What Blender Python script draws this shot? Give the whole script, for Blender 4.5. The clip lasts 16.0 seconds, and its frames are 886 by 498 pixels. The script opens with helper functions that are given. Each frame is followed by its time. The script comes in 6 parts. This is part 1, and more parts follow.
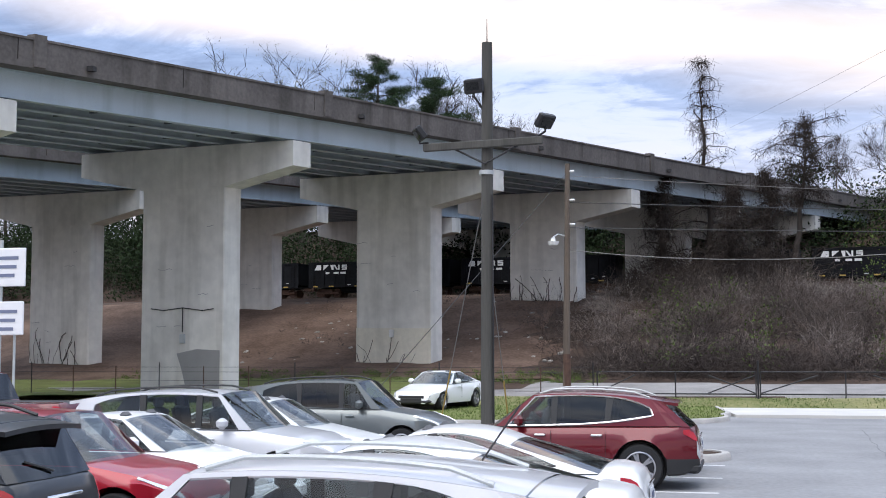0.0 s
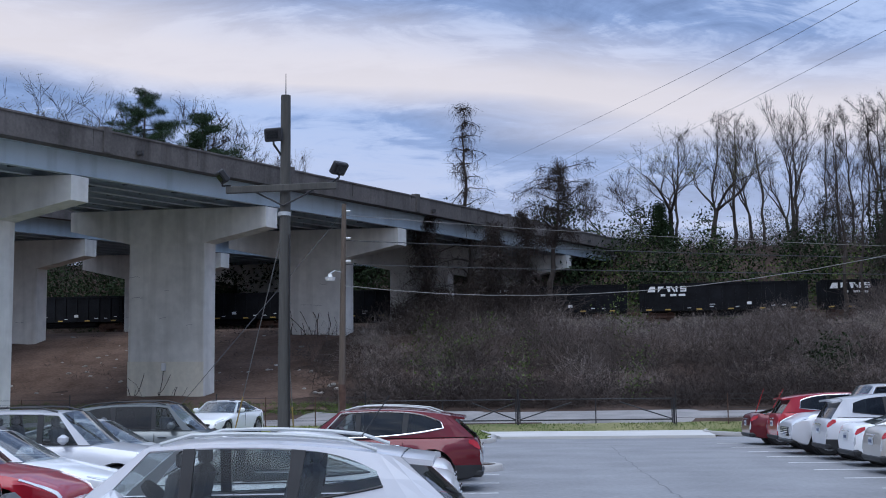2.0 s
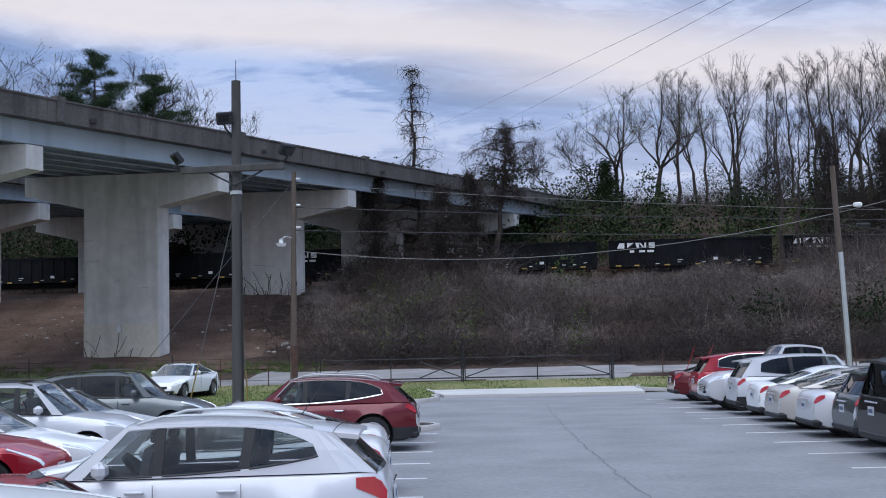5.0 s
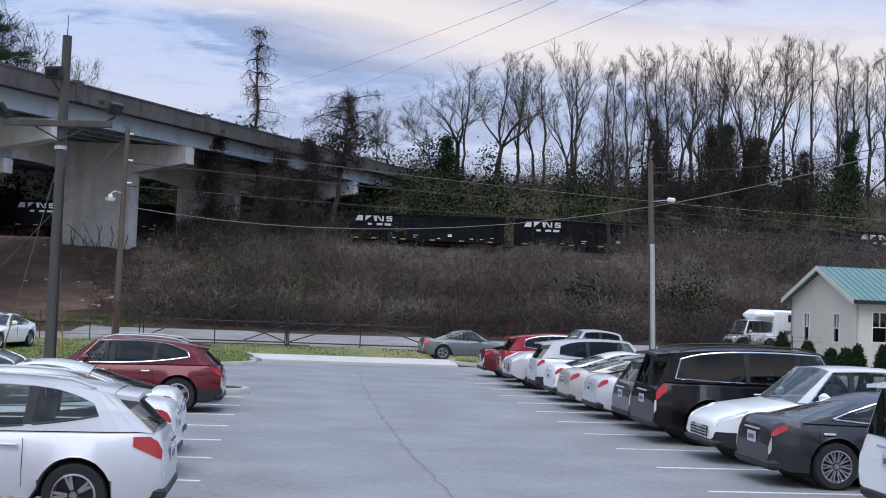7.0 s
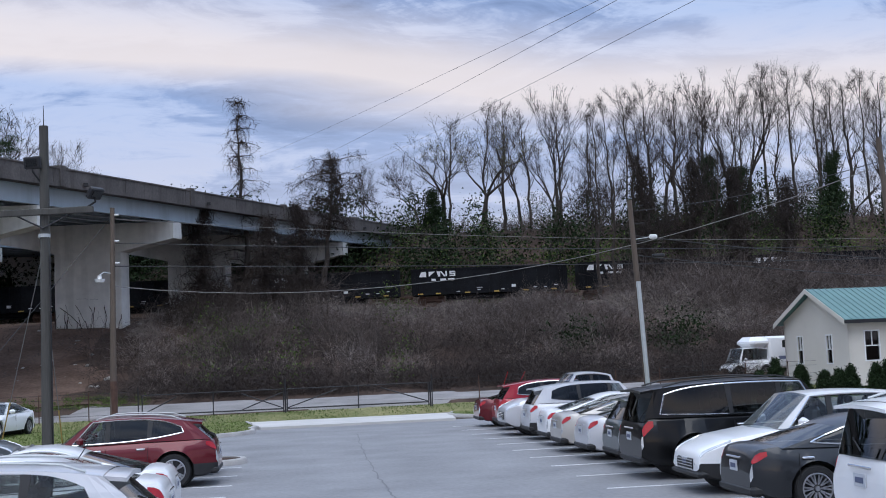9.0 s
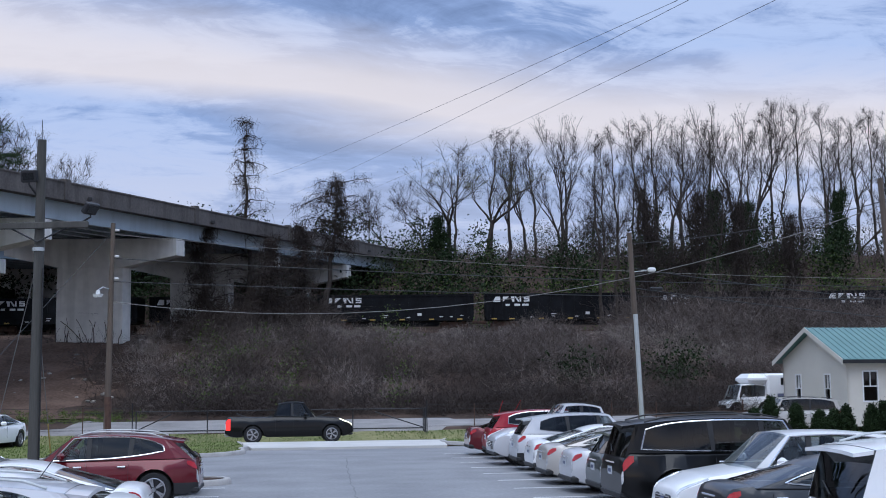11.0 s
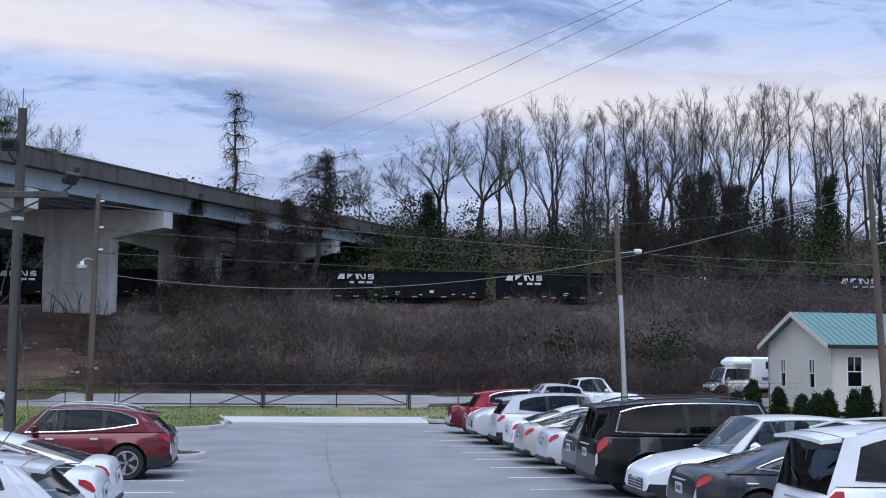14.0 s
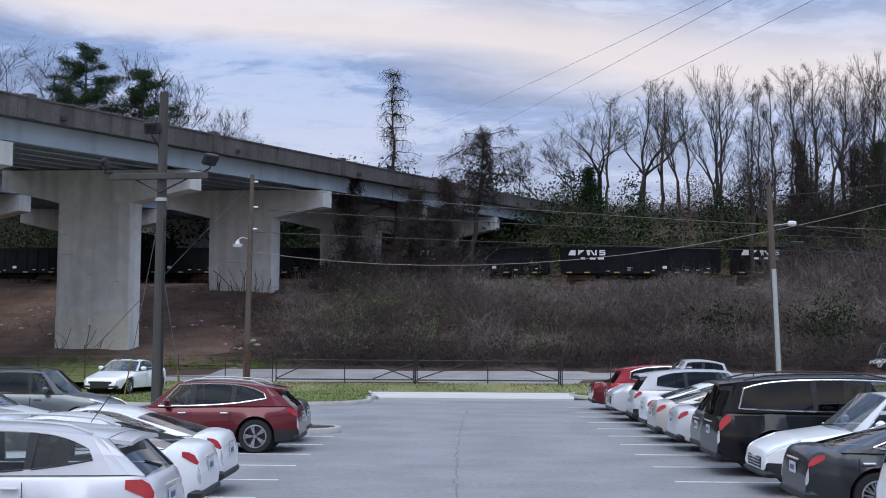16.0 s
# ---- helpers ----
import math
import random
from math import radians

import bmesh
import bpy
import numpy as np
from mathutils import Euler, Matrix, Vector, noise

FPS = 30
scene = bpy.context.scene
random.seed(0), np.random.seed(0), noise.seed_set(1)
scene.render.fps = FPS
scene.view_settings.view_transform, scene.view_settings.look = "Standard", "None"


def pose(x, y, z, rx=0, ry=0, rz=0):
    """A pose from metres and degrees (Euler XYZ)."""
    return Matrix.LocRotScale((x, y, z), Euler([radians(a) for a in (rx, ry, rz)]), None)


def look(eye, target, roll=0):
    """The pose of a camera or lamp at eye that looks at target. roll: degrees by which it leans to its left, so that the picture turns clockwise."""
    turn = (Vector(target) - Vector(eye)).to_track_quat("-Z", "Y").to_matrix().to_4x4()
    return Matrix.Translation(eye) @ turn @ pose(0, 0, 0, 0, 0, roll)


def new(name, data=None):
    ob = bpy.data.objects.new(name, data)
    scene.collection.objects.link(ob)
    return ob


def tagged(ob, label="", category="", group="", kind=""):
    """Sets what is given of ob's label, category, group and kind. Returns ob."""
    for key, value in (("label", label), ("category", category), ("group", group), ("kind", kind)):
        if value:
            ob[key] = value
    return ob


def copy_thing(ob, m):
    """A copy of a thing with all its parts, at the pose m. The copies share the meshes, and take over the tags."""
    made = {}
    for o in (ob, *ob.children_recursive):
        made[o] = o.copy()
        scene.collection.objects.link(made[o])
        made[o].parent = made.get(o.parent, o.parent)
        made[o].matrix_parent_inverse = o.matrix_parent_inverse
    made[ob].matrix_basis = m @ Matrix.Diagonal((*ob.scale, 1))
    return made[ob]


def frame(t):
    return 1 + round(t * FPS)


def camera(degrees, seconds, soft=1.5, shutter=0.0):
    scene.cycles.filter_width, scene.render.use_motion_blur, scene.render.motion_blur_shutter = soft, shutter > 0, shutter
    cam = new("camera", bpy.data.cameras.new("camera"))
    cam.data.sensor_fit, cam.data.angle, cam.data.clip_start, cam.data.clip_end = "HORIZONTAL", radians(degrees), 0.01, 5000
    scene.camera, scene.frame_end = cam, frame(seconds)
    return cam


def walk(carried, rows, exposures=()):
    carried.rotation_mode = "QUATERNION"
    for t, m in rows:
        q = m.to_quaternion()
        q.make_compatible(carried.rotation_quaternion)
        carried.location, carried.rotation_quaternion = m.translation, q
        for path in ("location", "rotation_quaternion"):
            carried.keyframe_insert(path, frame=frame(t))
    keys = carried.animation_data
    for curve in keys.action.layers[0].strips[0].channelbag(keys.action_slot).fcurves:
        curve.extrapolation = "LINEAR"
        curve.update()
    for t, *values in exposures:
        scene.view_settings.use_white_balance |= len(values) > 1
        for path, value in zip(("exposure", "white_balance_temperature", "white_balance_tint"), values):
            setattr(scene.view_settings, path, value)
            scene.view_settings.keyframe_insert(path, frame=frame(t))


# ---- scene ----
cam = camera(38.7, 16.0, soft=1.0)
PATH = [
    (0, (-0.825, 6.373, 2.233), (-1.295, 8.31, 2.395), -0.13),
    (0.5, (-1.026, 6.116, 2.16), (-1.434, 8.067, 2.315), 0.08),
    (1, (-0.824, 3.124, 2.024), (-1.167, 5.087, 2.195), -0.4),
    (1.5, (-1.096, 3.022, 2.013), (-1.31, 5.002, 2.19), -1.0),
    (2, (-1.248, 3.215, 1.979), (-1.339, 5.201, 2.195), -0.6),
    (2.5, (-1.35, 3.272, 1.987), (-1.373, 5.257, 2.224), -0.4),
    (3, (-1.359, 2.73, 2.055), (-1.421, 4.716, 2.281), -2.7),
    (5.5, (-0.582, 0.342, 2.397), (-0.572, 2.339, 2.509), -0.4),
    (6, (-0.4, -0.037, 2.443), (-0.329, 1.959, 2.534), -0.1),
    (6.5, (-0.331, -0.396, 2.467), (-0.204, 1.598, 2.561), 1.0),
    (7, (-0.184, -0.532, 2.51), (0.046, 1.452, 2.599), 2.2),
    (7.5, (-0.101, -0.62, 2.511), (0.185, 1.359, 2.565), 2.1),
    (8, (-0.141, -0.775, 2.511), (0.091, 1.21, 2.57), -1.0),
    (8.5, (-0.07, -0.945, 2.54), (0.14, 1.041, 2.647), -2.5),
    (9, (0.103, -1.114, 2.57), (0.341, 0.864, 2.741), -2.5),
    (9.5, (0.124, -1.257, 2.601), (0.411, 0.71, 2.824), -3.2),
    (10, (0.297, -1.231, 2.59), (0.556, 0.739, 2.824), -2.6),
    (12.5, (0.593, -1.025, 2.611), (0.831, 0.954, 2.776), 1.1),
    (13, (0.601, -0.99, 2.598), (0.848, 0.988, 2.768), 0.5),
    (13.5, (0.628, -0.985, 2.609), (0.878, 0.992, 2.783), 0.2),
    (14, (0.835, -0.975, 2.621), (1.074, 1.003, 2.797), 0.5),
    (14.5, (1.171, -0.93, 2.617), (1.381, 1.052, 2.791), 1.2),
    (15, (1.484, -0.843, 2.602), (1.639, 1.144, 2.77), 1.6),
    (15.5, (1.775, -0.877, 2.616), (1.854, 1.116, 2.773), 1.6),
    (16, (1.902, -0.832, 2.606), (1.874, 1.164, 2.743), 0.4),
]
walk(cam, [(t, look(eye, target, roll)) for t, eye, target, roll in PATH], [(0, 0.52, 6400, 10), (0.6, 0.36, 6350, 10), (1, 0.22, 6300, 10), (1.5, 0, 5900, 10), (2, -0.1, 5600, 10), (2.5, -0.2, 5550, 10), (3, -0.2, 5550, 10), (5.5, -0.02, 5800, 10), (6.5, 0, 5900, 10), (7.4, 0.16, 6050, 10), (8, 0.2, 6150, 10), (9, -0.03, 5850, 10), (10, -0.13, 5600, 10), (13, 0, 5600, 10), (14.5, 0, 5600, 10), (16, 0, 5900, 10)])


# ---- world, sun, exposure ----
def clouded_sky():
    world = bpy.data.worlds.new("evening_sky")
    scene.world = world
    world.use_nodes = True
    nt = world.node_tree
    nt.nodes.clear()
    N, K = nt.nodes.new, nt.links.new
    out, bg, sky = N("ShaderNodeOutputWorld"), N("ShaderNodeBackground"), N("ShaderNodeTexSky")
    sky.sky_type, sky.sun_disc = "NISHITA", False
    sky.sun_elevation, sky.sun_rotation = radians(14), radians(200)
    sky.air_density, sky.dust_density, sky.ozone_density = 1.0, 1.2, 2.0
    bg.inputs["Strength"].default_value = 0.37
    co, mp, sep = N("ShaderNodeTexCoord"), N("ShaderNodeMapping"), N("ShaderNodeSeparateXYZ")
    K(co.outputs["Generated"], sep.inputs[0])
    # clouds lie on a flat layer: the direction divided by its height
    den = N("ShaderNodeMath"); den.operation = "ADD"; den.inputs[1].default_value = 0.16
    K(sep.outputs["Z"], den.inputs[0])
    dx, dy = N("ShaderNodeMath"), N("ShaderNodeMath")
    for d, s in ((dx, "X"), (dy, "Y")):
        d.operation = "DIVIDE"
        K(sep.outputs[s], d.inputs[0]); K(den.outputs[0], d.inputs[1])
    com = N("ShaderNodeCombineXYZ")
    K(dx.outputs[0], com.inputs[0]); K(dy.outputs[0], com.inputs[1])
    mp.inputs["Scale"].default_value = (1.15, 1.9, 1)
    mp.inputs["Rotation"].default_value = (0, 0, radians(-14))
    mp.inputs["Location"].default_value = (0.6, 0.35, 0.3)
    K(com.outputs[0], mp.inputs[0])

    def noise_of(scale, detail, rough, dist):
        n = N("ShaderNodeTexNoise")
        n.inputs["Scale"].default_value, n.inputs["Detail"].default_value = scale, detail
        n.inputs["Roughness"].default_value, n.inputs["Distortion"].default_value = rough, dist
        K(mp.outputs[0], n.inputs["Vector"])
        return n

    def ramp_of(src, stops):
        r = N("ShaderNodeValToRGB")
        while len(r.color_ramp.elements) < len(stops):
            r.color_ramp.elements.new(0.5)
        for e, (p, c) in zip(r.color_ramp.elements, stops):
            e.position, e.color = p, (*c, 1)
        K(src, r.inputs[0])
        return r

    big, fine = noise_of(1.0, 7, 0.6, 0.5), noise_of(3.2, 8, 0.66, 0.8)
    dens = N("ShaderNodeMix"); dens.data_type = "FLOAT"; dens.inputs[0].default_value = 0.36
    K(big.outputs[0], dens.inputs[2]); K(fine.outputs[0], dens.inputs[3])
    cover = ramp_of(dens.outputs[0], ((0.385, (0.2,) * 3), (0.51, (1, 1, 1))))
    shade = ramp_of(dens.outputs[0], ((0.38, (6.8, 6.5, 6.5)), (0.445, (4.8, 5.1, 6.1)), (0.505, (2.3, 2.95, 4.5)), (0.6, (1.35, 1.8, 2.9))))
    blue = ramp_of(sep.outputs["Z"], ((0.0, (5.8, 5.1, 5.3)), (0.15, (4.8, 4.7, 5.6)), (0.23, (2.9, 3.8, 5.9)), (0.5, (3.1, 3.9, 5.5)), (1.0, (5.0, 5.4, 6.4))))
    # a warm band of thin cloud low over the hill
    veil = N("ShaderNodeMix"); veil.data_type = "RGBA"
    skym = N("ShaderNodeMix"); skym.data_type = "RGBA"; skym.inputs[0].default_value = 0.85
    K(sky.outputs[0], skym.inputs[6]); K(blue.outputs[0], skym.inputs[7])
    # the cloud layer thins out towards the horizon
    low = ramp_of(sep.outputs["Z"], ((0.06, (0.25,) * 3), (0.15, (0.5,) * 3), (0.27, (1, 1, 1))))
    thin = N("ShaderNodeMath"); thin.operation = "MULTIPLY"
    K(cover.outputs[0], thin.inputs[0]); K(low.outputs[0], thin.inputs[1])
    K(thin.outputs[0], veil.inputs[0]); K(skym.outputs[2], veil.inputs[6]); K(shade.outputs[0], veil.inputs[7])
    band_n = noise_of(0.55, 4, 0.5, 0.4)
    wob = N("ShaderNodeMath"); wob.operation = "MULTIPLY_ADD"; wob.inputs[1].default_value = 0.07
    K(band_n.outputs[0], wob.inputs[0]); K(sep.outputs["Z"], wob.inputs[2])
    slant = N("ShaderNodeMath"); slant.operation = "MULTIPLY_ADD"; slant.inputs[1].default_value = 0.09
    K(sep.outputs["X"], slant.inputs[0]); K(wob.outputs[0], slant.inputs[2])
    band = ramp_of(slant.outputs[0], ((0.232, (0,) * 3), (0.258, (0.9,) * 3), (0.275, (0.85,) * 3), (0.325, (0,) * 3)))
    warm = N("ShaderNodeMix"); warm.data_type = "RGBA"
    warm.inputs[7].default_value = (6.9, 6.0, 5.5, 1)
    K(band.outputs[0], warm.inputs[0]); K(veil.outputs[2], warm.inputs[6])
    # an overcast dome is brighter towards its top
    dome = ramp_of(sep.outputs["Z"], ((0.0, (0.36,) * 3), (0.33, (0.37,) * 3), (0.55, (0.82, 0.78, 0.7)), (1.0, (1.0, 0.95, 0.84))))
    high = N("ShaderNodeMix"); high.data_type = "RGBA"; high.blend_type = "MULTIPLY"; high.inputs[0].default_value = 1
    K(warm.outputs[2], high.inputs[6]); K(dome.outputs[0], high.inputs[7])
    K(high.outputs[2], bg.inputs["Color"]); K(bg.outputs[0], out.inputs["Surface"])


clouded_sky()
SUN = new("sun", bpy.data.lights.new("sun", "SUN"))
SUN.data.energy, SUN.data.angle, SUN.data.color = 1.4, radians(45), (1, 0.95, 0.88)
SUN.matrix_world = look((-4, -34, 58), (0, 0, 0))


# ---- materials ----
def material(name, color, rough=0.7, metal=0.0, var=0.15, scale=3.0, fine=40.0, bump=0.1, coat=0.0, dark=None, random_tint=0.0, spec=0.5, stretch=(1, 1, 1), stains=0.0):
    m = bpy.data.materials.new(name)
    m.use_nodes = True
    nt = m.node_tree
    b = nt.nodes["Principled BSDF"]
    N, K = nt.nodes.new, nt.links.new
    co, mp = N("ShaderNodeTexCoord"), N("ShaderNodeMapping")
    mp.inputs["Scale"].default_value = stretch
    K(co.outputs["Object"], mp.inputs[0])
    a, f = N("ShaderNodeTexNoise"), N("ShaderNodeTexNoise")
    a.inputs["Scale"].default_value, a.inputs["Detail"].default_value = scale, 5
    f.inputs["Scale"].default_value, f.inputs["Detail"].default_value = fine, 3
    for n in (a, f):
        K(mp.outputs[0], n.inputs["Vector"])
    mixn = N("ShaderNodeMix"); mixn.data_type = "FLOAT"; mixn.inputs[0].default_value = 0.4
    K(a.outputs[0], mixn.inputs[2]); K(f.outputs[0], mixn.inputs[3])
    ramp = N("ShaderNodeValToRGB")
    lo = dark or tuple(c * (1 - var) for c in color)
    hi = tuple(min(1, c * (1 + var)) for c in color)
    ramp.color_ramp.elements[0].position, ramp.color_ramp.elements[0].color = 0.32, (*lo, 1)
    ramp.color_ramp.elements[1].position, ramp.color_ramp.elements[1].color = 0.68, (*hi, 1)
    K(mixn.outputs[0], ramp.inputs[0])
    col = ramp.outputs[0]
    if stains:
        st, sm = N("ShaderNodeTexNoise"), N("ShaderNodeMapping")
        sm.inputs["Scale"].default_value = (1.4, 1.4, 0.12)
        st.inputs["Scale"].default_value, st.inputs["Detail"].default_value = 0.9, 6
        K(co.outputs["Object"], sm.inputs[0]); K(sm.outputs[0], st.inputs["Vector"])
        sr = N("ShaderNodeValToRGB")
        sr.color_ramp.elements[0].position, sr.color_ramp.elements[0].color = 0.5, (1, 1, 1, 1)
        sr.color_ramp.elements[1].position, sr.color_ramp.elements[1].color = 0.72, (1 - stains, 1 - stains, 1 - stains * 1.05, 1)
        K(st.outputs[0], sr.inputs[0])
        mu = N("ShaderNodeMix"); mu.data_type = "RGBA"; mu.blend_type = "MULTIPLY"; mu.inputs[0].default_value = 1
        K(col, mu.inputs[6]); K(sr.outputs[0], mu.inputs[7])
        col = mu.outputs[2]
    if random_tint:
        hs, oi, ge, mr, ad = N("ShaderNodeHueSaturation"), N("ShaderNodeObjectInfo"), N("ShaderNodeNewGeometry"), N("ShaderNodeMapRange"), N("ShaderNodeMath")
        ad.operation = "FRACT"
        ad0 = N("ShaderNodeMath")
        K(oi.outputs["Random"], ad0.inputs[0]); K(ge.outputs["Random Per Island"], ad0.inputs[1])
        K(ad0.outputs[0], ad.inputs[0]); K(ad.outputs[0], mr.inputs[0])
        mr.inputs[3].default_value, mr.inputs[4].default_value = 1 - random_tint, 1 + random_tint
        K(mr.outputs[0], hs.inputs["Value"]); K(col, hs.inputs["Color"])
        col = hs.outputs[0]
    K(col, b.inputs["Base Color"])
    b.inputs["Roughness"].default_value, b.inputs["Metallic"].default_value = rough, metal
    b.inputs["Coat Weight"].default_value, b.inputs["Specular IOR Level"].default_value = coat, spec
    b.inputs["Coat Roughness"].default_value = 0.06
    if bump:
        bp = N("ShaderNodeBump")
        bp.inputs["Strength"].default_value, bp.inputs["Distance"].default_value = bump, 0.02
        K(f.outputs[0], bp.inputs["Height"]); K(bp.outputs[0], b.inputs["Normal"])
    return m


def glass(name, tint, gloss=0.9):
    m = bpy.data.materials.new(name)
    m.use_nodes = True
    nt = m.node_tree
    nt.nodes.clear()
    N, K = nt.nodes.new, nt.links.new
    o, mx, tr, gl, fr = N("ShaderNodeOutputMaterial"), N("ShaderNodeMixShader"), N("ShaderNodeBsdfTransparent"), N("ShaderNodeBsdfGlossy"), N("ShaderNodeLayerWeight")
    tr.inputs[0].default_value = (*tint, 1)
    gl.inputs["Roughness"].default_value = 0.02
    gl.inputs["Color"].default_value = (gloss, gloss, gloss, 1)
    fr.inputs["Blend"].default_value = 0.5
    pw, ad = N("ShaderNodeMath"), N("ShaderNodeMath")
    pw.operation, pw.inputs[1].default_value = "POWER", 3.5
    ad.operation, ad.inputs[1].default_value, ad.inputs[2].default_value = "MULTIPLY_ADD", 0.7, 0.05
    K(fr.outputs["Facing"], pw.inputs[0]); K(pw.outputs[0], ad.inputs[0])
    K(ad.outputs[0], mx.inputs[0]); K(tr.outputs[0], mx.inputs[1]); K(gl.outputs[0], mx.inputs[2]); K(mx.outputs[0], o.inputs[0])
    return m


def glow(name, color, strength):
    m = material(name, color, 0.3, var=0.05, bump=0)
    b = m.node_tree.nodes["Principled BSDF"]
    b.inputs["Emission Color"].default_value, b.inputs["Emission Strength"].default_value = (*color, 1), strength
    return m


ASPHALT = material("asphalt", (0.23, 0.228, 0.232), 0.88, var=0.24, scale=0.5, fine=9, bump=0.35)
ROADWAY = material("worn_asphalt", (0.27, 0.26, 0.255), 0.9, var=0.15, scale=0.3, fine=50, bump=0.25)
GRAVEL = material("gravel", (0.25, 0.235, 0.225), 0.95, var=0.35, scale=0.5, fine=25, bump=0.6)
BALLAST = material("track_ballast", (0.2, 0.19, 0.19), 0.95, var=0.4, scale=1.2, fine=14, bump=0.8)
APRON = material("pale_concrete", (0.52, 0.5, 0.47), 0.85, var=0.12, scale=0.6, fine=45, bump=0.15)
KERB = material("kerb_concrete", (0.4, 0.38, 0.36), 0.88, var=0.22, scale=1.5, fine=40, bump=0.3)
CONCRETE = material("pier_concrete", (0.7, 0.68, 0.63), 0.88, var=0.16, scale=0.3, fine=1.7, bump=0.2, stains=0.2, spec=0.2)
BASEPAINT = material("cream_base_paint", (0.72, 0.68, 0.57), 0.88, var=0.12, scale=0.4, fine=4, bump=0.15, stains=0.15, spec=0.2)
PATCH = material("grey_patch_paint", (0.31, 0.305, 0.3), 0.9, var=0.1, scale=1.0, bump=0.1)
PARAPET = material("weathered_parapet", (0.115, 0.102, 0.095), 0.92, var=0.35, scale=0.5, fine=6, bump=0.3, stains=0.45)
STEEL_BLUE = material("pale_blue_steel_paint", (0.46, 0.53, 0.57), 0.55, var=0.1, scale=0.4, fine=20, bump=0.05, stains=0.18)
# girder paint darkened for cross frames and bearings: deck shade put into the colour
STEEL_SHADED = material("shaded_steel_paint", (0.12, 0.14, 0.165), 0.6, var=0.15, scale=0.5, bump=0.05)
DIRT = material("leaf_litter_dirt", (0.066, 0.046, 0.036), 0.95, var=0.6, scale=0.5, fine=12, bump=0.7, spec=0.1)
BAREDIRT = material("bare_brown_earth", (0.135, 0.092, 0.07), 0.95, var=0.45, scale=0.4, fine=5, bump=0.7, spec=0.1, dark=(0.07, 0.045, 0.033))
GRASS = material("short_grass", (0.13, 0.16, 0.05), 0.95, var=0.4, scale=0.6, fine=30, bump=0.7, dark=(0.11, 0.105, 0.045), spec=0.1)
DRYGRASS = material("patchy_grass", (0.24, 0.215, 0.11), 0.95, var=0.3, scale=0.35, fine=6, bump=0.6, dark=(0.1, 0.125, 0.045), spec=0.1)
BLADE = material("grass_blade", (0.11, 0.15, 0.042), 0.8, var=0.3, random_tint=0.4, bump=0, spec=0.1)
LINE = material("stall_line_paint", (0.6, 0.6, 0.6), 0.8, var=0.25, scale=4, fine=50, bump=0.1)
CRACK = material("crack_filler", (0.15, 0.15, 0.155), 0.8, var=0.2, bump=0.1)
POLEWOOD = material("weathered_pole_wood", (0.11, 0.085, 0.066), 0.9, var=0.35, scale=3, fine=30, bump=0.4, stretch=(1, 1, 0.08))
POLEGREEN = material("treated_pole_wood", (0.075, 0.072, 0.064), 0.9, var=0.3, scale=3, fine=30, bump=0.4, stretch=(1, 1, 0.08))
GALV = material("galvanised_steel", (0.46, 0.48, 0.48), 0.5, metal=0.25, var=0.12, scale=4, bump=0.05)
DARKMETAL = material("dark_metal", (0.03, 0.03, 0.032), 0.5, metal=0.4, var=0.2, bump=0.05)
CABLE = material("cable", (0.03, 0.03, 0.032), 0.6, var=0.1, bump=0)
SKYCABLE = material("grey_power_line", (0.12, 0.12, 0.13), 0.6, var=0.1, bump=0)
PALECABLE = material("pale_cable", (0.2, 0.19, 0.18), 0.6, var=0.1, bump=0)
BARK = material("bark", (0.062, 0.052, 0.045), 0.95, var=0.4, scale=2, fine=18, bump=0.5, stretch=(1, 1, 0.3), spec=0.1)
TWIG = material("bare_twigs", (0.042, 0.034, 0.03), 0.95, var=0.3, bump=0, random_tint=0.3, spec=0.1)
BUDS = material("spring_buds", (0.17, 0.17, 0.07), 0.9, var=0.3, bump=0, random_tint=0.3, spec=0.1)
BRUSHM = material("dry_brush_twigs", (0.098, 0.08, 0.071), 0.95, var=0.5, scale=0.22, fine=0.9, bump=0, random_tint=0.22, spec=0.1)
# the brush twigs again, with the shade at the bank's foot put into the colour
BRUSHSHADE = material("shaded_brush_twigs", (0.062, 0.05, 0.045), 0.95, var=0.5, scale=0.22, fine=0.9, bump=0, random_tint=0.22, spec=0.1)
# paler dry twigs, which also put the crest's light into the colour
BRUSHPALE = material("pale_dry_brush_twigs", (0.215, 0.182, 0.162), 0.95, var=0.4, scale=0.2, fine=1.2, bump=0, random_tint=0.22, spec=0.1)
VINE = material("brown_vine", (0.07, 0.057, 0.05), 0.95, var=0.35, bump=0, random_tint=0.3, spec=0.1)
LEAF = material("evergreen_leaf", (0.021, 0.033, 0.014), 0.8, var=0.4, bump=0, random_tint=0.5, spec=0.1)
LEAFYOUNG = material("young_leaf", (0.08, 0.115, 0.03), 0.8, var=0.4, bump=0, random_tint=0.5, spec=0.1)
NEEDLE = material("pine_needles", (0.03, 0.05, 0.024), 0.85, var=0.3, bump=0, random_tint=0.4, spec=0.1)
CEDAR = material("arborvitae_leaf", (0.022, 0.036, 0.015), 0.85, var=0.3, bump=0, random_tint=0.5, spec=0.1)
WAGON = material("black_wagon_paint", (0.009, 0.0098, 0.012), 0.7, spec=0.12, var=0.5, scale=0.8, fine=6, bump=0.1, stains=0.4)
WHITEMARK = material("white_marking", (0.7, 0.7, 0.7), 0.7, var=0.1, bump=0)
YELLOWMARK = material("yellow_reflector", (0.42, 0.28, 0.06), 0.6, var=0.1, bump=0)
RUST = material("rusty_steel", (0.09, 0.05, 0.035), 0.8, metal=0.2, var=0.4, scale=4, bump=0.2)
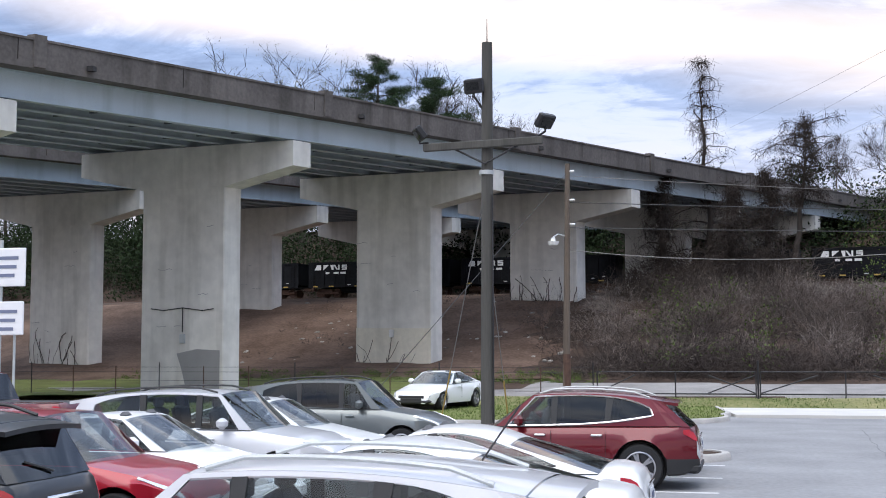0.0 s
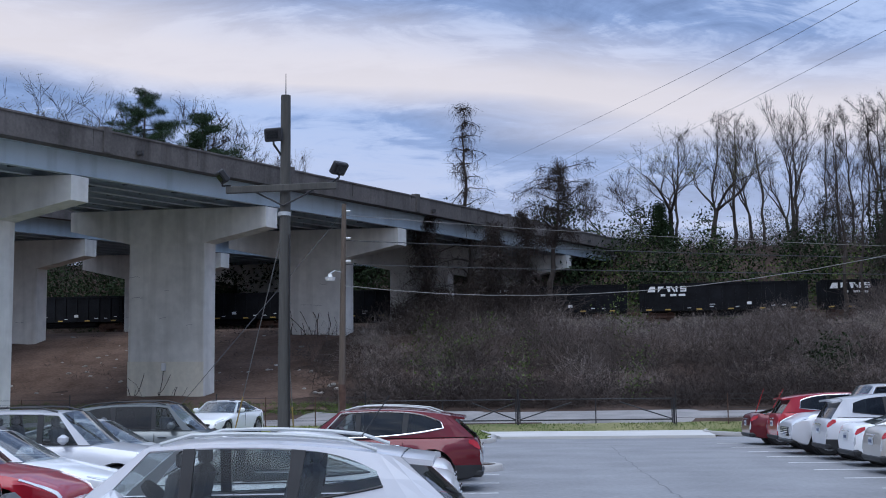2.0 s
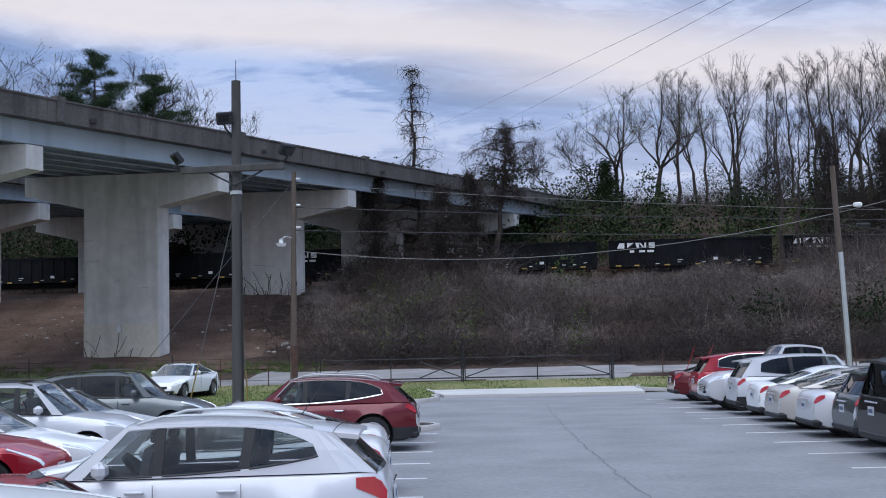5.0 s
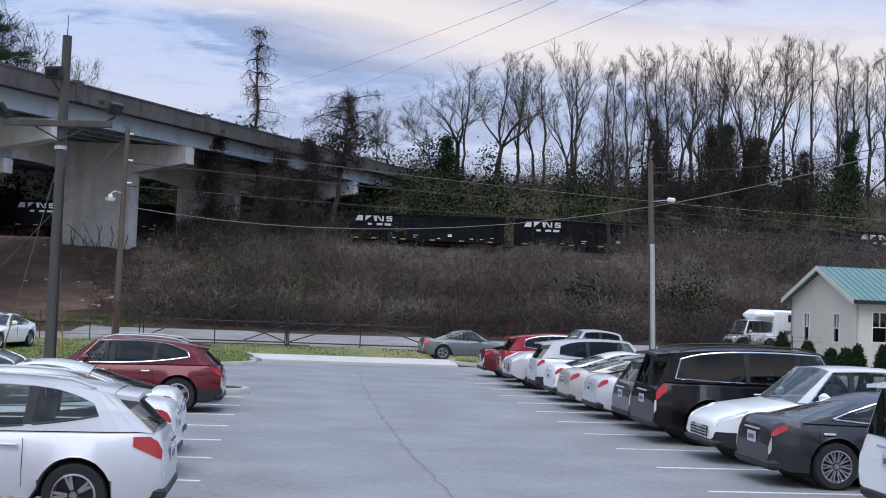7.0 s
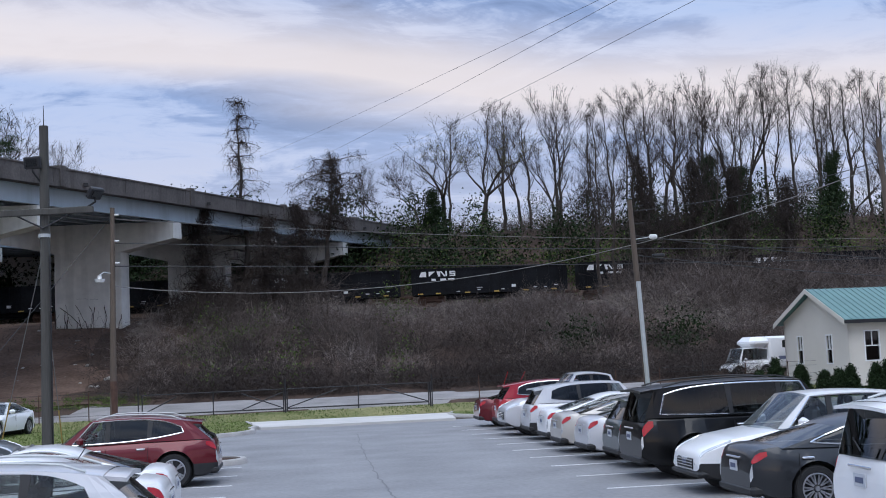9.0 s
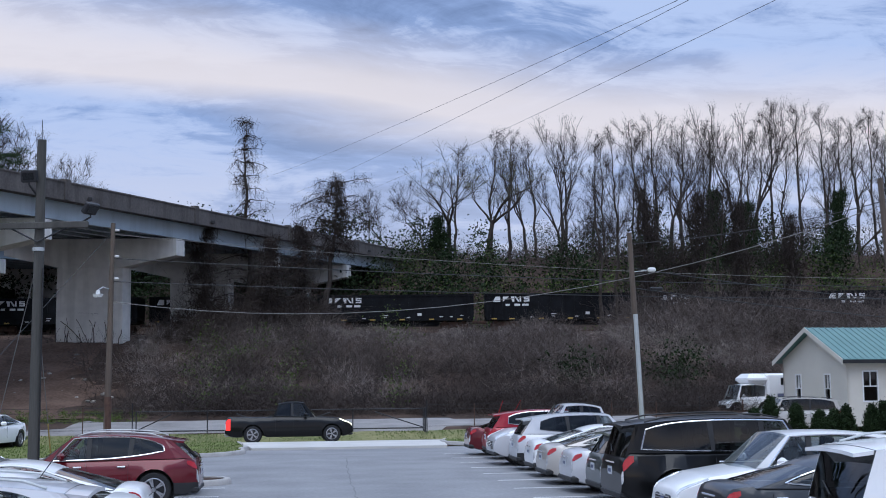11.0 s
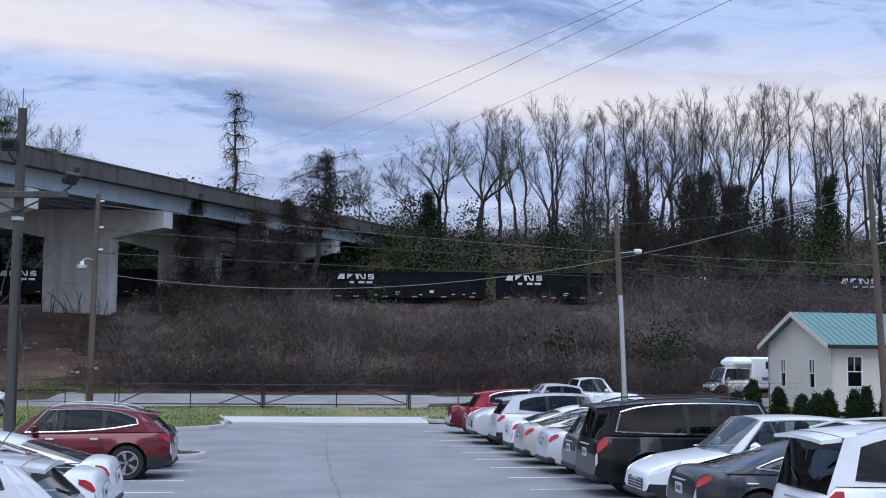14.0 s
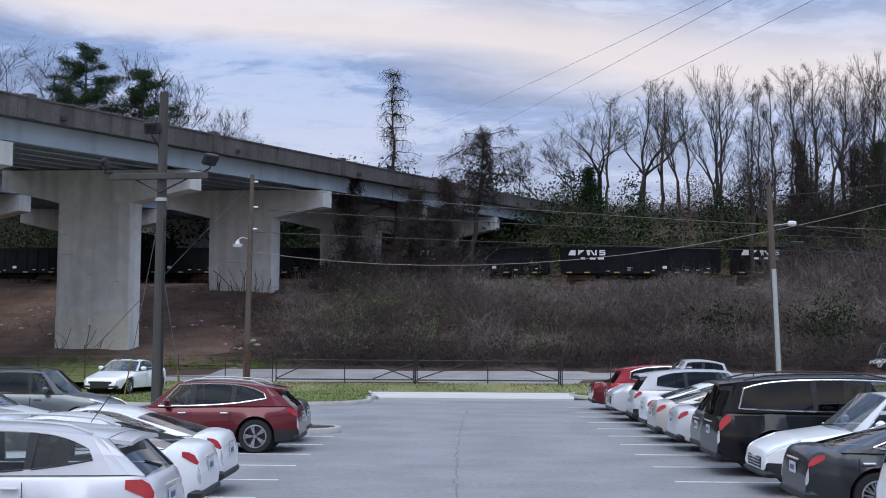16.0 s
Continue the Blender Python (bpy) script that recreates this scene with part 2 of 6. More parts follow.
SIDING = material("beige_siding", (0.6, 0.565, 0.49), 0.8, var=0.06, scale=0.6, fine=20, bump=0.05)
ROOFGREEN = material("teal_metal_roof", (0.11, 0.215, 0.205), 0.45, metal=0.1, var=0.1, scale=0.6, bump=0.03)
TRIMWHITE = material("white_trim", (0.72, 0.72, 0.71), 0.6, var=0.05, bump=0.03)
SIGNWHITE = material("white_sign_face", (0.78, 0.78, 0.8), 0.5, var=0.04, bump=0)
SIGNBAR = material("blue_grey_bar", (0.16, 0.18, 0.27), 0.6, var=0.05, bump=0)
STONE = material("pale_rock", (0.3, 0.28, 0.25), 0.9, var=0.3, scale=3, bump=0.4, random_tint=0.3)
TYRE = material("tyre_rubber", (0.018, 0.018, 0.019), 0.85, var=0.2, bump=0.2)
ALLOY = material("silver_alloy", (0.5, 0.5, 0.52), 0.28, metal=0.9, var=0.08, bump=0)
ALLOYDARK = material("dark_alloy", (0.06, 0.06, 0.065), 0.35, metal=0.6, var=0.1, bump=0)
BLACKTRIM = material("black_plastic", (0.02, 0.02, 0.021), 0.55, var=0.15, bump=0.05)
CHROME = material("chrome", (0.75, 0.75, 0.76), 0.12, metal=1.0, var=0.03, bump=0)
INTERIOR = material("dark_interior", (0.035, 0.034, 0.034), 0.85, var=0.2, bump=0.1)
SEATGREY = material("grey_seat_cloth", (0.11, 0.11, 0.115), 0.9, var=0.15, bump=0.2)
REDLAMP = material("red_lamp_lens", (0.4, 0.008, 0.014), 0.12, var=0.15, scale=14, bump=0.05, coat=0.8)
LITRED = glow("lit_red_lamp", (0.9, 0.04, 0.03), 0.6)
CLEARLAMP = material("clear_lamp_lens", (0.62, 0.64, 0.66), 0.1, metal=0.3, var=0.25, scale=12, bump=0.05, coat=0.8)
LITHEAD = glow("lit_headlamp", (1.0, 0.92, 0.6), 3.0)
PLATE = material("number_plate", (0.55, 0.57, 0.6), 0.5, var=0.05, bump=0)
PLATEBAR = material("plate_bar", (0.1, 0.12, 0.2), 0.5, var=0.05, bump=0)
GLASS_CLEAR = glass("car_glass", (0.62, 0.66, 0.66))
GLASS_DARK = glass("tinted_car_glass", (0.1, 0.11, 0.11))
GLASS_HOUSE = glass("house_glass", (0.15, 0.16, 0.17))


def paint(name, c, metal=0.25, rough=0.35, coat=0.8):
    return material(name, c, rough, metal=metal, var=0.05, scale=1.5, fine=300, bump=0.0, coat=coat, spec=0.2)


P_SILVER = paint("silver_paint", (0.61, 0.61, 0.63), 0.15)
P_WHITE = paint("white_paint", (0.86, 0.86, 0.86), 0.0)
P_PEARL = paint("pearl_white_paint", (0.84, 0.84, 0.84), 0.0)
P_RED = paint("dark_red_paint", (0.12, 0.006, 0.012), 0.3)
P_BRIGHTRED = paint("bright_red_paint", (0.32, 0.009, 0.022), 0.15)
P_MAROON = paint("maroon_paint", (0.1, 0.01, 0.016), 0.3)
P_BLACK = paint("black_paint", (0.004, 0.004, 0.0045), 0.0, 0.3, 0.35)
P_GREY = paint("dark_grey_paint", (0.03, 0.032, 0.036), 0.3, 0.35, 0.5)
P_MIDGREY = paint("mid_grey_paint", (0.15, 0.165, 0.165), 0.5)
P_GREENGREY = paint("green_grey_paint", (0.075, 0.09, 0.09), 0.4)
P_TAN = paint("champagne_paint", (0.5, 0.47, 0.43), 0.25)


# ---- mesh helpers ----
def mesh_of(name, verts, faces, mats, face_mats=None, smooth=None):
    me = bpy.data.meshes.new(name)
    me.from_pydata([tuple(v) for v in verts], [], faces)
    for m in mats if isinstance(mats, (list, tuple)) else (mats,):
        me.materials.append(m)
    if face_mats is not None:
        me.polygons.foreach_set("material_index", face_mats)
    if smooth is not None:
        me.polygons.foreach_set("use_smooth", [True] * len(me.polygons))
        me.set_sharp_from_angle(angle=radians(smooth))
    me.update()
    return me


def piece(name, me, parent=None, m=None, label=""):
    ob = new(name, me)
    if parent is not None:
        ob.parent = parent
    if m is not None:
        ob.matrix_basis = m
    if label:
        ob["label"] = label
    return ob


class Shape:
    """Gathers vertices and faces for one mesh."""

    def __init__(self):
        self.v, self.f, self.mi = [], [], []

    def add(self, verts, faces, mi=0):
        n = len(self.v)
        self.v += [tuple(p) for p in verts]
        self.f += [tuple(i + n for i in fc) for fc in faces]
        self.mi += [mi] * len(faces)
        return self

    def box(self, c, s, mi=0, m=None, bevel=0.0):
        hx, hy, hz = s[0] / 2, s[1] / 2, s[2] / 2
        if not bevel:
            vs = [Vector((sx * hx, sy * hy, sz * hz)) for sz in (-1, 1) for sy in (-1, 1) for sx in (-1, 1)]
            fs = [(0, 2, 3, 1), (4, 5, 7, 6), (0, 1, 5, 4), (2, 6, 7, 3), (0, 4, 6, 2), (1, 3, 7, 5)]
        else:
            b = min(bevel, hx * 0.9, hy * 0.9, hz * 0.9)
            vs, fs = [], []
            ring = [(hx - b, -hy), (hx, -hy + b), (hx, hy - b), (hx - b, hy), (-hx + b, hy), (-hx, hy - b), (-hx, -hy + b), (-hx + b, -hy)]
            for z, k in ((-hz, b), (-hz + b, 0), (hz - b, 0), (hz, b)):
                for x, y in ring:
                    vs.append(Vector((x - math.copysign(min(k, abs(x)), x), y - math.copysign(min(k, abs(y)), y), z)))
            for r in range(3):
                for i in range(8):
                    j = (i + 1) % 8
                    fs.append((r * 8 + i, r * 8 + j, r * 8 + 8 + j, r * 8 + 8 + i))
            fs += [tuple(range(7, -1, -1)), tuple(range(24, 32))]
        if m is not None:
            vs = [m @ v for v in vs]
        return self.add([v + Vector(c) for v in vs], fs, mi)

    def tube(self, a, b, r0, r1=None, n=8, mi=0, caps=True):
        a, b = Vector(a), Vector(b)
        r1 = r0 if r1 is None else r1
        q = (b - a).to_track_quat("Z", "Y")
        vs = []
        for p, r in ((a, r0), (b, r1)):
            vs += [p + q @ Vector((r * math.cos(2 * math.pi * i / n), r * math.sin(2 * math.pi * i / n), 0)) for i in range(n)]
        fs = [(i, (i + 1) % n, n + (i + 1) % n, n + i) for i in range(n)]
        if caps:
            fs += [tuple(range(n - 1, -1, -1)), tuple(range(n, 2 * n))]
        return self.add(vs, fs, mi)

    def path(self, pts, r, n=6, mi=0):
        pts = [Vector(p) for p in pts]
        vs, fs = [], []
        for i, p in enumerate(pts):
            d = (pts[min(i + 1, len(pts) - 1)] - pts[max(i - 1, 0)]).normalized()
            u = d.cross(Vector((0, 0, 1)) if abs(d.z) < 0.95 else Vector((0, 1, 0))).normalized()
            w = d.cross(u)
            vs += [p + u * (r * math.cos(2 * math.pi * k / n)) + w * (r * math.sin(2 * math.pi * k / n)) for k in range(n)]
        for i in range(len(pts) - 1):
            fs += [(i * n + k, i * n + (k + 1) % n, (i + 1) * n + (k + 1) % n, (i + 1) * n + k) for k in range(n)]
        fs += [tuple(range(n - 1, -1, -1)), tuple((len(pts) - 1) * n + k for k in range(n))]
        return self.add(vs, fs, mi)

    def prism(self, poly, axis_pts, mi=0):
        """A flat outline given twice: two lists of corners of equal length, joined by a band."""
        a, b = poly, axis_pts
        n = len(a)
        return self.add(list(a) + list(b), [tuple(range(n - 1, -1, -1)), tuple(range(n, 2 * n))] + [(i, (i + 1) % n, n + (i + 1) % n, n + i) for i in range(n)], mi)

    def mesh(self, name, mats, smooth=None):
        return mesh_of(name, self.v, self.f, mats, self.mi, smooth)


def part(name, shape, mats, parent=None, label="", smooth=None, m=None):
    return piece(name, shape.mesh(name, mats, smooth), parent, m, label)


def empty(name, m=None):
    e = new(name)
    if m is not None:
        e.matrix_basis = m
    return e


# ---- ground ----
RAIL_N, RAIL_C = Vector((math.sin(radians(6.3)), math.cos(radians(6.3)), 0)), 121.3
BANK = ((-1e4, 0), (50, 0.0), (66, 0.0), (75, 0.5), (79, 0.95), (84, 1.8), (99, 6.1), (108, 7.0), (116, 7.15), (127, 7.15), (133, 9.5), (143, 15.0), (150, 17.5), (175, 18.0), (230, 14.0), (500, 8.0), (1e4, 8.0))


def rail_u(x, y):
    return RAIL_N.x * x + RAIL_N.y * y


def ground_z(x, y):
    u = rail_u(x, y)
    for (a, za), (b, zb) in zip(BANK, BANK[1:]):
        if u <= b:
            k = (u - a) / (b - a)
            z = za + (zb - za) * k
            break
    w = min(1.0, max(0.0, (u - 76) / 8))
    flat = 1.0 if u < 104 or u > 128 else 0.08
    return z + w * flat * (0.35 * noise.noise((x * 0.11, y * 0.11, 0)) + 0.16 * noise.noise((x * 0.45, y * 0.45, 3)))


def sheet(name, xs, ys, zf, mat, parent=None):
    vs = [(x, y, zf(x, y)) for y in ys for x in xs]
    n = len(xs)
    fs = [(j * n + i, j * n + i + 1, (j + 1) * n + i + 1, (j + 1) * n + i) for j in range(len(ys) - 1) for i in range(n - 1)]
    return piece(name, mesh_of(name, vs, fs, mat, None, 180), parent)


gx = [-2500, -1200, -600, -350, -220] + list(np.arange(-150, 151, 2.5)) + [220, 350, 600, 1200, 2500]
gy = [-2500, -800, -300, -100, -40, 0, 20, 40, 50, 53, 54.8, 56.5, 58, 60] + list(np.arange(62, 190, 1.5)) + [200, 225, 260, 320, 450, 800, 1500, 2600]
def road_edge(x):
    """How far the road swings away from the lot towards the right."""
    return 0.075 * max(0.0, x)


def road_z(x, y):
    return 0.09 - 0.044 * (y - road_edge(x) - 55.4)


def in_cutting(x, y):
    return 53.5 < y and y - road_edge(x) < 67.9


tagged(sheet("ground", gx, gy, lambda x, y: ground_z(x, y) - (0.95 if in_cutting(x, y) else 0.03), DIRT), "brown leaf-littered earth rising in a bank to the railway", "ground", kind="structure")


def slab(name, outline, z, mat, label, category, thick=0.12):
    """A level sheet with an outline in plan."""
    s = Shape().prism([(x, y, z - thick) for x, y in outline], [(x, y, z) for x, y in outline])
    ob = part(name, s, mat)
    return tagged(ob, label, category, kind="structure")


slab("parking_lot", [(-60, -70), (60, -70), (60, 51.2), (-60, 51.2)], 0.0, ASPHALT, "grey worn asphalt parking lot with white stall lines", "parking lot")
road = Shape()
for x0, x1 in ((-160, 0), (0, 160)):
    q = [(x, y + road_edge(x), road_z(x, y + road_edge(x))) for x, y in ((x0, 55.4), (x1, 55.4), (x1, 66.0), (x0, 66.0))]
    road.prism([(x, y, z - 0.2) for x, y, z in q], q)
tagged(part("road", road, ROADWAY), "grey asphalt road running along the fence", "road", kind="structure")
verge = Shape()
vx = list(np.arange(-150, 151, 1.5))
vs = [(65.8, -0.40), (66.1, -0.34), (66.5, -0.22), (66.9, -0.1), (67.3, -0.02), (68.1, 0.03)]
for x in vx:
    verge.v += [(x, y + road_edge(x), z + 0.05 * noise.noise((x * 0.5, y, 1))) for y, z in vs]
verge.f = [(i * 6 + k, i * 6 + 6 + k, i * 6 + 7 + k, i * 6 + k + 1) for i in range(len(vx) - 1) for k in range(5)]
verge.mi = [0] * len(verge.f)
tagged(part("grass_verge", verge, DRYGRASS, smooth=60), "green and straw-coloured grass verge sloping up to the gate", "grass", kind="structure")
tufts, rv = Shape(), random.Random(15)
for i in range(9000):
    x, k = rv.uniform(-30, 34), rv.random()
    if noise.noise((x * 0.4, 0, 9)) > 0.25 and rv.random() < 0.8:
        continue
    y, z = 66.0 + 1.6 * k, -0.37 + 0.36 * min(1, k * 1.25)
    a, h = rv.uniform(0, 6.28), rv.uniform(0.05, 0.13)
    y += road_edge(x)
    tufts.add([(x - 0.02 * math.cos(a), y - 0.02 * math.sin(a), z), (x + 0.02 * math.cos(a), y + 0.02 * math.sin(a), z), (x + rv.uniform(-0.05, 0.05), y + rv.uniform(-0.05, 0.05), z + h)], [(0, 1, 2)])
tagged(part("verge_blades", tufts, BLADE), "short green blades on the verge before the gate", "grass", kind="stuff")
tagged(sheet("gravel_verge", list(np.arange(-150, 151, 3.0)), list(np.arange(62.5, 90, 1.2)), lambda x, y: ground_z(x, y) + (-1.2 if in_cutting(x, y) else 0.05 if rail_u(x, y) < 75.2 - (6 if x < -14 else 0) else -0.3), GRAVEL), "pale gravel strip rising behind the fence", "gravel", kind="structure")
slab("driveway_apron", [(-1.35, 50.2), (6.5, 50.2), (6.9, 55.4), (-2.0, 55.4)], 0.10, APRON, "pale concrete apron where the lot meets the road", "driveway", 0.2)


def rail_at(s, off=0.0, z=0.0):
    """A point of the railway: s metres along it to the right, off metres behind its middle."""
    d = Vector((RAIL_N.y, -RAIL_N.x, 0))
    p = RAIL_N * (RAIL_C + off) + d * s
    return Vector((p.x, p.y, z))


bed = Shape()
prof = [(-5.0, 6.7), (-2.6, 7.35), (2.6, 7.35), (5.0, 6.7)]
bed.add([rail_at(s, o, z) for s in (-170, 170) for o, z in prof], [(0, 1, 5, 4), (1, 2, 6, 5), (2, 3, 7, 6)])
tagged(part("railway_ballast", bed, BALLAST), "grey stone ballast bed of the railway", "ballast", kind="structure")
ties = Shape()
for i in range(-200, 200):
    ties.box(rail_at(i * 0.6, 0, 7.38), (0.22, 2.6, 0.1), m=Matrix.Rotation(-radians(6.3), 3, "Z").to_4x4())
tagged(part("railway_sleepers", ties, RUST), "dark wooden sleepers under the rails", "sleepers", kind="stuff")
for off in (-0.72, 0.72):
    r = Shape().add([rail_at(s, off + o, z) for s in (-170, 170) for o, z in ((-0.06, 7.43), (-0.035, 7.58), (0.035, 7.58), (0.06, 7.43))], [(0, 1, 5, 4), (1, 2, 6, 5), (2, 3, 7, 6)])
    tagged(part("rail", r, RUST), "rusty steel railway rail", "rail", group="rails", kind="structure")


def kerbed(name, line, label, z0=0.0, width=0.18, high=0.15):
    """A kerb of rounded section along a line in plan."""
    s = Shape()
    pts = [Vector((x, y, 0)) for x, y in line]
    n = len(pts)
    sec = ((0, 0), (0.015, high - 0.03), (0.045, high), (width, high), (width, 0))
    for i, p in enumerate(pts):
        d = (pts[min(i + 1, n - 1)] - pts[max(i - 1, 0)]).normalized()
        side = Vector((-d.y, d.x, 0))
        s.v += [tuple(p + side * o + Vector((0, 0, z0 + z))) for o, z in sec]
    for i in range(n - 1):
        for j in range(4):
            s.f.append((i * 5 + j, (i + 1) * 5 + j, (i + 1) * 5 + j + 1, i * 5 + j + 1))
    s.f += [(4, 3, 2, 1, 0), tuple((n - 1) * 5 + j for j in range(5))]
    s.mi = [0] * len(s.f)
    return tagged(part(name, s, KERB, smooth=40), label, "kerb", kind="structure")


def arc(cx, cy, r, a0, a1, n=10):
    return [(cx + r * math.cos(radians(a0 + (a1 - a0) * i / n)), cy + r * math.sin(radians(a0 + (a1 - a0) * i / n))) for i in range(n + 1)]


LEFT_KERB = [(-2.0, 55.4), (-1.5, 51)] + arc(-4.6, 48.4, 3.1, 20, -80, 10)[0:] + [(-9, 44.2), (-26, 43.6)]
kerbed("kerb", LEFT_KERB[::-1], "worn concrete kerb round the grass corner")
RIGHT_KERB = [(6.9, 55.4), (6.6, 54.0)] + arc(9.4, 53.6, 2.8, 175, 255, 8) + [(14, 50.6), (40, 51.2)]
kerbed("kerb", RIGHT_KERB, "pale concrete kerb along the grass strip")
ISLE = arc(-2.2, 33.3, 0.95, 90, -90, 10)
kerbed("kerb", [(-6.5, 32.35)] + ISLE[::-1] + [(-6.5, 34.25)], "rounded concrete kerb of the small planting island")
slab("island_soil", [(-6.5, 32.5)] + [(x, y) for x, y in arc(-2.2, 33.3, 0.8, -90, 90, 10)] + [(-6.5, 34.1)], 0.12, DIRT, "brown mulch inside the kerbed island", "soil")


def lawn(name, outline, z, label, n, seed):
    slab(name, outline, z, GRASS, label, "grass", 0.2)
    rnd = random.Random(seed)
    xs, ys = [p[0] for p in outline], [p[1] for p in outline]
    s = Shape()

    def inside(x, y):
        c = False
        for (x0, y0), (x1, y1) in zip(outline, outline[1:] + outline[:1]):
            if (y0 > y) != (y1 > y) and x < (x1 - x0) * (y - y0) / (y1 - y0) + x0:
                c = not c
        return c

    while n:
        x, y = rnd.uniform(min(xs), max(xs)), rnd.uniform(min(ys), max(ys))
        if inside(x, y):
            n -= 1
            a, h = rnd.uniform(0, 6.28), rnd.uniform(0.03, 0.08)
            s.add([(x - 0.02 * math.cos(a), y - 0.02 * math.sin(a), z), (x + 0.02 * math.cos(a), y + 0.02 * math.sin(a), z), (x + rnd.uniform(-0.05, 0.05), y + rnd.uniform(-0.05, 0.05), z + h)], [(0, 1, 2)])
    tagged(part("grass_blades", s, BLADE), "short blades of green spring grass", "grass", kind="stuff")


lawn("grass", [(x - 0.12, y) for x, y in LEFT_KERB[1:-2]] + [(-9, 44.4), (-40, 43.8), (-40, 55.3), (-2.2, 55.3)], 0.13, "green spring grass with bare spots beside the kerb", 14000, 5)
lawn("grass", [(x + 0.1, y + 0.12) for x, y in RIGHT_KERB[1:-1]] + [(40, 51.4), (40, 58.2), (7.1, 55.3)], 0.13, "green spring grass strip between kerb and road", 7000, 6)
tagged(sheet("bare_bank", list(np.arange(-60, -9, 1.0)), list(np.arange(78, 112, 1.0)), lambda x, y: ground_z(x, y) + (0.06 if x < -13.5 + 3 * noise.noise((y * 0.3, x * 0.1, 4)) else -0.3), BAREDIRT), "bare reddish brown earth bank under the overpass", "earth bank", kind="structure")
tagged(sheet("grass_under_bridge", list(np.arange(-48, -16, 1.0)), list(np.arange(64, 80, 1.0)), lambda x, y: ground_z(x, y) + 0.1 - 0.5 * max(0, noise.noise((x * 0.25, y * 0.25, 7)) - 0.05), GRASS), "thin green grass at the foot of the bank", "grass", kind="structure")

# stall lines, all 10 cm wide
for y in (7.1, 9.6, 12.1, 14.55, 17.0, 19.5, 22.0, 24.5, 26.9, 29.3, 31.8):
    tagged(part("stall_line", Shape().box((-3.9, y, 0.003), (5.1, 0.1, 0.006)), LINE), "faded white painted parking stall line", "stall line", group="stall lines", kind="structure")
for i in range(-3, 12):
    y = 17.03 + 2.6 * i
    tagged(part("stall_line", Shape().box((8.45, y, 0.003), (5.3, 0.1, 0.006)), LINE), "faded white painted parking stall line", "stall line", group="stall lines", kind="structure")
crk = Shape()
rnd = random.Random(3)
pts = [(2.2, 44), (1.9, 34), (1.84, 27), (1.83, 22.5), (1.88, 19.5), (1.97, 16), (1.95, 12)]
line = []
for (x0, y0), (x1, y1) in zip(pts, pts[1:]):
    for k in range(12):
        line.append((x0 + (x1 - x0) * k / 12 + rnd.uniform(-0.05, 0.05), y0 + (y1 - y0) * k / 12))
for (x0, y0), (x1, y1) in zip(line, line[1:]):
    w0 = 0.01 + 0.01 * rnd.random()
    crk.add([(x0 - w0, y0, 0.004), (x0 + w0, y0, 0.004), (x1 + w0, y1, 0.004), (x1 - w0, y1, 0.004)], [(0, 3, 2, 1)])
tagged(part("sealed_crack", crk, CRACK), "dark sealed crack along the asphalt", "crack", kind="structure")


# ---- overpasses ----
SPAN = Vector((7.27, 15.93, 0.48))
ALONG = Vector((SPAN.x, SPAN.y, 0)).normalized()
ACROSS = Vector((-0.978, 0.208, 0.0)).normalized()
TILT = 0.015


def across(origin, length, z):
    return Vector((origin.x, origin.y, 0)) + ACROSS * length + Vector((0, 0, z + TILT * length))


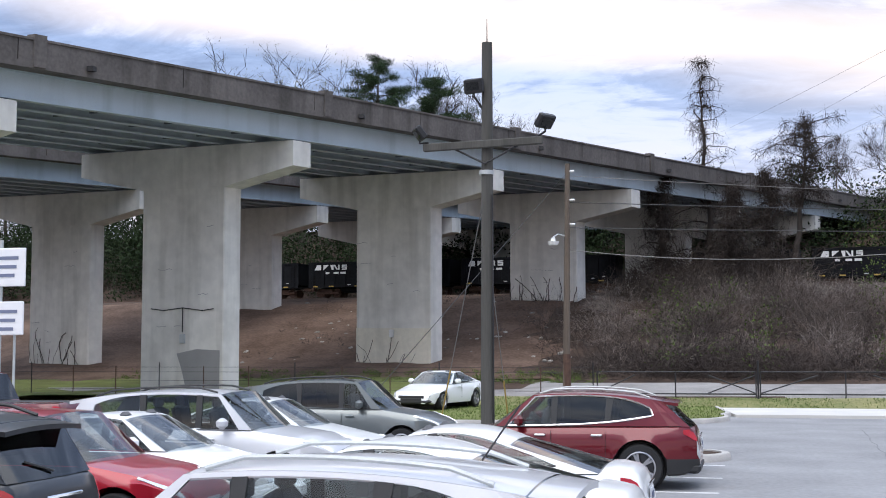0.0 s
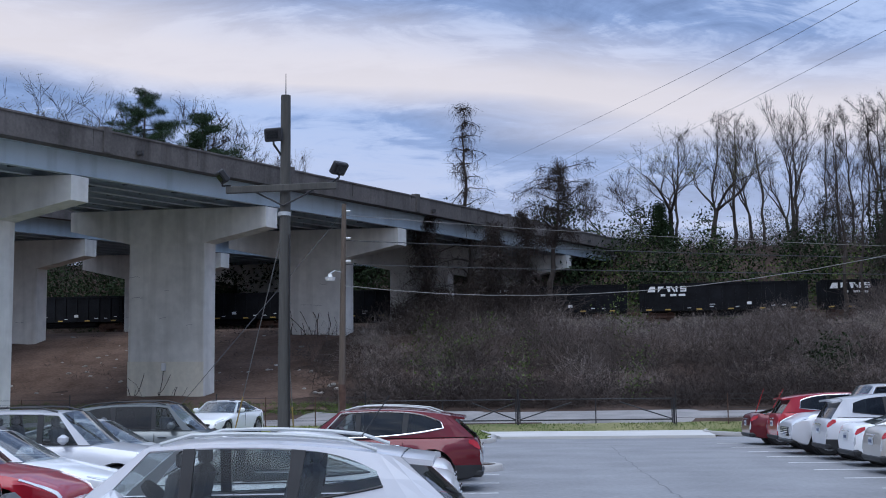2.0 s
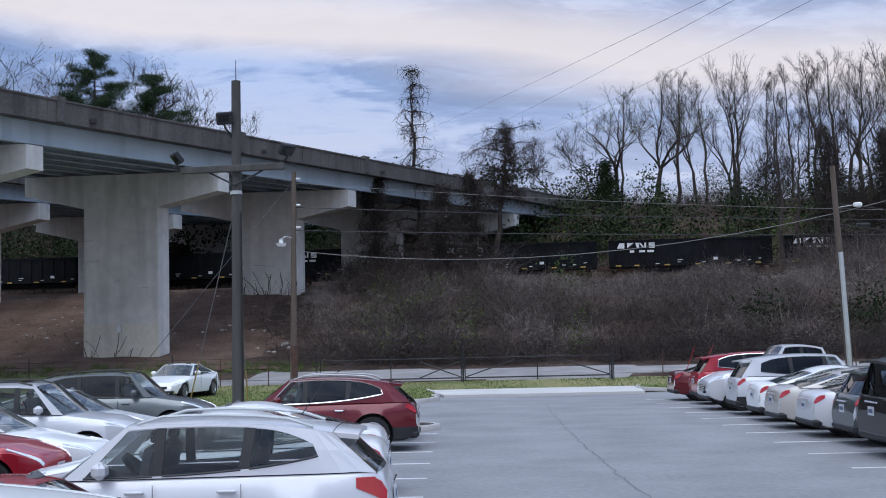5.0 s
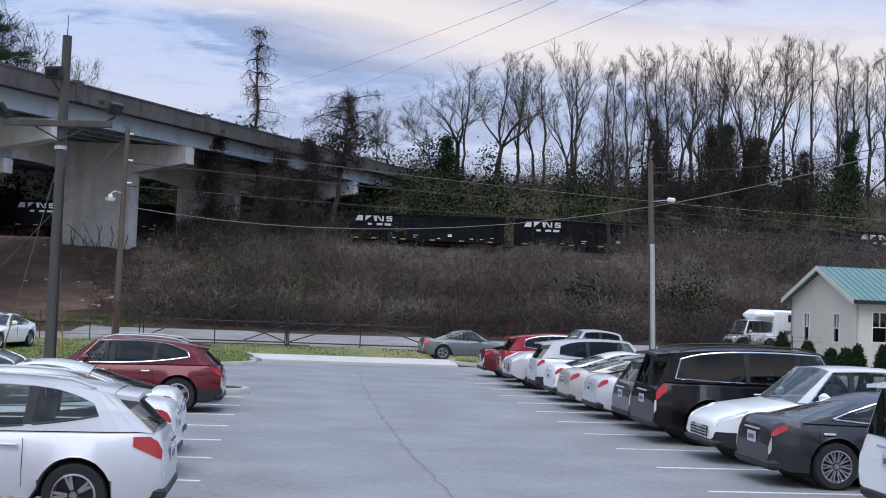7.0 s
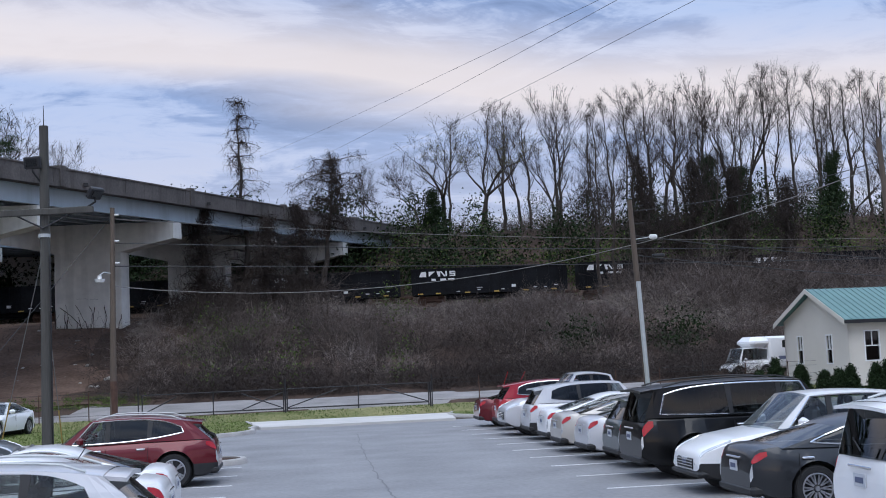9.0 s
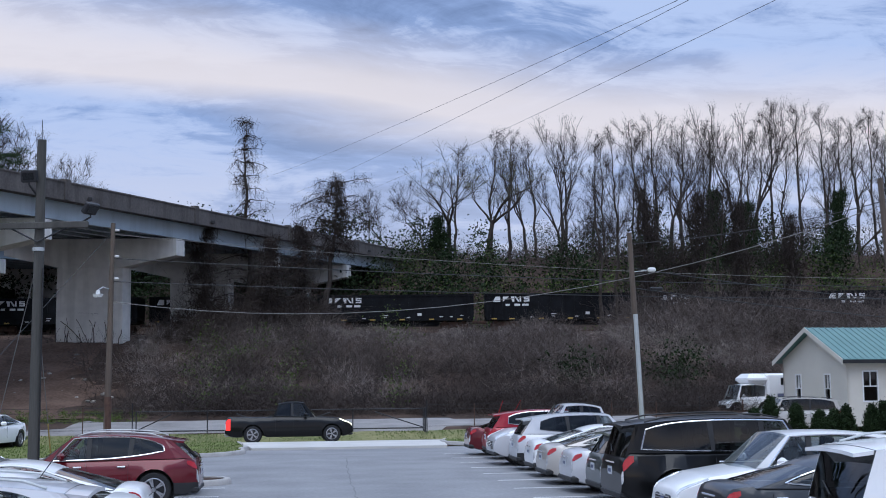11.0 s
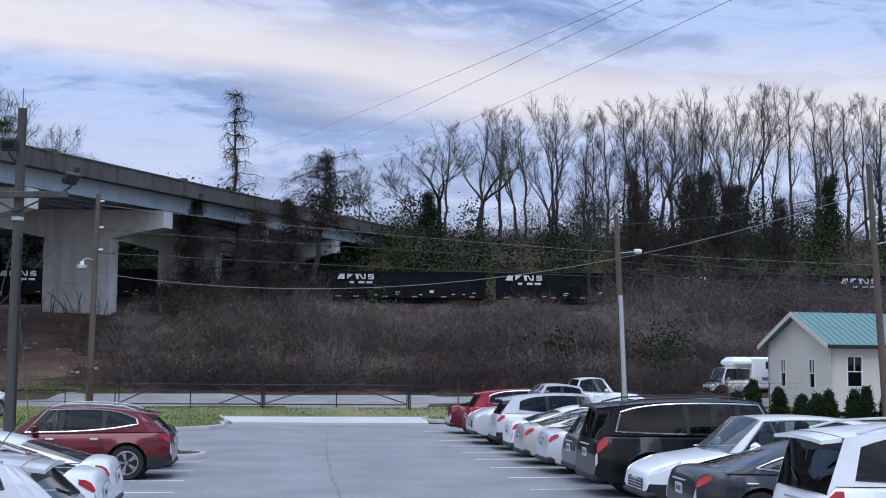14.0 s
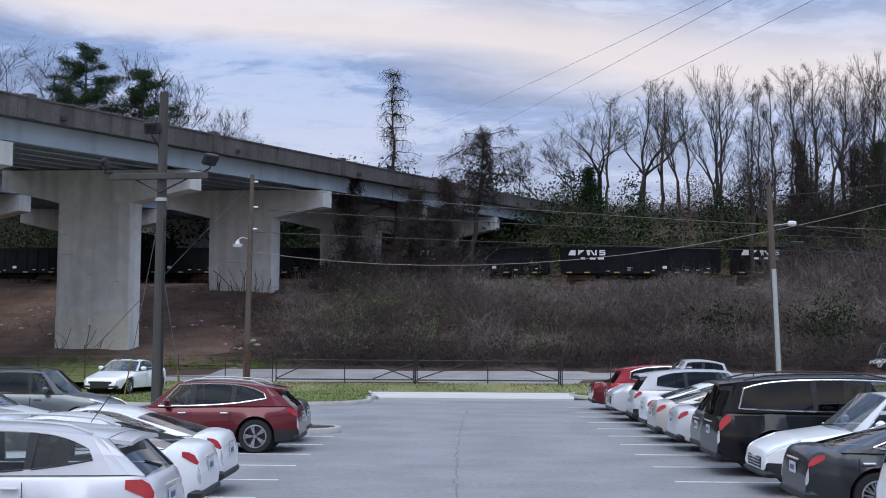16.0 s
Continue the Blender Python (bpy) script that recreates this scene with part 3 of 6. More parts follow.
def bridge_pier(origin, label, patch=False, vine=False):
    """A hammerhead pier; origin is the lower corner of its cap's near end."""
    pier = empty("bridge_pier")
    half = ALONG * 0.65
    z = origin.z

    def ring(corners, off):
        return [across(origin, a, b) + off for a, b in corners]

    mid = across(origin, 7.4, 0)
    zf = min(ground_z(mid.x + d * ALONG.x + e * ACROSS.x, mid.y + d * ALONG.y + e * ACROSS.y) for d in (-1, 1) for e in (-3, 0, 3)) - 0.7
    stem = [(4.3, zf), (9.75, zf - TILT * 9.75), (9.75, z - 0.95), (4.3, z - 0.95)]
    s = Shape()
    b = 0.06
    ins = [(4.3 + b, zf), (9.75 - b, zf - TILT * 9.75), (9.75 - b, z - 0.95), (4.3 + b, z - 0.95)]
    loops = [ring(ins, -half * 0.92), ring(stem, -half * 0.84), ring(stem, half * 0.84), ring(ins, half * 0.92)]
    s.add(sum(loops, []), [(k * 4 + i, k * 4 + (i + 1) % 4, k * 4 + 4 + (i + 1) % 4, k * 4 + 4 + i) for k in range(3) for i in range(4)] + [(3, 2, 1, 0), (12, 13, 14, 15)])
    part("stem", s, CONCRETE, pier)
    cap = [(0, z), (0, z + 1.32), (14.1, z + 1.32), (14.1, z), (10.25, z - 0.82), (9.75, z - 0.95), (4.3, z - 0.95), (3.8, z - 0.82)]
    part("cap", Shape().prism(ring(cap, -half), ring(cap, half)), CONCRETE, pier)
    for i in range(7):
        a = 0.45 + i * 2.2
        part("bearing", Shape().prism(ring([(a - 0.25, z + 1.32), (a + 0.25, z + 1.32), (a + 0.25, z + 1.4), (a - 0.25, z + 1.4)], -half * 0.6), ring([(a - 0.25, z + 1.32), (a + 0.25, z + 1.32), (a + 0.25, z + 1.4), (a - 0.25, z + 1.4)], half * 0.6)), STEEL_SHADED, pier)
    front = -half * 0.925
    rp = random.Random(int(origin.x * 10))
    for i in range(5):
        a, zz = rp.uniform(4.9, 9.0), rp.uniform(max(zf + 1.5, z - 10), z - 2.5)
        pts = [across(origin, a + 0.16 * q, zz + rp.uniform(-0.05, 0.05)) + front for q in range(rp.randint(3, 7))]
        part("scar", Shape().path(pts, 0.014, 4), PATCH, pier, "dark scratch in the concrete")
    part("lift_joint", Shape().prism(ring([(4.4, z - 2.1), (9.65, z - 2.1), (9.65, z - 2.08), (4.4, z - 2.08)], front), ring([(4.4, z - 2.1), (9.65, z - 2.1), (9.65, z - 2.08), (4.4, z - 2.08)], front - ALONG * 0.004)), CONCRETE, pier)
    if patch:
        q = [(4.5, zf + 0.7), (6.6, zf + 0.7), (7.0, zf + 2.0), (7.3, zf + 2.75), (6.0, zf + 3.0), (4.5, zf + 2.95)]
        part("paint_patch", Shape().prism(ring(q, front), ring(q, front - ALONG * 0.008)), PATCH, pier, "grey paint patch")
        off = front - ALONG * 0.05
        part("conduit", Shape().path([across(origin, a, zf + h) + off for a, h in ((9.0, 5.15), (8.2, 5.05), (6.9, 5.2), (5.6, 5.05), (4.9, 5.15))], 0.03).path([across(origin, 6.9, zf + h) + off for h in (5.2, 3.9)], 0.03), DARKMETAL, pier)
        part("junction_box", Shape().box(across(origin, 6.9, zf + 3.55) + off, (0.34, 0.12, 0.5), m=Matrix.Rotation(-0.2, 4, "Z"), bevel=0.03), GALV, pier, "pale box")
    if vine:
        q = [(4.31, zf), (9.74, zf), (9.74, zf + 3.0), (4.31, zf + 3.0)]
        part("base_band", Shape().prism(ring(q, front), ring(q, front - ALONG * 0.005)), BASEPAINT, pier, "cream paint band at the foot")
        part("junction_box", Shape().box(across(origin, 7.1, zf + 2.65) + front - ALONG * 0.05, (0.3, 0.12, 0.5), m=Matrix.Rotation(-0.2, 4, "Z"), bevel=0.03), TRIMWHITE, pier, "small white box")
    return tagged(pier, label, "bridge pier", group="bridge piers")


def overpass(origin, first, last, label):
    """Steel girders, slab and parapets over all the spans; origin: pier 0."""
    br = empty("overpass")

    def at(k, a, z):
        p = origin + SPAN * k
        return across(p, a, p.z + 1.4 + z)

    def beam(name, a0, a1, z0, z1, mat, lab="", k0=first, k1=last):
        s = Shape()
        s.prism([at(k0, a0, z0), at(k0, a1, z0), at(k0, a1, z1), at(k0, a0, z1)], [at(k1, a0, z0), at(k1, a1, z0), at(k1, a1, z1), at(k1, a0, z1)])
        return part(name, s, mat, br, lab)

    for i in range(7):
        a = 0.35 + i * 2.2
        mat = STEEL_BLUE
        s = Shape()
        for a0, a1, z0, z1 in ((a - 0.22, a + 0.22, 0, 0.05), (a - 0.012, a + 0.012, 0.05, 1.2), (a - 0.18, a + 0.18, 1.2, 1.24)):
            s.prism([at(first, a0, z0), at(first, a1, z0), at(first, a1, z1), at(first, a0, z1)], [at(last, a0, z0), at(last, a1, z0), at(last, a1, z1), at(last, a0, z1)])
        part("girder", s, mat, br, "pale blue painted steel girder")
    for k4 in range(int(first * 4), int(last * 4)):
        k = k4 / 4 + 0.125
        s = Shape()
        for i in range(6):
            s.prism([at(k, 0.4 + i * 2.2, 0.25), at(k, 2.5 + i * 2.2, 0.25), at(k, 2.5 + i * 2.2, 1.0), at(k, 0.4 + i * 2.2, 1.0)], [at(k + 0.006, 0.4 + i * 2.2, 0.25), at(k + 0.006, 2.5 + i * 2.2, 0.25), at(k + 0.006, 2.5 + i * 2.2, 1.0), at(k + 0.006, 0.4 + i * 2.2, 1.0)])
        part("cross_frame", s, STEEL_SHADED, br)
    beam("deck", -0.75, 14.8, 1.24, 1.52, PARAPET, "weathered concrete deck slab")
    for a0, a1 in ((-0.75, -0.45), (14.5, 14.8)):
        k = first
        while k < last - 0.01:
            k1 = min(last, k + 0.5)
            beam("parapet_panel", a0, a1, 1.52, 2.42, PARAPET, "", k + 0.0015, k1 - 0.0015)
            k = k1
        beam("parapet_rail", a0 - 0.06, a1 + 0.04, 2.42, 2.52, PARAPET)
    for k in range(int(first), int(last) + 1):
        beam("parapet_post", -0.83, -0.42, 1.3, 2.68, PARAPET, "", k + 0.04, k + 0.075)
        s = Shape().box(at(k + 0.2, -0.9, 1.6), (0.3, 0.3, 0.22))
        part("drain_outlet", s, DARKMETAL, br)
    return tagged(br, label, "overpass", kind="structure")


PIER_A = Vector((-16.1, 84.0, 12.35))
PIER_B = Vector((-41.1, 85.7, 12.05))
overpass(PIER_A, -4.5, 4.6, "long road overpass of pale blue steel girders with a dark weathered parapet")
overpass(PIER_B, -4.5, 5.2, "second parallel road overpass of blue steel girders behind the first")
for k in (-3, -2, -1, 0, 1, 2, 3, 4):
    bridge_pier(PIER_A + SPAN * k, "tall pale concrete hammerhead bridge pier with stained faces" if k != -1 else "tall concrete hammerhead pier with grey paint patch and conduit", k == -1, k == 0)
for k in (-2, -1, 0, 1, 2, 3):
    bridge_pier(PIER_B + SPAN * k, "shaded concrete hammerhead pier of the rear overpass")


def climbing_vine(origin, lo, hi, n, seed):
    """Bare vine stems creeping up the front face of a pier stem."""
    rnd = random.Random(seed)
    v = empty("climbing_vine")
    off = -ALONG * 0.63
    for i in range(n):
        a, z = rnd.uniform(4.4, 9.6), lo - 0.3
        pts = []
        top = lo + (hi - lo) * rnd.uniform(0.3, 1.0)
        da = rnd.uniform(-0.15, 0.15)
        while z < top:
            pts.append(across(origin, min(9.7, max(4.35, a)), z) + off)
            z += rnd.uniform(0.2, 0.5); da += rnd.gauss(0, 0.1); da *= 0.9; a += da
        if len(pts) > 2:
            part("stem", Shape().path(pts, rnd.uniform(0.012, 0.03), 4), VINE, v)
    return tagged(v, "bare brown vine creeping up a concrete pier", "vine", group="climbing vines")


climbing_vine(PIER_B - SPAN, 0.3, 9.5, 60, 91)
climbing_vine(PIER_B, 1.0, 4.0, 14, 92)
climbing_vine(PIER_A, 0.9, 3.2, 10, 93)
climbing_vine(PIER_A + SPAN, 5.5, 8.0, 26, 94)


# ---- coal train ----
def coal_wagon():
    """An open coal gondola, its middle at the origin, rails at z = 0."""
    w = empty("coal_wagon")
    L, W = 14.9, 3.1
    for y in (-W / 2, W / 2):
        part("side_panel", Shape().box((0, y, 2.25), (L, 0.06, 2.3)), WAGON, w)
        part("top_chord", Shape().box((0, y, 3.42), (L + 0.1, 0.18, 0.16)), WAGON, w)
        part("side_sill", Shape().box((0, y, 1.1), (L, 0.16, 0.2)), WAGON, w)
    for x in (-L / 2, L / 2):
        part("end_panel", Shape().box((x, 0, 2.35), (0.08, W - 0.08, 2.1)), WAGON, w)
        part("end_chord", Shape().box((x, 0, 3.42), (0.16, W - 0.2, 0.16)), WAGON, w)
    part("floor_pan", Shape().box((0, 0, 1.15), (L - 0.1, W - 0.1, 0.1)), WAGON, w)
    part("belly_tub", Shape().box((0, 0, 0.8), (8.4, 2.2, 0.56), bevel=0.15), WAGON, w)
    for y in (-1, 1):
        for i in range(13):
            part("side_rib", Shape().box((-L / 2 + 0.5 + i * (L - 1) / 12, y * (W / 2 + 0.07), 2.25), (0.14, 0.1, 2.3)), WAGON, w)
    part("coal_load", Shape().box((0, 0, 2.75), (L - 0.3, W - 0.2, 0.5), bevel=0.2), BALLAST, w, "black coal load")
    for sx in (-1, 1):
        b = Shape()
        for y in (-1, 1):
            b.box((sx * 5.6, y * 1.02, 0.5), (2.5, 0.16, 0.26), bevel=0.05)
            b.box((sx * 5.6, y * 1.02, 0.7), (1.1, 0.2, 0.3), bevel=0.05)
        b.box((sx * 5.6, 0, 0.55), (0.5, 2.0, 0.3))
        bogie = part("bogie", b, RUST, w)
        for dx in (-0.89, 0.89):
            for y in (-0.75, 0.75):
                part("wheel", Shape().tube((sx * 5.6 + dx, y - 0.07, 0.48), (sx * 5.6 + dx, y + 0.07, 0.48), 0.46, 0.46, 20), RUST, bogie)
        part("coupler", Shape().box((sx * 7.75, 0, 0.85), (0.75, 0.3, 0.3), bevel=0.06), RUST, w)
        part("ladder", Shape().path([(sx * 7.1, -1.68, 0.6), (sx * 7.1, -1.68, 3.3)], 0.02).path([(sx * 6.75, -1.68, 0.6), (sx * 6.75, -1.68, 3.3)], 0.02), WAGON, w)
    y = -W / 2 - 0.135

    def flat(poly):
        part("marking", Shape().prism([(x, y, z) for x, z in poly], [(x, y + 0.012, z) for x, z in poly]), WHITEMARK, w)

    x0, z0 = -6.75, 2.72
    flat([(x0, z0), (x0 + 0.7, z0), (x0 + 0.7, z0 + 0.5), (x0 + 0.25, z0 + 0.5)])
    flat([(x0 + 0.95, z0), (x0 + 1.55, z0 + 0.5), (x0 + 0.95, z0 + 0.5)])
    flat([(x0 + 1.85, z0), (x0 + 2.05, z0), (x0 + 2.05, z0 + 0.5), (x0 + 1.7, z0 + 0.5)])
    flat([(x0 + 2.05, z0 + 0.5), (x0 + 2.4, z0), (x0 + 2.5, z0), (x0 + 2.5, z0 + 0.12), (x0 + 2.2, z0 + 0.5)])
    flat([(x0 + 2.55, z0), (x0 + 2.7, z0), (x0 + 2.7, z0 + 0.5), (x0 + 2.55, z0 + 0.5)])
    for dz in (0, 0.2, 0.38):
        flat([(x0 + 2.95, z0 + dz), (x0 + 3.5, z0 + dz), (x0 + 3.5, z0 + dz + 0.12), (x0 + 2.95, z0 + dz + 0.12)])
    flat([(x0 + 2.95, z0 + 0.2), (x0 + 3.1, z0 + 0.2), (x0 + 3.1, z0 + 0.5), (x0 + 2.95, z0 + 0.5)])
    flat([(x0 + 3.35, z0), (x0 + 3.5, z0), (x0 + 3.5, z0 + 0.3), (x0 + 3.35, z0 + 0.3)])
    for a, b in ((1.2, 1.6), (2.05, 2.6), (2.8, 3.4)):
        flat([(x0 + a, z0 - 0.4), (x0 + b, z0 - 0.4), (x0 + b, z0 - 0.2), (x0 + a, z0 - 0.2)])
    for a, b, c, d in ((-1.2, 1.5, 0.5, 0.05), (-1.2, 1.3, 0.35, 0.05), (2.1, 1.45, 0.4, 0.25), (4.2, 1.3, 0.35, 0.07), (5.2, 1.3, 0.3, 0.06), (6.2, 1.45, 0.3, 0.05), (-3.2, 1.2, 0.35, 0.05), (1.1, 1.25, 0.3, 0.06)):
        flat([(a, b), (a + c, b), (a + c, b + d), (a, b + d)])
    for a in (-6.9, -5.2, -2.4, 0.4, 3.2, 5.9):
        part("reflector", Shape().box((a + 0.25, y, 1.1), (0.5, 0.012, 0.12)), YELLOWMARK, w, "yellow reflector")
    return tagged(w, "black open coal wagon with white markings rolling on the railway", "train wagon", group="coal train")


WAGONS = []
w0 = coal_wagon()
WAGONS.append((w0, 0))
for i in range(1, 16):
    WAGONS.append((copy_thing(w0, Matrix()), i))


# ---- poles and cables ----
def sag(a, b, drop, n=16):
    a, b = Vector(a), Vector(b)
    return [a.lerp(b, i / n) - Vector((0, 0, 4 * drop * (i / n) * (1 - i / n))) for i in range(n + 1)]


def cable(a, b, drop, r=0.02, mat=CABLE, label="thin dark overhead cable"):
    return tagged(part("overhead_cable", Shape().path(sag(a, b, drop), r, 5), mat, smooth=60), label, "cable", group="overhead cables")


def floodlight(parent, at, aim, arm_from):
    s = Shape()
    q = Vector(aim).to_track_quat("X", "Z").to_matrix().to_4x4()
    s.box(at, (0.16, 0.5, 0.36), m=q, bevel=0.03)
    part("floodlight", s, DARKMETAL, parent, "dark floodlight head")
    part("floodlight_glass", Shape().box(Vector(at) + q.to_3x3() @ Vector((0.085, 0, 0)), (0.01, 0.34, 0.2), m=q), GLASS_HOUSE, parent)
    part("floodlight_arm", Shape().path([arm_from, (at[0], at[1], at[2] - 0.25), at], 0.03), DARKMETAL, parent)


def pole_a():
    x, y = -6.95, 36.1
    p = empty("utility_pole")
    part("shaft", Shape().tube((x, y, 0), (x + 0.03, y, 9.75), 0.17, 0.13, 16), POLEGREEN, p, smooth=40)
    part("lightning_rod", Shape().tube((x + 0.03, y, 9.7), (x + 0.03, y, 10.35), 0.015, 0.008, 6), DARKMETAL, p)
    part("crossarm", Shape().box((x - 0.05, y - 0.2, 7.22), (2.95, 0.12, 0.19), m=Matrix.Rotation(radians(-1.5), 4, "Y"), bevel=0.02), POLEGREEN, p)
    part("brace", Shape().tube((x - 0.8, y - 0.15, 7.16), (x, y - 0.18, 6.75), 0.025).tube((x + 0.8, y - 0.15, 7.16), (x, y - 0.18, 6.75), 0.025), DARKMETAL, p)
    floodlight(p, (x - 0.26, y - 0.2, 8.65), (-0.3, -1, -0.2), (x, y, 8.0))
    floodlight(p, (x + 1.48, y - 0.2, 7.72), (1, -0.7, -0.9), (x + 1.2, y - 0.2, 7.3))
    floodlight(p, (x - 1.62, y - 0.2, 7.55), (-1, -0.5, -0.9), (x - 1.4, y - 0.2, 7.3))
    part("pole_band", Shape().tube((x, y, 6.5), (x, y, 6.6), 0.175, 0.175, 16), GALV, p)
    part("conduit", Shape().path([(x + 0.17, y - 0.1, 0.1), (x + 0.16, y - 0.1, 6.0)], 0.02), DARKMETAL, p)
    tagged(p, "weathered wooden pole with crossarm and floodlights beside the lot", "utility pole")
    for dx, dy, h, g in ((-3.0, 7.5, 6.3, 1), (-1.2, 9.0, 5.0, 0)):
        gw = empty("guy_wire")
        part("wire", Shape().path([(x, y, h), (x + dx, y + dy, 0.1)], 0.012, 5), PALECABLE, gw)
        a, b = Vector((x + dx, y + dy, 0.1)), Vector((x, y, h))
        part("guard", Shape().path([a, a.lerp(b, 0.26)], 0.022, 6), YELLOWMARK, gw, "yellow guard sleeve")
        tagged(gw, "steel guy wire with a yellow guard sleeve", "guy wire", group="guy wires")


def pole_b():
    x, y = -8.7, 62.4
    p = empty("utility_pole")
    part("shaft", Shape().tube((x - 0.1, y, 0), (x + 0.05, y, 10.65), 0.17, 0.11, 16), POLEWOOD, p, smooth=40)
    part("ground_sleeve", Shape().tube((x - 0.06, y, 0.0), (x - 0.06, y, 2.1), 0.18, 0.178, 12), RUST, p)
    s = Shape().path([(x, y, 7.35), (x - 0.35, y - 0.3, 7.45), (x - 0.55, y - 0.5, 7.3)], 0.03)
    part("lamp_arm", s, GALV, p)
    l = Shape().tube((x - 0.55, y - 0.5, 7.28), (x - 0.55, y - 0.5, 7.1), 0.09, 0.12, 12).tube((x - 0.55, y - 0.5, 7.1), (x - 0.55, y - 0.5, 6.95), 0.26, 0.2, 16)
    part("lamp_head", l, TRIMWHITE, p, "white bell-shaped lamp head")
    for h in (10.3, 9.0, 7.9):
        part("insulator", Shape().tube((x + 0.1, y, h), (x + 0.35, y, h), 0.05, 0.05, 8), TRIMWHITE, p)
    tagged(p, "slim brown wooden utility pole with a small white lamp", "utility pole")
    tip = (x + 0.05, y)
    cable((x + 0.05, y, 10.1), (70, 74, 9.5), 1.4, 0.011, PALECABLE, "pale overhead cable leaving the slim pole")
    cable((x + 0.05, y, 8.9), (75, 80, 9.0), 0.8, 0.02)
    cable((x + 0.05, y, 7.75), (80, 80, 8.4), 0.7, 0.02)
    cable((x + 0.05, y, 6.75), (27.5, 52.0, 10.7), 2.35, 0.017, PALECABLE, "pale heavy cable sagging over the road")
    cable((x, y, 10.2), (x - 3.5, 42, 0.3), 0.0, 0.012)


def pole_c():
    x, y = 15.65, 54.4
    p = empty("utility_pole")
    part("shaft", Shape().tube((x + 0.15, y, 0), (x - 0.25, y, 9.3), 0.16, 0.11, 16), POLEWOOD, p, smooth=40)
    part("riser_guard", Shape().tube((x + 0.12, y - 0.13, 0), (x - 0.09, y - 0.13, 5.6), 0.1, 0.1, 10), GALV, p, "pale metal cable guard")
    for h in (9.0, 8.2, 7.4):
        part("bracket", Shape().tube((x - 0.25, y, h), (x + 0.35, y - 0.1, h + 0.05), 0.02), DARKMETAL, p)
    part("transformer_box", Shape().box((x + 0.95, y, 6.75), (0.55, 0.25, 0.16), bevel=0.04), DARKMETAL, p)
    part("lamp_head", Shape().box((x + 0.7, y - 0.2, 7.6), (0.36, 0.2, 0.2), bevel=0.05), TRIMWHITE, p)
    part("lamp_arm", Shape().path([(x - 0.2, y, 7.5), (x + 0.6, y - 0.2, 7.6)], 0.02), GALV, p)
    tagged(p, "leaning wooden pole with a pale metal riser guard", "utility pole")
    cable((x - 0.2, y, 7.7), (60, 66, 6.5), 1.0, 0.02)
    cable((x - 0.2, y, 6.8), (60, 68, 5.6), 0.9, 0.02)
    cable((x - 0.2, y, 8.8), (26.5, 52, 10.5), 0.3, 0.02)


def pole_d():
    x, y = 26.4, 52
    p = empty("utility_pole")
    part("shaft", Shape().tube((x + 0.5, y, 0), (x - 0.1, y, 11.5), 0.17, 0.12, 16), POLEWOOD, p, smooth=40)
    part("lamp_arm", Shape().path([(x + 0.1, y, 7.9), (x + 0.9, y - 0.5, 8.1)], 0.03), GALV, p)
    part("lamp_head", Shape().box((x + 1.0, y - 0.55, 8.1), (0.5, 0.3, 0.22), bevel=0.08), TRIMWHITE, p)
    tagged(p, "wooden street pole with a lamp arm by the house", "utility pole")


pole_a(); pole_b(); pole_c(); pole_d()
for far, near in (((-9.5, 324.6, 55.5), (22.3, 46.6, 20.9)), ((0.0, 325.3, 52.4), (21.5, 44.8, 20.4)), ((11.4, 325.5, 50.2), (24.4, 51.4, 20.8))):
    cable(far, near, 0.6, 0.017, SKYCABLE, "high power line crossing the sky")


# ---- fence and gate ----
FY = 67.3


def fence_gate():
    g = empty("field_gate")
    for x in (-0.5, 7.3):
        part("post", Shape().tube((x, FY, 0), (x, FY, 1.78 if x < 0 else 1.3), 0.05, 0.05, 10), DARKMETAL, g)
    for xa, xb in ((-8.0, -0.6), (-0.4, 7.2)):
        part("bottom_rail", Shape().tube((xa, FY, 0.22), (xb, FY, 0.22), 0.035), DARKMETAL, g)
        part("top_rail", Shape().tube((xa, FY, 1.25), (xb, FY, 1.25), 0.025), DARKMETAL, g)
        for i in range(3):
            x = xa + (xb - xa) * i / 2
            part("upright", Shape().tube((x, FY, 0.05), (x, FY, 1.28), 0.03), DARKMETAL, g)
    for xa, za, xb, zb in ((-2.8, 1.1, -0.6, 0.25), (-2.8, 0.25, -0.6, 1.1), (-0.4, 0.25, 2.2, 1.1), (4.6, 1.1, 7.2, 0.25), (-8.0, 0.25, -6.2, 1.1)):
        part("brace", Shape().tube((xa, FY + 0.02, za), (xb, FY + 0.02, zb), 0.03), DARKMETAL, g)
    tagged(g, "long dark steel double gate closing the gravel verge", "gate")


def wire_fence(xa, xb, y0, y1):
    f = empty("wire_fence")
    n = int(abs(xb - xa) / 2.4)
    for i in range(n + 1):
        x, y = xa + (xb - xa) * i / n, y0 + (y1 - y0) * i / n
        part("post", Shape().tube((x, y, -0.05), (x, y, 1.5 + 0.2 * ((i * 7) % 3 == 0)), 0.028, 0.028, 8), RUST if i % 3 else DARKMETAL, f)
    for h in (0.3, 0.75, 1.2, 1.45):
        part("wire", Shape().path([(xa, y0, h), (xb, y1, h)], 0.008, 4), DARKMETAL, f)
    tagged(f, "thin wire fence on grey steel posts along the verge", "fence", group="fences")


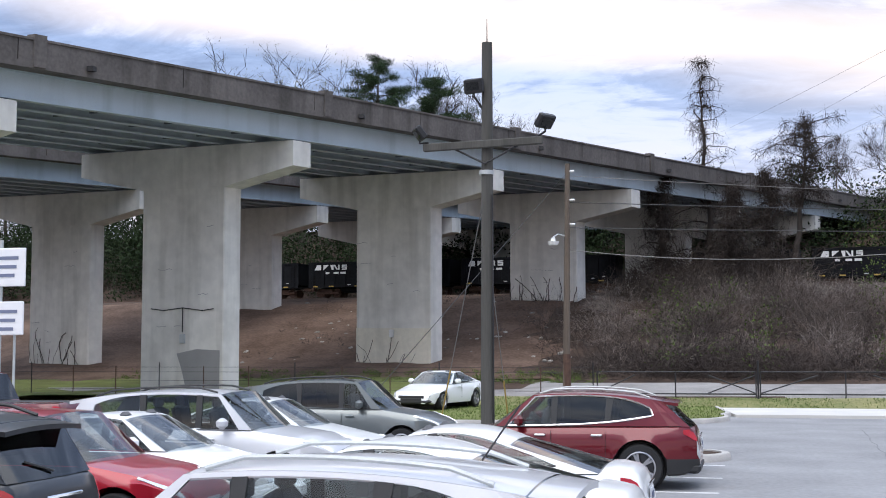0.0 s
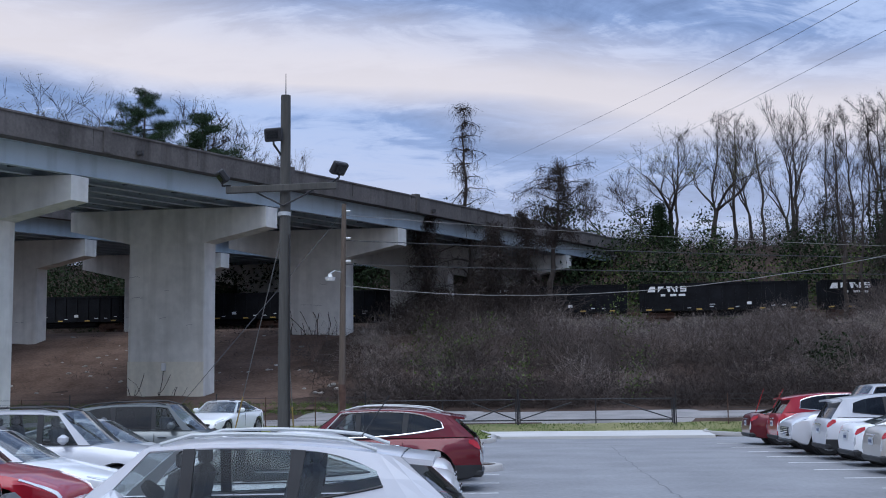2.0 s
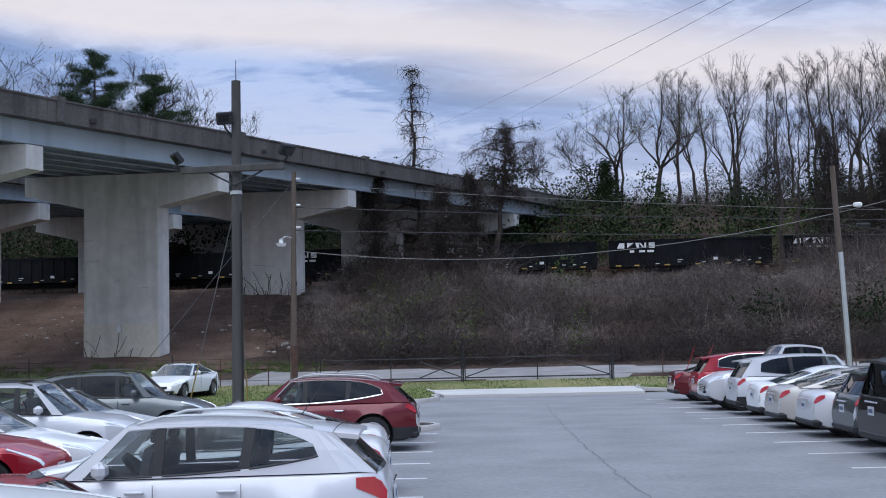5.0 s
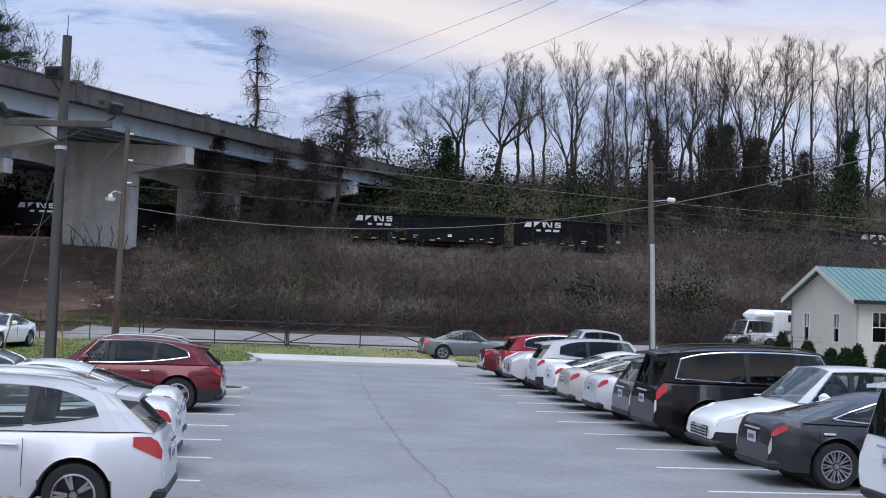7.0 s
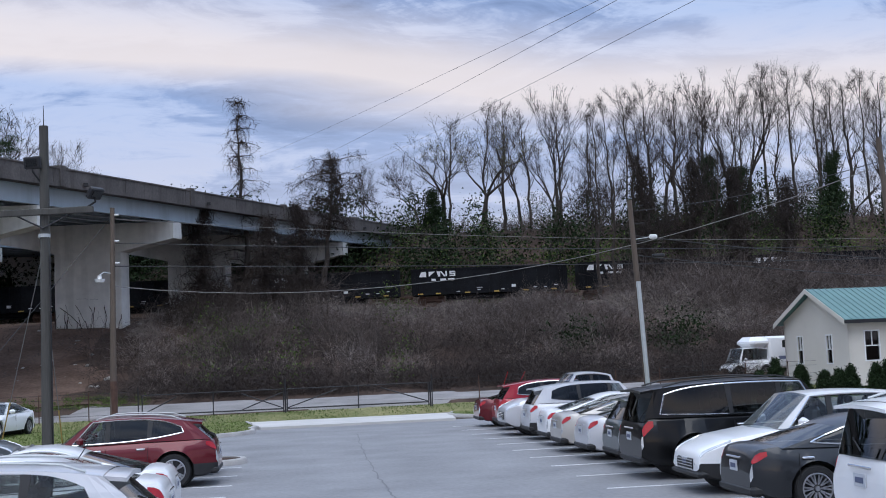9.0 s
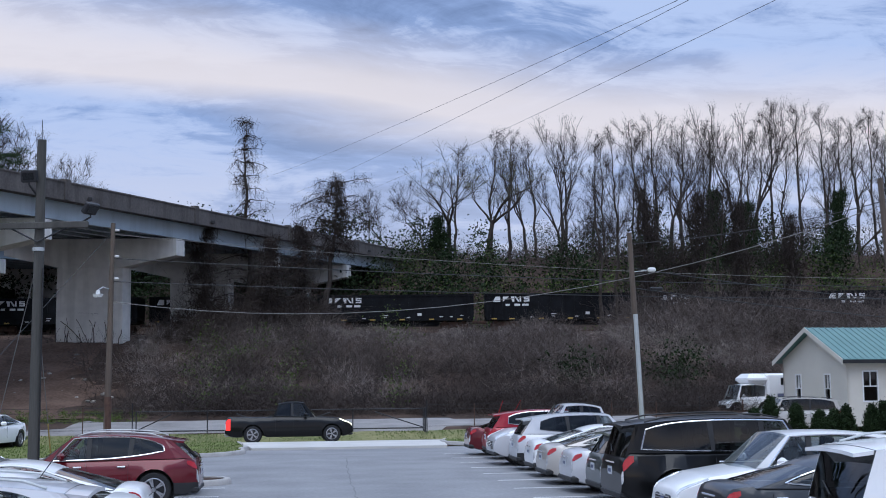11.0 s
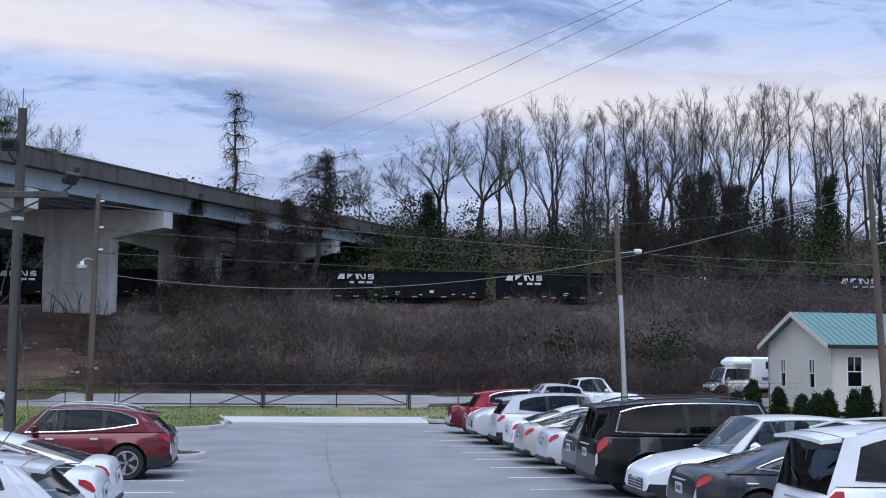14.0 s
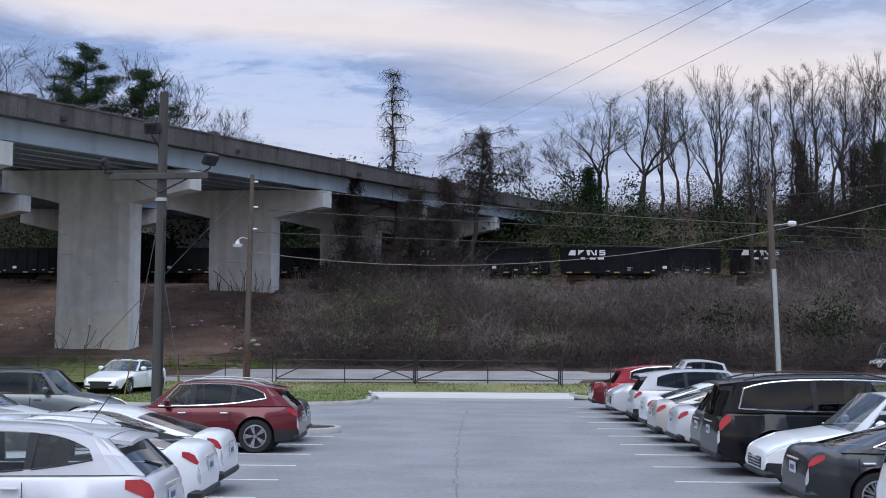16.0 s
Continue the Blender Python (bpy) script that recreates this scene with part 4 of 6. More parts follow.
fence_gate()
wire_fence(-8.2, -44, FY, FY + 1)
wire_fence(7.4, 31, FY, FY + 2.4)
for i, x in enumerate((7.6, 15.7)):
    tagged(part("marker_stick", Shape().tube((10.2 + 0.6 * i, 62.5, 0.1), (10.8 + 0.9 * i, 62.5, 1.7), 0.02, 0.012, 6), REDLAMP), "thin red snow marker stick by the road", "marker", group="markers")


# ---- house ----
def house():
    h = empty("house")
    c = Vector((30.6, 66.0, 0))
    ex, ey = Vector((0.9936, 0.113, 0)), Vector((-0.113, 0.9936, 0))
    LX, LY, ZE, ZR = 14.0, 7.2, 3.8, 5.5

    def P(a, b, z):
        return c + ex * a + ey * b + Vector((0, 0, z))

    def slabwall(name, a0, b0, a1, b1, top, holes):
        """A wall from (a0, b0) to (a1, b1) with windows through it, made of upright strips."""
        d = Vector((a1 - a0, b1 - b0)); ln = d.length; d /= ln
        nrm = Vector((-d.y, d.x)) * 0.16
        cuts = sorted({0.0, ln, *[q for o in holes for q in o[:2]]})
        s = Shape()

        def block(u0, u1, z0, z1a, z1b):
            lo = [P(a0 + d.x * u, b0 + d.y * u, 0) for u in (u0, u1)]
            off = ex * nrm.x + ey * nrm.y
            q = [lo[0] + Vector((0, 0, z0)), lo[1] + Vector((0, 0, z0)), lo[1] + Vector((0, 0, z1b)), lo[0] + Vector((0, 0, z1a))]
            s.prism(q, [v + off for v in q])
        for u0, u1 in zip(cuts, cuts[1:]):
            hole = next((o for o in holes if o[0] <= u0 and o[1] >= u1), None)
            if hole:
                block(u0, u1, 0, hole[2], hole[2]); block(u0, u1, hole[3], top(u0), top(u1))
            elif u0 < ln / 2 < u1:
                block(u0, ln / 2, 0, top(u0), top(ln / 2)); block(ln / 2, u1, 0, top(ln / 2), top(u1))
            else:
                block(u0, u1, 0, top(u0), top(u1))
        wall = part(name, s, SIDING, h)
        for u0, u1, z0, z1 in holes:
            fr = Shape()
            off = ex * nrm.x + ey * nrm.y

            def bar(ua, ub, za, zb):
                q = [P(a0 + d.x * u, b0 + d.y * u, z) - off * 0.25 for u, z in ((ua, za), (ub, za), (ub, zb), (ua, zb))]
                fr.prism(q, [v + off * 0.7 for v in q])
            t = 0.07
            for q in ((u0 - t, u0, z0 - t, z1 + t), (u1, u1 + t, z0 - t, z1 + t), (u0, u1, z1, z1 + t), (u0, u1, z0 - t, z0), (u0, u1, (z0 + z1) / 2 - 0.03, (z0 + z1) / 2 + 0.03), ((u0 + u1) / 2 - 0.015, (u0 + u1) / 2 + 0.015, (z0 + z1) / 2, z1)):
                bar(*q)
            win = part("window", fr, TRIMWHITE, h, "white framed sash window")
            q = [P(a0 + d.x * u, b0 + d.y * u, z) + off * 0.3 for u, z in ((u0, z0), (u1, z0), (u1, z1), (u0, z1))]
            part("pane", Shape().prism(q, [v + off * 0.05 for v in q]), GLASS_HOUSE, win)
        return wall

    gable = lambda u: ZE + (ZR - 0.12 - ZE) * (1 - abs(u - LY / 2) / (LY / 2))
    slabwall("gable_wall", 0, LY, 0, 0, gable, [(1.6, 2.15, 1.3, 2.85), (4.9, 5.45, 1.3, 2.85)])
    slabwall("front_wall", 0.02, 0, LX, 0, lambda u: ZE - 0.02, [(1.0, 1.85, 1.4, 3.0), (4.6, 5.6, 1.4, 3.0), (9, 10, 1.4, 3.0)])
    slabwall("far_gable_wall", LX, 0, LX, LY, gable, [])
    slabwall("back_wall", LX, LY, 0, LY, lambda u: ZE - 0.02, [])
    part("interior_floor", Shape().prism([P(0.2, 0.2, 0.1), P(LX - 0.2, 0.2, 0.1), P(LX - 0.2, LY - 0.2, 0.1), P(0.2, LY - 0.2, 0.1)], [P(0.2, 0.2, 0.2), P(LX - 0.2, 0.2, 0.2), P(LX - 0.2, LY - 0.2, 0.2), P(0.2, LY - 0.2, 0.2)]), INTERIOR, h)
    for i in range(3):
        z = 0.3 + i * 0.22
        part("siding_board", Shape().prism([P(-0.012, 0.0, z), P(-0.012, LY, z), P(-0.002, LY, z + 0.2), P(-0.002, 0.0, z + 0.2)], [P(0, 0.0, z), P(0, LY, z), P(0, LY, z + 0.2), P(0, 0.0, z + 0.2)]), SIDING, h)
    ov = 0.45
    slope = (ZR - ZE) / (LY / 2)
    for sgn in (0, 1):
        b0, b1 = (-ov, LY / 2) if not sgn else (LY + ov, LY / 2)
        q = [P(-ov, b0, ZE - slope * ov), P(LX + ov, b0, ZE - slope * ov), P(LX + ov, b1, ZR), P(-ov, b1, ZR)]
        roof = part("roof", Shape().prism(q, [v + Vector((0, 0, 0.1)) for v in q]), ROOFGREEN, h, "teal standing seam metal roof")
        for i in range(38):
            a = -ov + 0.1 + i * (LX + 2 * ov - 0.2) / 37
            w = 0.02
            r0, r1 = P(a, b0, ZE - slope * ov + 0.1), P(a, b1, ZR + 0.1)
            part("seam", Shape().prism([r0 - ex * w, r0 + ex * w, r0 + ex * w + Vector((0, 0, 0.035)), r0 - ex * w + Vector((0, 0, 0.035))], [r1 - ex * w, r1 + ex * w, r1 + ex * w + Vector((0, 0, 0.035)), r1 - ex * w + Vector((0, 0, 0.035))]), ROOFGREEN, roof)
        part("gable_trim", Shape().prism([P(-ov - 0.03, b0, ZE - slope * ov - 0.16), P(-ov - 0.03, b1, ZR - 0.16), P(-ov - 0.03, b1, ZR + 0.12), P(-ov - 0.03, b0, ZE - slope * ov + 0.12)], [P(-ov, b0, ZE - slope * ov - 0.16), P(-ov, b1, ZR - 0.16), P(-ov, b1, ZR + 0.12), P(-ov, b0, ZE - slope * ov + 0.12)]), SIDING, h)
    part("gutter", Shape().prism([P(-ov, -ov - 0.1, ZE - slope * ov - 0.12), P(-ov, -ov, ZE - slope * ov - 0.12), P(-ov, -ov, ZE - slope * ov + 0.08), P(-ov, -ov - 0.1, ZE - slope * ov + 0.08)], [P(LX + ov, -ov - 0.1, ZE - slope * ov - 0.12), P(LX + ov, -ov, ZE - slope * ov - 0.12), P(LX + ov, -ov, ZE - slope * ov + 0.08), P(LX + ov, -ov - 0.1, ZE - slope * ov + 0.08)]), DARKMETAL, h)
    tagged(h, "small beige sided house with a teal metal gable roof", "house")


house()


# ---- plants ----
def leaves_mesh(name, centres, size, per, mat, seed, spread=1.0, flat=1.0, droop=0.0):
    """Many small leaf or needle blades round the given centres."""
    rng = np.random.default_rng(seed)
    c = np.repeat(np.asarray(centres, float), per, axis=0)
    n = len(c)
    c = c + rng.normal(0, 1, (n, 3)) * np.array([spread, spread, spread * flat])
    d = rng.normal(0, 1, (n, 3)); d[:, 2] -= droop
    d /= np.linalg.norm(d, axis=1, keepdims=True)
    e = np.cross(d, rng.normal(0, 1, (n, 3)))
    e /= np.linalg.norm(e, axis=1, keepdims=True)
    ln = size[0] * rng.uniform(0.6, 1.3, (n, 1))
    v = np.stack([c - e * size[1], c + e * size[1], c + d * ln], 1).reshape(-1, 3)
    return fast_mesh(name, v, np.arange(n * 3).reshape(-1, 3), mat)


def fast_mesh(name, v, tri, mat):
    me = bpy.data.meshes.new(name)
    me.vertices.add(len(v)); me.vertices.foreach_set("co", np.asarray(v, np.float32).ravel())
    k = tri.shape[1]
    me.loops.add(tri.size); me.loops.foreach_set("vertex_index", np.asarray(tri, np.int32).ravel())
    me.polygons.add(len(tri)); me.polygons.foreach_set("loop_start", np.arange(0, tri.size, k, dtype=np.int32))
    me.materials.append(mat)
    me.update(calc_edges=True)
    me.validate()
    return me


def limbs(segs, sides=4):
    """Tapered tubes from rows (a, b, ra, rb)."""
    vs, fs = [], []
    for a, b, ra, rb in segs:
        d = (b - a).normalized()
        u = d.orthogonal().normalized(); w = d.cross(u)
        n = len(vs)
        for p, r in ((a, ra), (b, rb)):
            for i in range(sides):
                t = 2 * math.pi * i / sides
                vs.append(p + u * (r * math.cos(t)) + w * (r * math.sin(t)))
        for i in range(sides):
            j = (i + 1) % sides
            fs.append((n + i, n + j, n + sides + j, n + sides + i))
    return np.array([tuple(v) for v in vs]), np.array(fs)


def grow(rnd, height, spread, forks, trunk_r, clear=0.3, upright=0.6, levels=5):
    """A bare tree: returns the thick and the thin segments and the twig ends."""
    thick, thin, ends = [], [], []

    def shoot(p, d, ln, r, lv):
        steps = 3 if lv < 3 else 2
        for k in range(steps):
            d2 = (d + Vector((rnd.gauss(0, 0.15), rnd.gauss(0, 0.15), rnd.gauss(0.03, 0.08)))).normalized()
            q = p + d2 * (ln / steps)
            r2 = r * (0.87 if lv else 0.93)
            (thick if r > 0.045 else thin).append((p, q, r, r2))
            p, d, r = q, d2, r2
            if lv and lv < levels and rnd.random() < 0.6:
                branch(p, d, ln * rnd.uniform(0.4, 0.65), r * 0.5, lv + 1)
        if lv >= levels or r < 0.008:
            ends.append(p)
            return
        for _ in range(forks if lv else forks + 1):
            branch(p, d, ln * rnd.uniform(0.6, 0.82), r * rnd.uniform(0.55, 0.75), lv + 1)

    def branch(p, d, ln, r, lv):
        side = Vector((rnd.gauss(0, 1), rnd.gauss(0, 1), rnd.gauss(0, 0.4))).normalized()
        nd = (d * upright + side * spread + Vector((0, 0, 0.28))).normalized()
        shoot(p, nd, ln, max(r, 0.011), lv)

    shoot(Vector((0, 0, -0.5)), Vector((rnd.gauss(0, 0.04), rnd.gauss(0, 0.04), 1)).normalized(), height * clear, trunk_r, 0)
    return thick, thin, ends


def grow_leader(rnd, height, limb, trunk_r, clear, steep):
    """A straight-stemmed bare tree: a leader with ascending limbs and fine side shoots."""
    thick, thin, ends = [], [], []
    n = 14
    pts = [Vector((0, 0, -0.5))]
    for i in range(n):
        pts.append(pts[-1] + Vector((rnd.gauss(0, 0.16), rnd.gauss(0, 0.16), (height + 0.5) / n)))

    def shoot(p, d, ln, r, lv):
        steps = 4 if lv == 1 else 3
        for k in range(steps):
            d = (d + Vector((rnd.gauss(0, 0.17), rnd.gauss(0, 0.17), 0.10))).normalized()
            q = p + d * (ln / steps)
            r2 = r * 0.76
            (thick if r > 0.045 else thin).append((p, q, r, r2))
            if lv < 3:
                for _ in range(rnd.choice((1, 2)) if lv == 1 else 1):
                    side = Vector((rnd.gauss(0, 1), rnd.gauss(0, 1), rnd.gauss(0.2, 0.5))).normalized()
                    shoot(q, (d * 0.9 + side * 0.8).normalized(), ln * rnd.uniform(0.34, 0.58) * (1 - 0.12 * k), max(0.012, r2 * 0.5), lv + 1)
            p, r = q, r2
        ends.append(p)

    for i in range(n):
        ra, rb = trunk_r * (1 - i / (n + 1.5)), trunk_r * (1 - (i + 1) / (n + 1.5))
        thick.append((pts[i], pts[i + 1], ra, rb))
        k = (i + 1) / n
        if clear < k < 0.96:
            for _ in range(rnd.choice((1, 2, 2))):
                a = rnd.uniform(0, 6.28)
                ln = height * limb * (1.1 - 0.75 * (k - clear) / (1 - clear)) * rnd.uniform(0.6, 1.2)
                shoot(pts[i + 1], Vector((math.cos(a), math.sin(a), steep)).normalized(), ln, max(0.03, rb * 0.5), 1)
    return thick, thin, ends


def bare_tree(seed, height, spread=0.6, forks=2, trunk_r=0.28, clear=0.3, buds=False, label="", upright=0.7, levels=5, forked=False):
    rnd = random.Random(seed)
    if forked:
        thick, thin, ends = grow(rnd, height, spread, forks, trunk_r, clear, upright, levels)
    else:
        thick, thin, ends = grow_leader(rnd, height, spread, trunk_r, clear, upright)
    top = max(b.z for _, b, _, _ in thick + thin)
    k = height / top
    t = empty("bare_tree")
    thick = [(a * k, b * k, ra, rb) for a, b, ra, rb in thick]
    thin = [(a * k, b * k, max(ra, 0.018), max(rb, 0.014)) for a, b, ra, rb in thin]
    v, f = limbs(thick, 6)
    piece("trunk", fast_mesh("trunk", v, f, BARK), t)
    v, f = limbs(thin, 3)
    piece("crown", fast_mesh("crown", v, f, TWIG), t)
    pts = [tuple(p * k) for p in ends]
    piece("twig_canopy", leaves_mesh("twig_canopy", pts, (0.5, 0.010), 4, BUDS if buds else TWIG, seed, 0.2), t)
    if buds:
        piece("bud_canopy", leaves_mesh("bud_canopy", pts, (0.11, 0.045), 1, BUDS, seed + 1, 0.4), t)
    return tagged(t, label, "tree", group="hillside trees")


def pine(seed, height, lean=0.0):
    rnd = random.Random(seed)
    t = empty("pine_tree")
    v, f = limbs([(Vector((0, 0, -1)), Vector((lean, 0, height * 0.5)), 0.35, 0.24), (Vector((lean, 0, height * 0.5)), Vector((lean * 1.3, 0, height)), 0.24, 0.04)], 8)
    piece("trunk", fast_mesh("trunk", v, f, BARK), t)
    segs, cents = [], []
    for i in range(58):
        k = 0.36 + 0.64 * i / 58
        z = height * k
        ln = height * (0.6 * (1 - k) ** 0.8 + 0.04) * rnd.uniform(0.45, 1.2)
        a = rnd.uniform(0, 6.28)
        p = Vector((lean * k, 0, z)); q = p + Vector((math.cos(a) * ln, math.sin(a) * ln, ln * 0.12))
        segs.append((p, q, 0.06, 0.02))
        for m in range(int(4 + ln * 3.0)):
            s = rnd.uniform(0.35, 1.05)
            cents.append(tuple(p.lerp(q, s) + Vector((rnd.gauss(0, 0.35), rnd.gauss(0, 0.35), rnd.gauss(0.1, 0.16)))))
    v, f = limbs(segs, 4)
    piece("branchwork", fast_mesh("branchwork", v, f, BARK), t)
    piece("needles", leaves_mesh("needles", cents, (0.4, 0.03), 40, NEEDLE, seed, 0.34, 0.26), t)
    return tagged(t, "tall dark green pine tree behind the overpass", "tree", group="pines")


def on_hill(x, y, rz=0.0, s=1.0):
    return pose(x, y, ground_z(x, y), 0, 0, rz) @ Matrix.Scale(s, 4)


def settle(t, m):
    t.matrix_basis = m
    return t


LBL = "tall leafless hillside tree with fine grey-brown twigs"
BUDLBL = "leafless hillside tree with the first yellow-green buds"
kinds = [
    bare_tree(11, 19, 0.30, 2, 0.3, 0.28, False, LBL, 1.35),
    bare_tree(12, 20, 0.27, 2, 0.27, 0.34, False, LBL, 1.7),
    bare_tree(13, 16, 0.8, 2, 0.34, 0.16, True, BUDLBL, 0.85, 5, True),
    bare_tree(14, 20, 0.22, 2, 0.22, 0.4, False, LBL, 1.9),
    bare_tree(15, 13, 0.78, 2, 0.2, 0.15, False, LBL, 0.9, 5, True),
    bare_tree(16, 19, 0.45, 2, 0.28, 0.22, False, LBL, 1.45, 5, True)]
rt = random.Random(77)
spots = [(18.5, 148, 2, 0.86), (23.0, 150, 2, 0.92), (15.5, 151, 4, 0.8), (12, 158, 4, 0.72), (9.5, 160, 3, 0.5), (26.5, 152, 0, 0.88)]
for i in range(30):
    x = 28 + i * 2.6 + rt.uniform(-0.9, 0.9)
    spots.append((x, 147 + rt.uniform(-3, 5), rt.choice((0, 1, 1, 3, 5, 0)), (0.83 + 0.006 * (x - 28)) * rt.uniform(0.86, 1.04)))
for i in range(20):
    spots.append((20 + i * 4.4 + rt.uniform(-1.5, 1.5), 158 + rt.uniform(-3, 6), rt.choice((0, 1, 3, 5)), rt.uniform(0.75, 0.95)))
for i in range(9):
    spots.append((27 + i * 7.5 + rt.uniform(-2, 2), 134 + rt.uniform(-2, 4), 4, rt.uniform(0.6, 0.95)))
spots += [(-52.5, 150, 2, 1.5), (-57.5, 150, 2, 1.42), (-48, 151, 4, 1.75), (-62, 152, 4, 1.6), (-69, 152, 4, 1.4), (-77, 154, 4, 1.35), (-85, 152, 0, 1.0), (-28, 158, 4, 1.12), (-23, 160, 4, 1.1), (-33, 156, 4, 1.3), (-44, 154, 4, 1.6), (-94, 152, 5, 1.0)]
for i in range(9):
    spots.append((27.5 + i * 1.7 + rt.uniform(-0.6, 0.6), 108 + rt.uniform(-2.5, 4), (1, 3, 4, 0, 4, 3, 1, 4, 3)[i], rt.uniform(0.7, 0.86)))
used = set()
for i, (x, y, k, s) in enumerate(spots):
    m = on_hill(x, y, (i * 77) % 360, s)
    if k not in used:
        used.add(k); settle(kinds[k], m)
    else:
        t = copy_thing(kinds[k], Matrix())
        t.matrix_basis = m
settle(pine(21, 24.5, 0.5), on_hill(-41.6, 141, 0, 1.0))
settle(pine(22, 21.5, -0.3), on_hill(-33.8, 139.5, 60, 1.0))


def vine_tree(seed, height, width, label, bushy, head=0.0):
    """A dead trunk with drooping limbs, hung with curtains of bare vine; head: how far up its limbs begin."""
    rnd = random.Random(seed)
    t = empty("vine_covered_tree")
    n = 16
    pts = [Vector((0, 0, -0.5))]
    for i in range(n):
        pts.append(pts[-1] + Vector((rnd.gauss(0, 0.13), rnd.gauss(0, 0.13), (height + 0.5) / n)))
    thick = [(pts[i], pts[i + 1], 0.34 * (1 - i / (n + 1)), 0.34 * (1 - (i + 1) / (n + 1))) for i in range(n)]
    thin, hang = [], []
    for i in range(2, n + 1):
        k = i / n
        if k < head:
            continue
        for _ in range(5):
            a = rnd.uniform(0, 6.28)
            reach = width * (1.15 - k if not head else 1.0) * rnd.uniform(0.35, 1.1) * 3.4 + 0.25
            p, d, r = pts[i], Vector((math.cos(a), math.sin(a), 0.5)).normalized(), 0.07
            for q in range(4):
                d = (d + Vector((rnd.gauss(0, 0.3), rnd.gauss(0, 0.3), rnd.gauss(-0.24, 0.2)))).normalized()
                b = p + d * reach / 4
                (thick if q < 1 else thin).append((p, b, r, r * 0.72))
                hang += [tuple(p.lerp(b, rnd.random())) for _ in range(2)]
                p, r = b, r * 0.72
    v, f = limbs(thick, 6)
    piece("trunk", fast_mesh("trunk", v, f, BARK), t)
    v, f = limbs([(a, b, max(ra, 0.026), max(rb, 0.02)) for a, b, ra, rb in thin], 3)
    piece("crown", fast_mesh("crown", v, f, TWIG), t)
    piece("vine_curtain", leaves_mesh("vine_curtain", hang, (1.0, 0.016), bushy, TWIG, seed, 0.2, 1.3, 1.3), t)
    return tagged(t, label, "tree", group="vine trees")


settle(vine_tree(31, 19.3, 1.75, "slender dead tree draped with bare brown vines", 5), on_hill(-3.9, 112.0))
settle(vine_tree(32, 13.2, 1.25, "stout broken tree thickly hung with bare vines", 15, 0.55), on_hill(3.0, 111.0))
settle(vine_tree(33, 9.5, 0.9, "low tree smothered by bare brown vines", 8), on_hill(-6.5, 105.0))
settle(vine_tree(34, 9.0, 0.9, "low tree smothered by bare brown vines", 8), on_hill(0.5, 106.0))
settle(vine_tree(35, 8.0, 1.0, "low tree smothered by bare brown vines", 8), on_hill(-1.5, 102.0))
settle(vine_tree(36, 12.5, 0.8, "bushy leafless tree at the top of the bank", 8), on_hill(31.0, 108.0))
settle(vine_tree(37, 11.5, 0.9, "bushy leafless tree at the top of the bank", 8), on_hill(35.0, 106.0))
settle(vine_tree(38, 11.0, 0.9, "bushy leafless tree at the top of the bank", 8), on_hill(40.0, 107.0))
settle(vine_tree(39, 10.0, 1.0, "bushy leafless tree at the top of the bank", 8), on_hill(44.8, 107.0))


def brush(name, n, mat, seed, where, size, label, blades=60, width=0.012, cap=None):
    """Thickets: mounds of thin bare stems that arch out from their middle and tangle."""
    rng = np.random.default_rng(seed)
    pts, rad = [], []
    while len(pts) < n:
        x, y = where(rng)
        if x is not None:
            z = ground_z(x, y)
            r = rng.uniform(*size)
            if cap is not None:
                r = min(r, max(0.35, cap(x, y) - z))
            pts.append((x, y, z - 0.1)); rad.append(r)
    m = n * blades
    base = np.repeat(np.array(pts), blades, axis=0)
    r = np.repeat(np.array(rad), blades)[:, None]
    d = rng.normal(0, 1, (m, 3)); d[:, 2] = np.abs(d[:, 2]) * 0.85
    d /= np.linalg.norm(d, axis=1, keepdims=True)
    lump = 0.82 + 0.3 * np.sin(d[:, :1] * 5 + base[:, :1]) * np.cos(d[:, 1:2] * 4 + base[:, 1:2])
    start = base + d * r * lump * rng.uniform(0.3, 0.98, (m, 1))
    way = d * 0.5 + rng.normal(0, 0.6, (m, 3)); way[:, 2] += 0.15
    mid = start + way * r * rng.uniform(0.1, 0.24, (m, 1))
    end = mid + (way * 0.5 + rng.normal(0, 0.5, (m, 3)) - (0, 0, 0.35)) * r * 0.24
    e = np.cross(d, rng.normal(0, 1, (m, 3)))
    e /= np.linalg.norm(e, axis=1, keepdims=True) + 1e-6
    e *= width * rng.uniform(0.6, 1.5, (m, 1))
    v = np.stack([start - e, start + e, mid + e * 0.8, mid - e * 0.8, end], 1).reshape(-1, 3)
    q = (np.arange(m) * 5)[:, None]
    tri = np.concatenate([q + [0, 1, 2], q + [0, 2, 3], q + [3, 2, 4]], 0)
    parts_v, parts_t = [v], [tri]
    for k in range(2):
        tip = mid + rng.normal(0, 0.16, (m, 3)) * r
        v2 = np.stack([mid - e * 0.6, mid + e * 0.6, tip], 1).reshape(-1, 3)
        parts_t.append(np.arange(m * 3).reshape(-1, 3) + sum(len(p) for p in parts_v))
        parts_v.append(v2)
    return tagged(piece(name, fast_mesh(name, np.concatenate(parts_v), np.concatenate(parts_t), mat)), label, "brush", kind="stuff")


def bank_spot(u0, u1, x0, x1, dens=None):
    def pick(rng):
        x, u = rng.uniform(x0, x1), rng.uniform(u0, u1)
        y = (u - RAIL_N.x * x) / RAIL_N.y
        if dens and rng.random() > dens(x, u):
            return None, None
        if 28 < x < 47 and y < 76:
            return None, None
        return x, y
    return pick


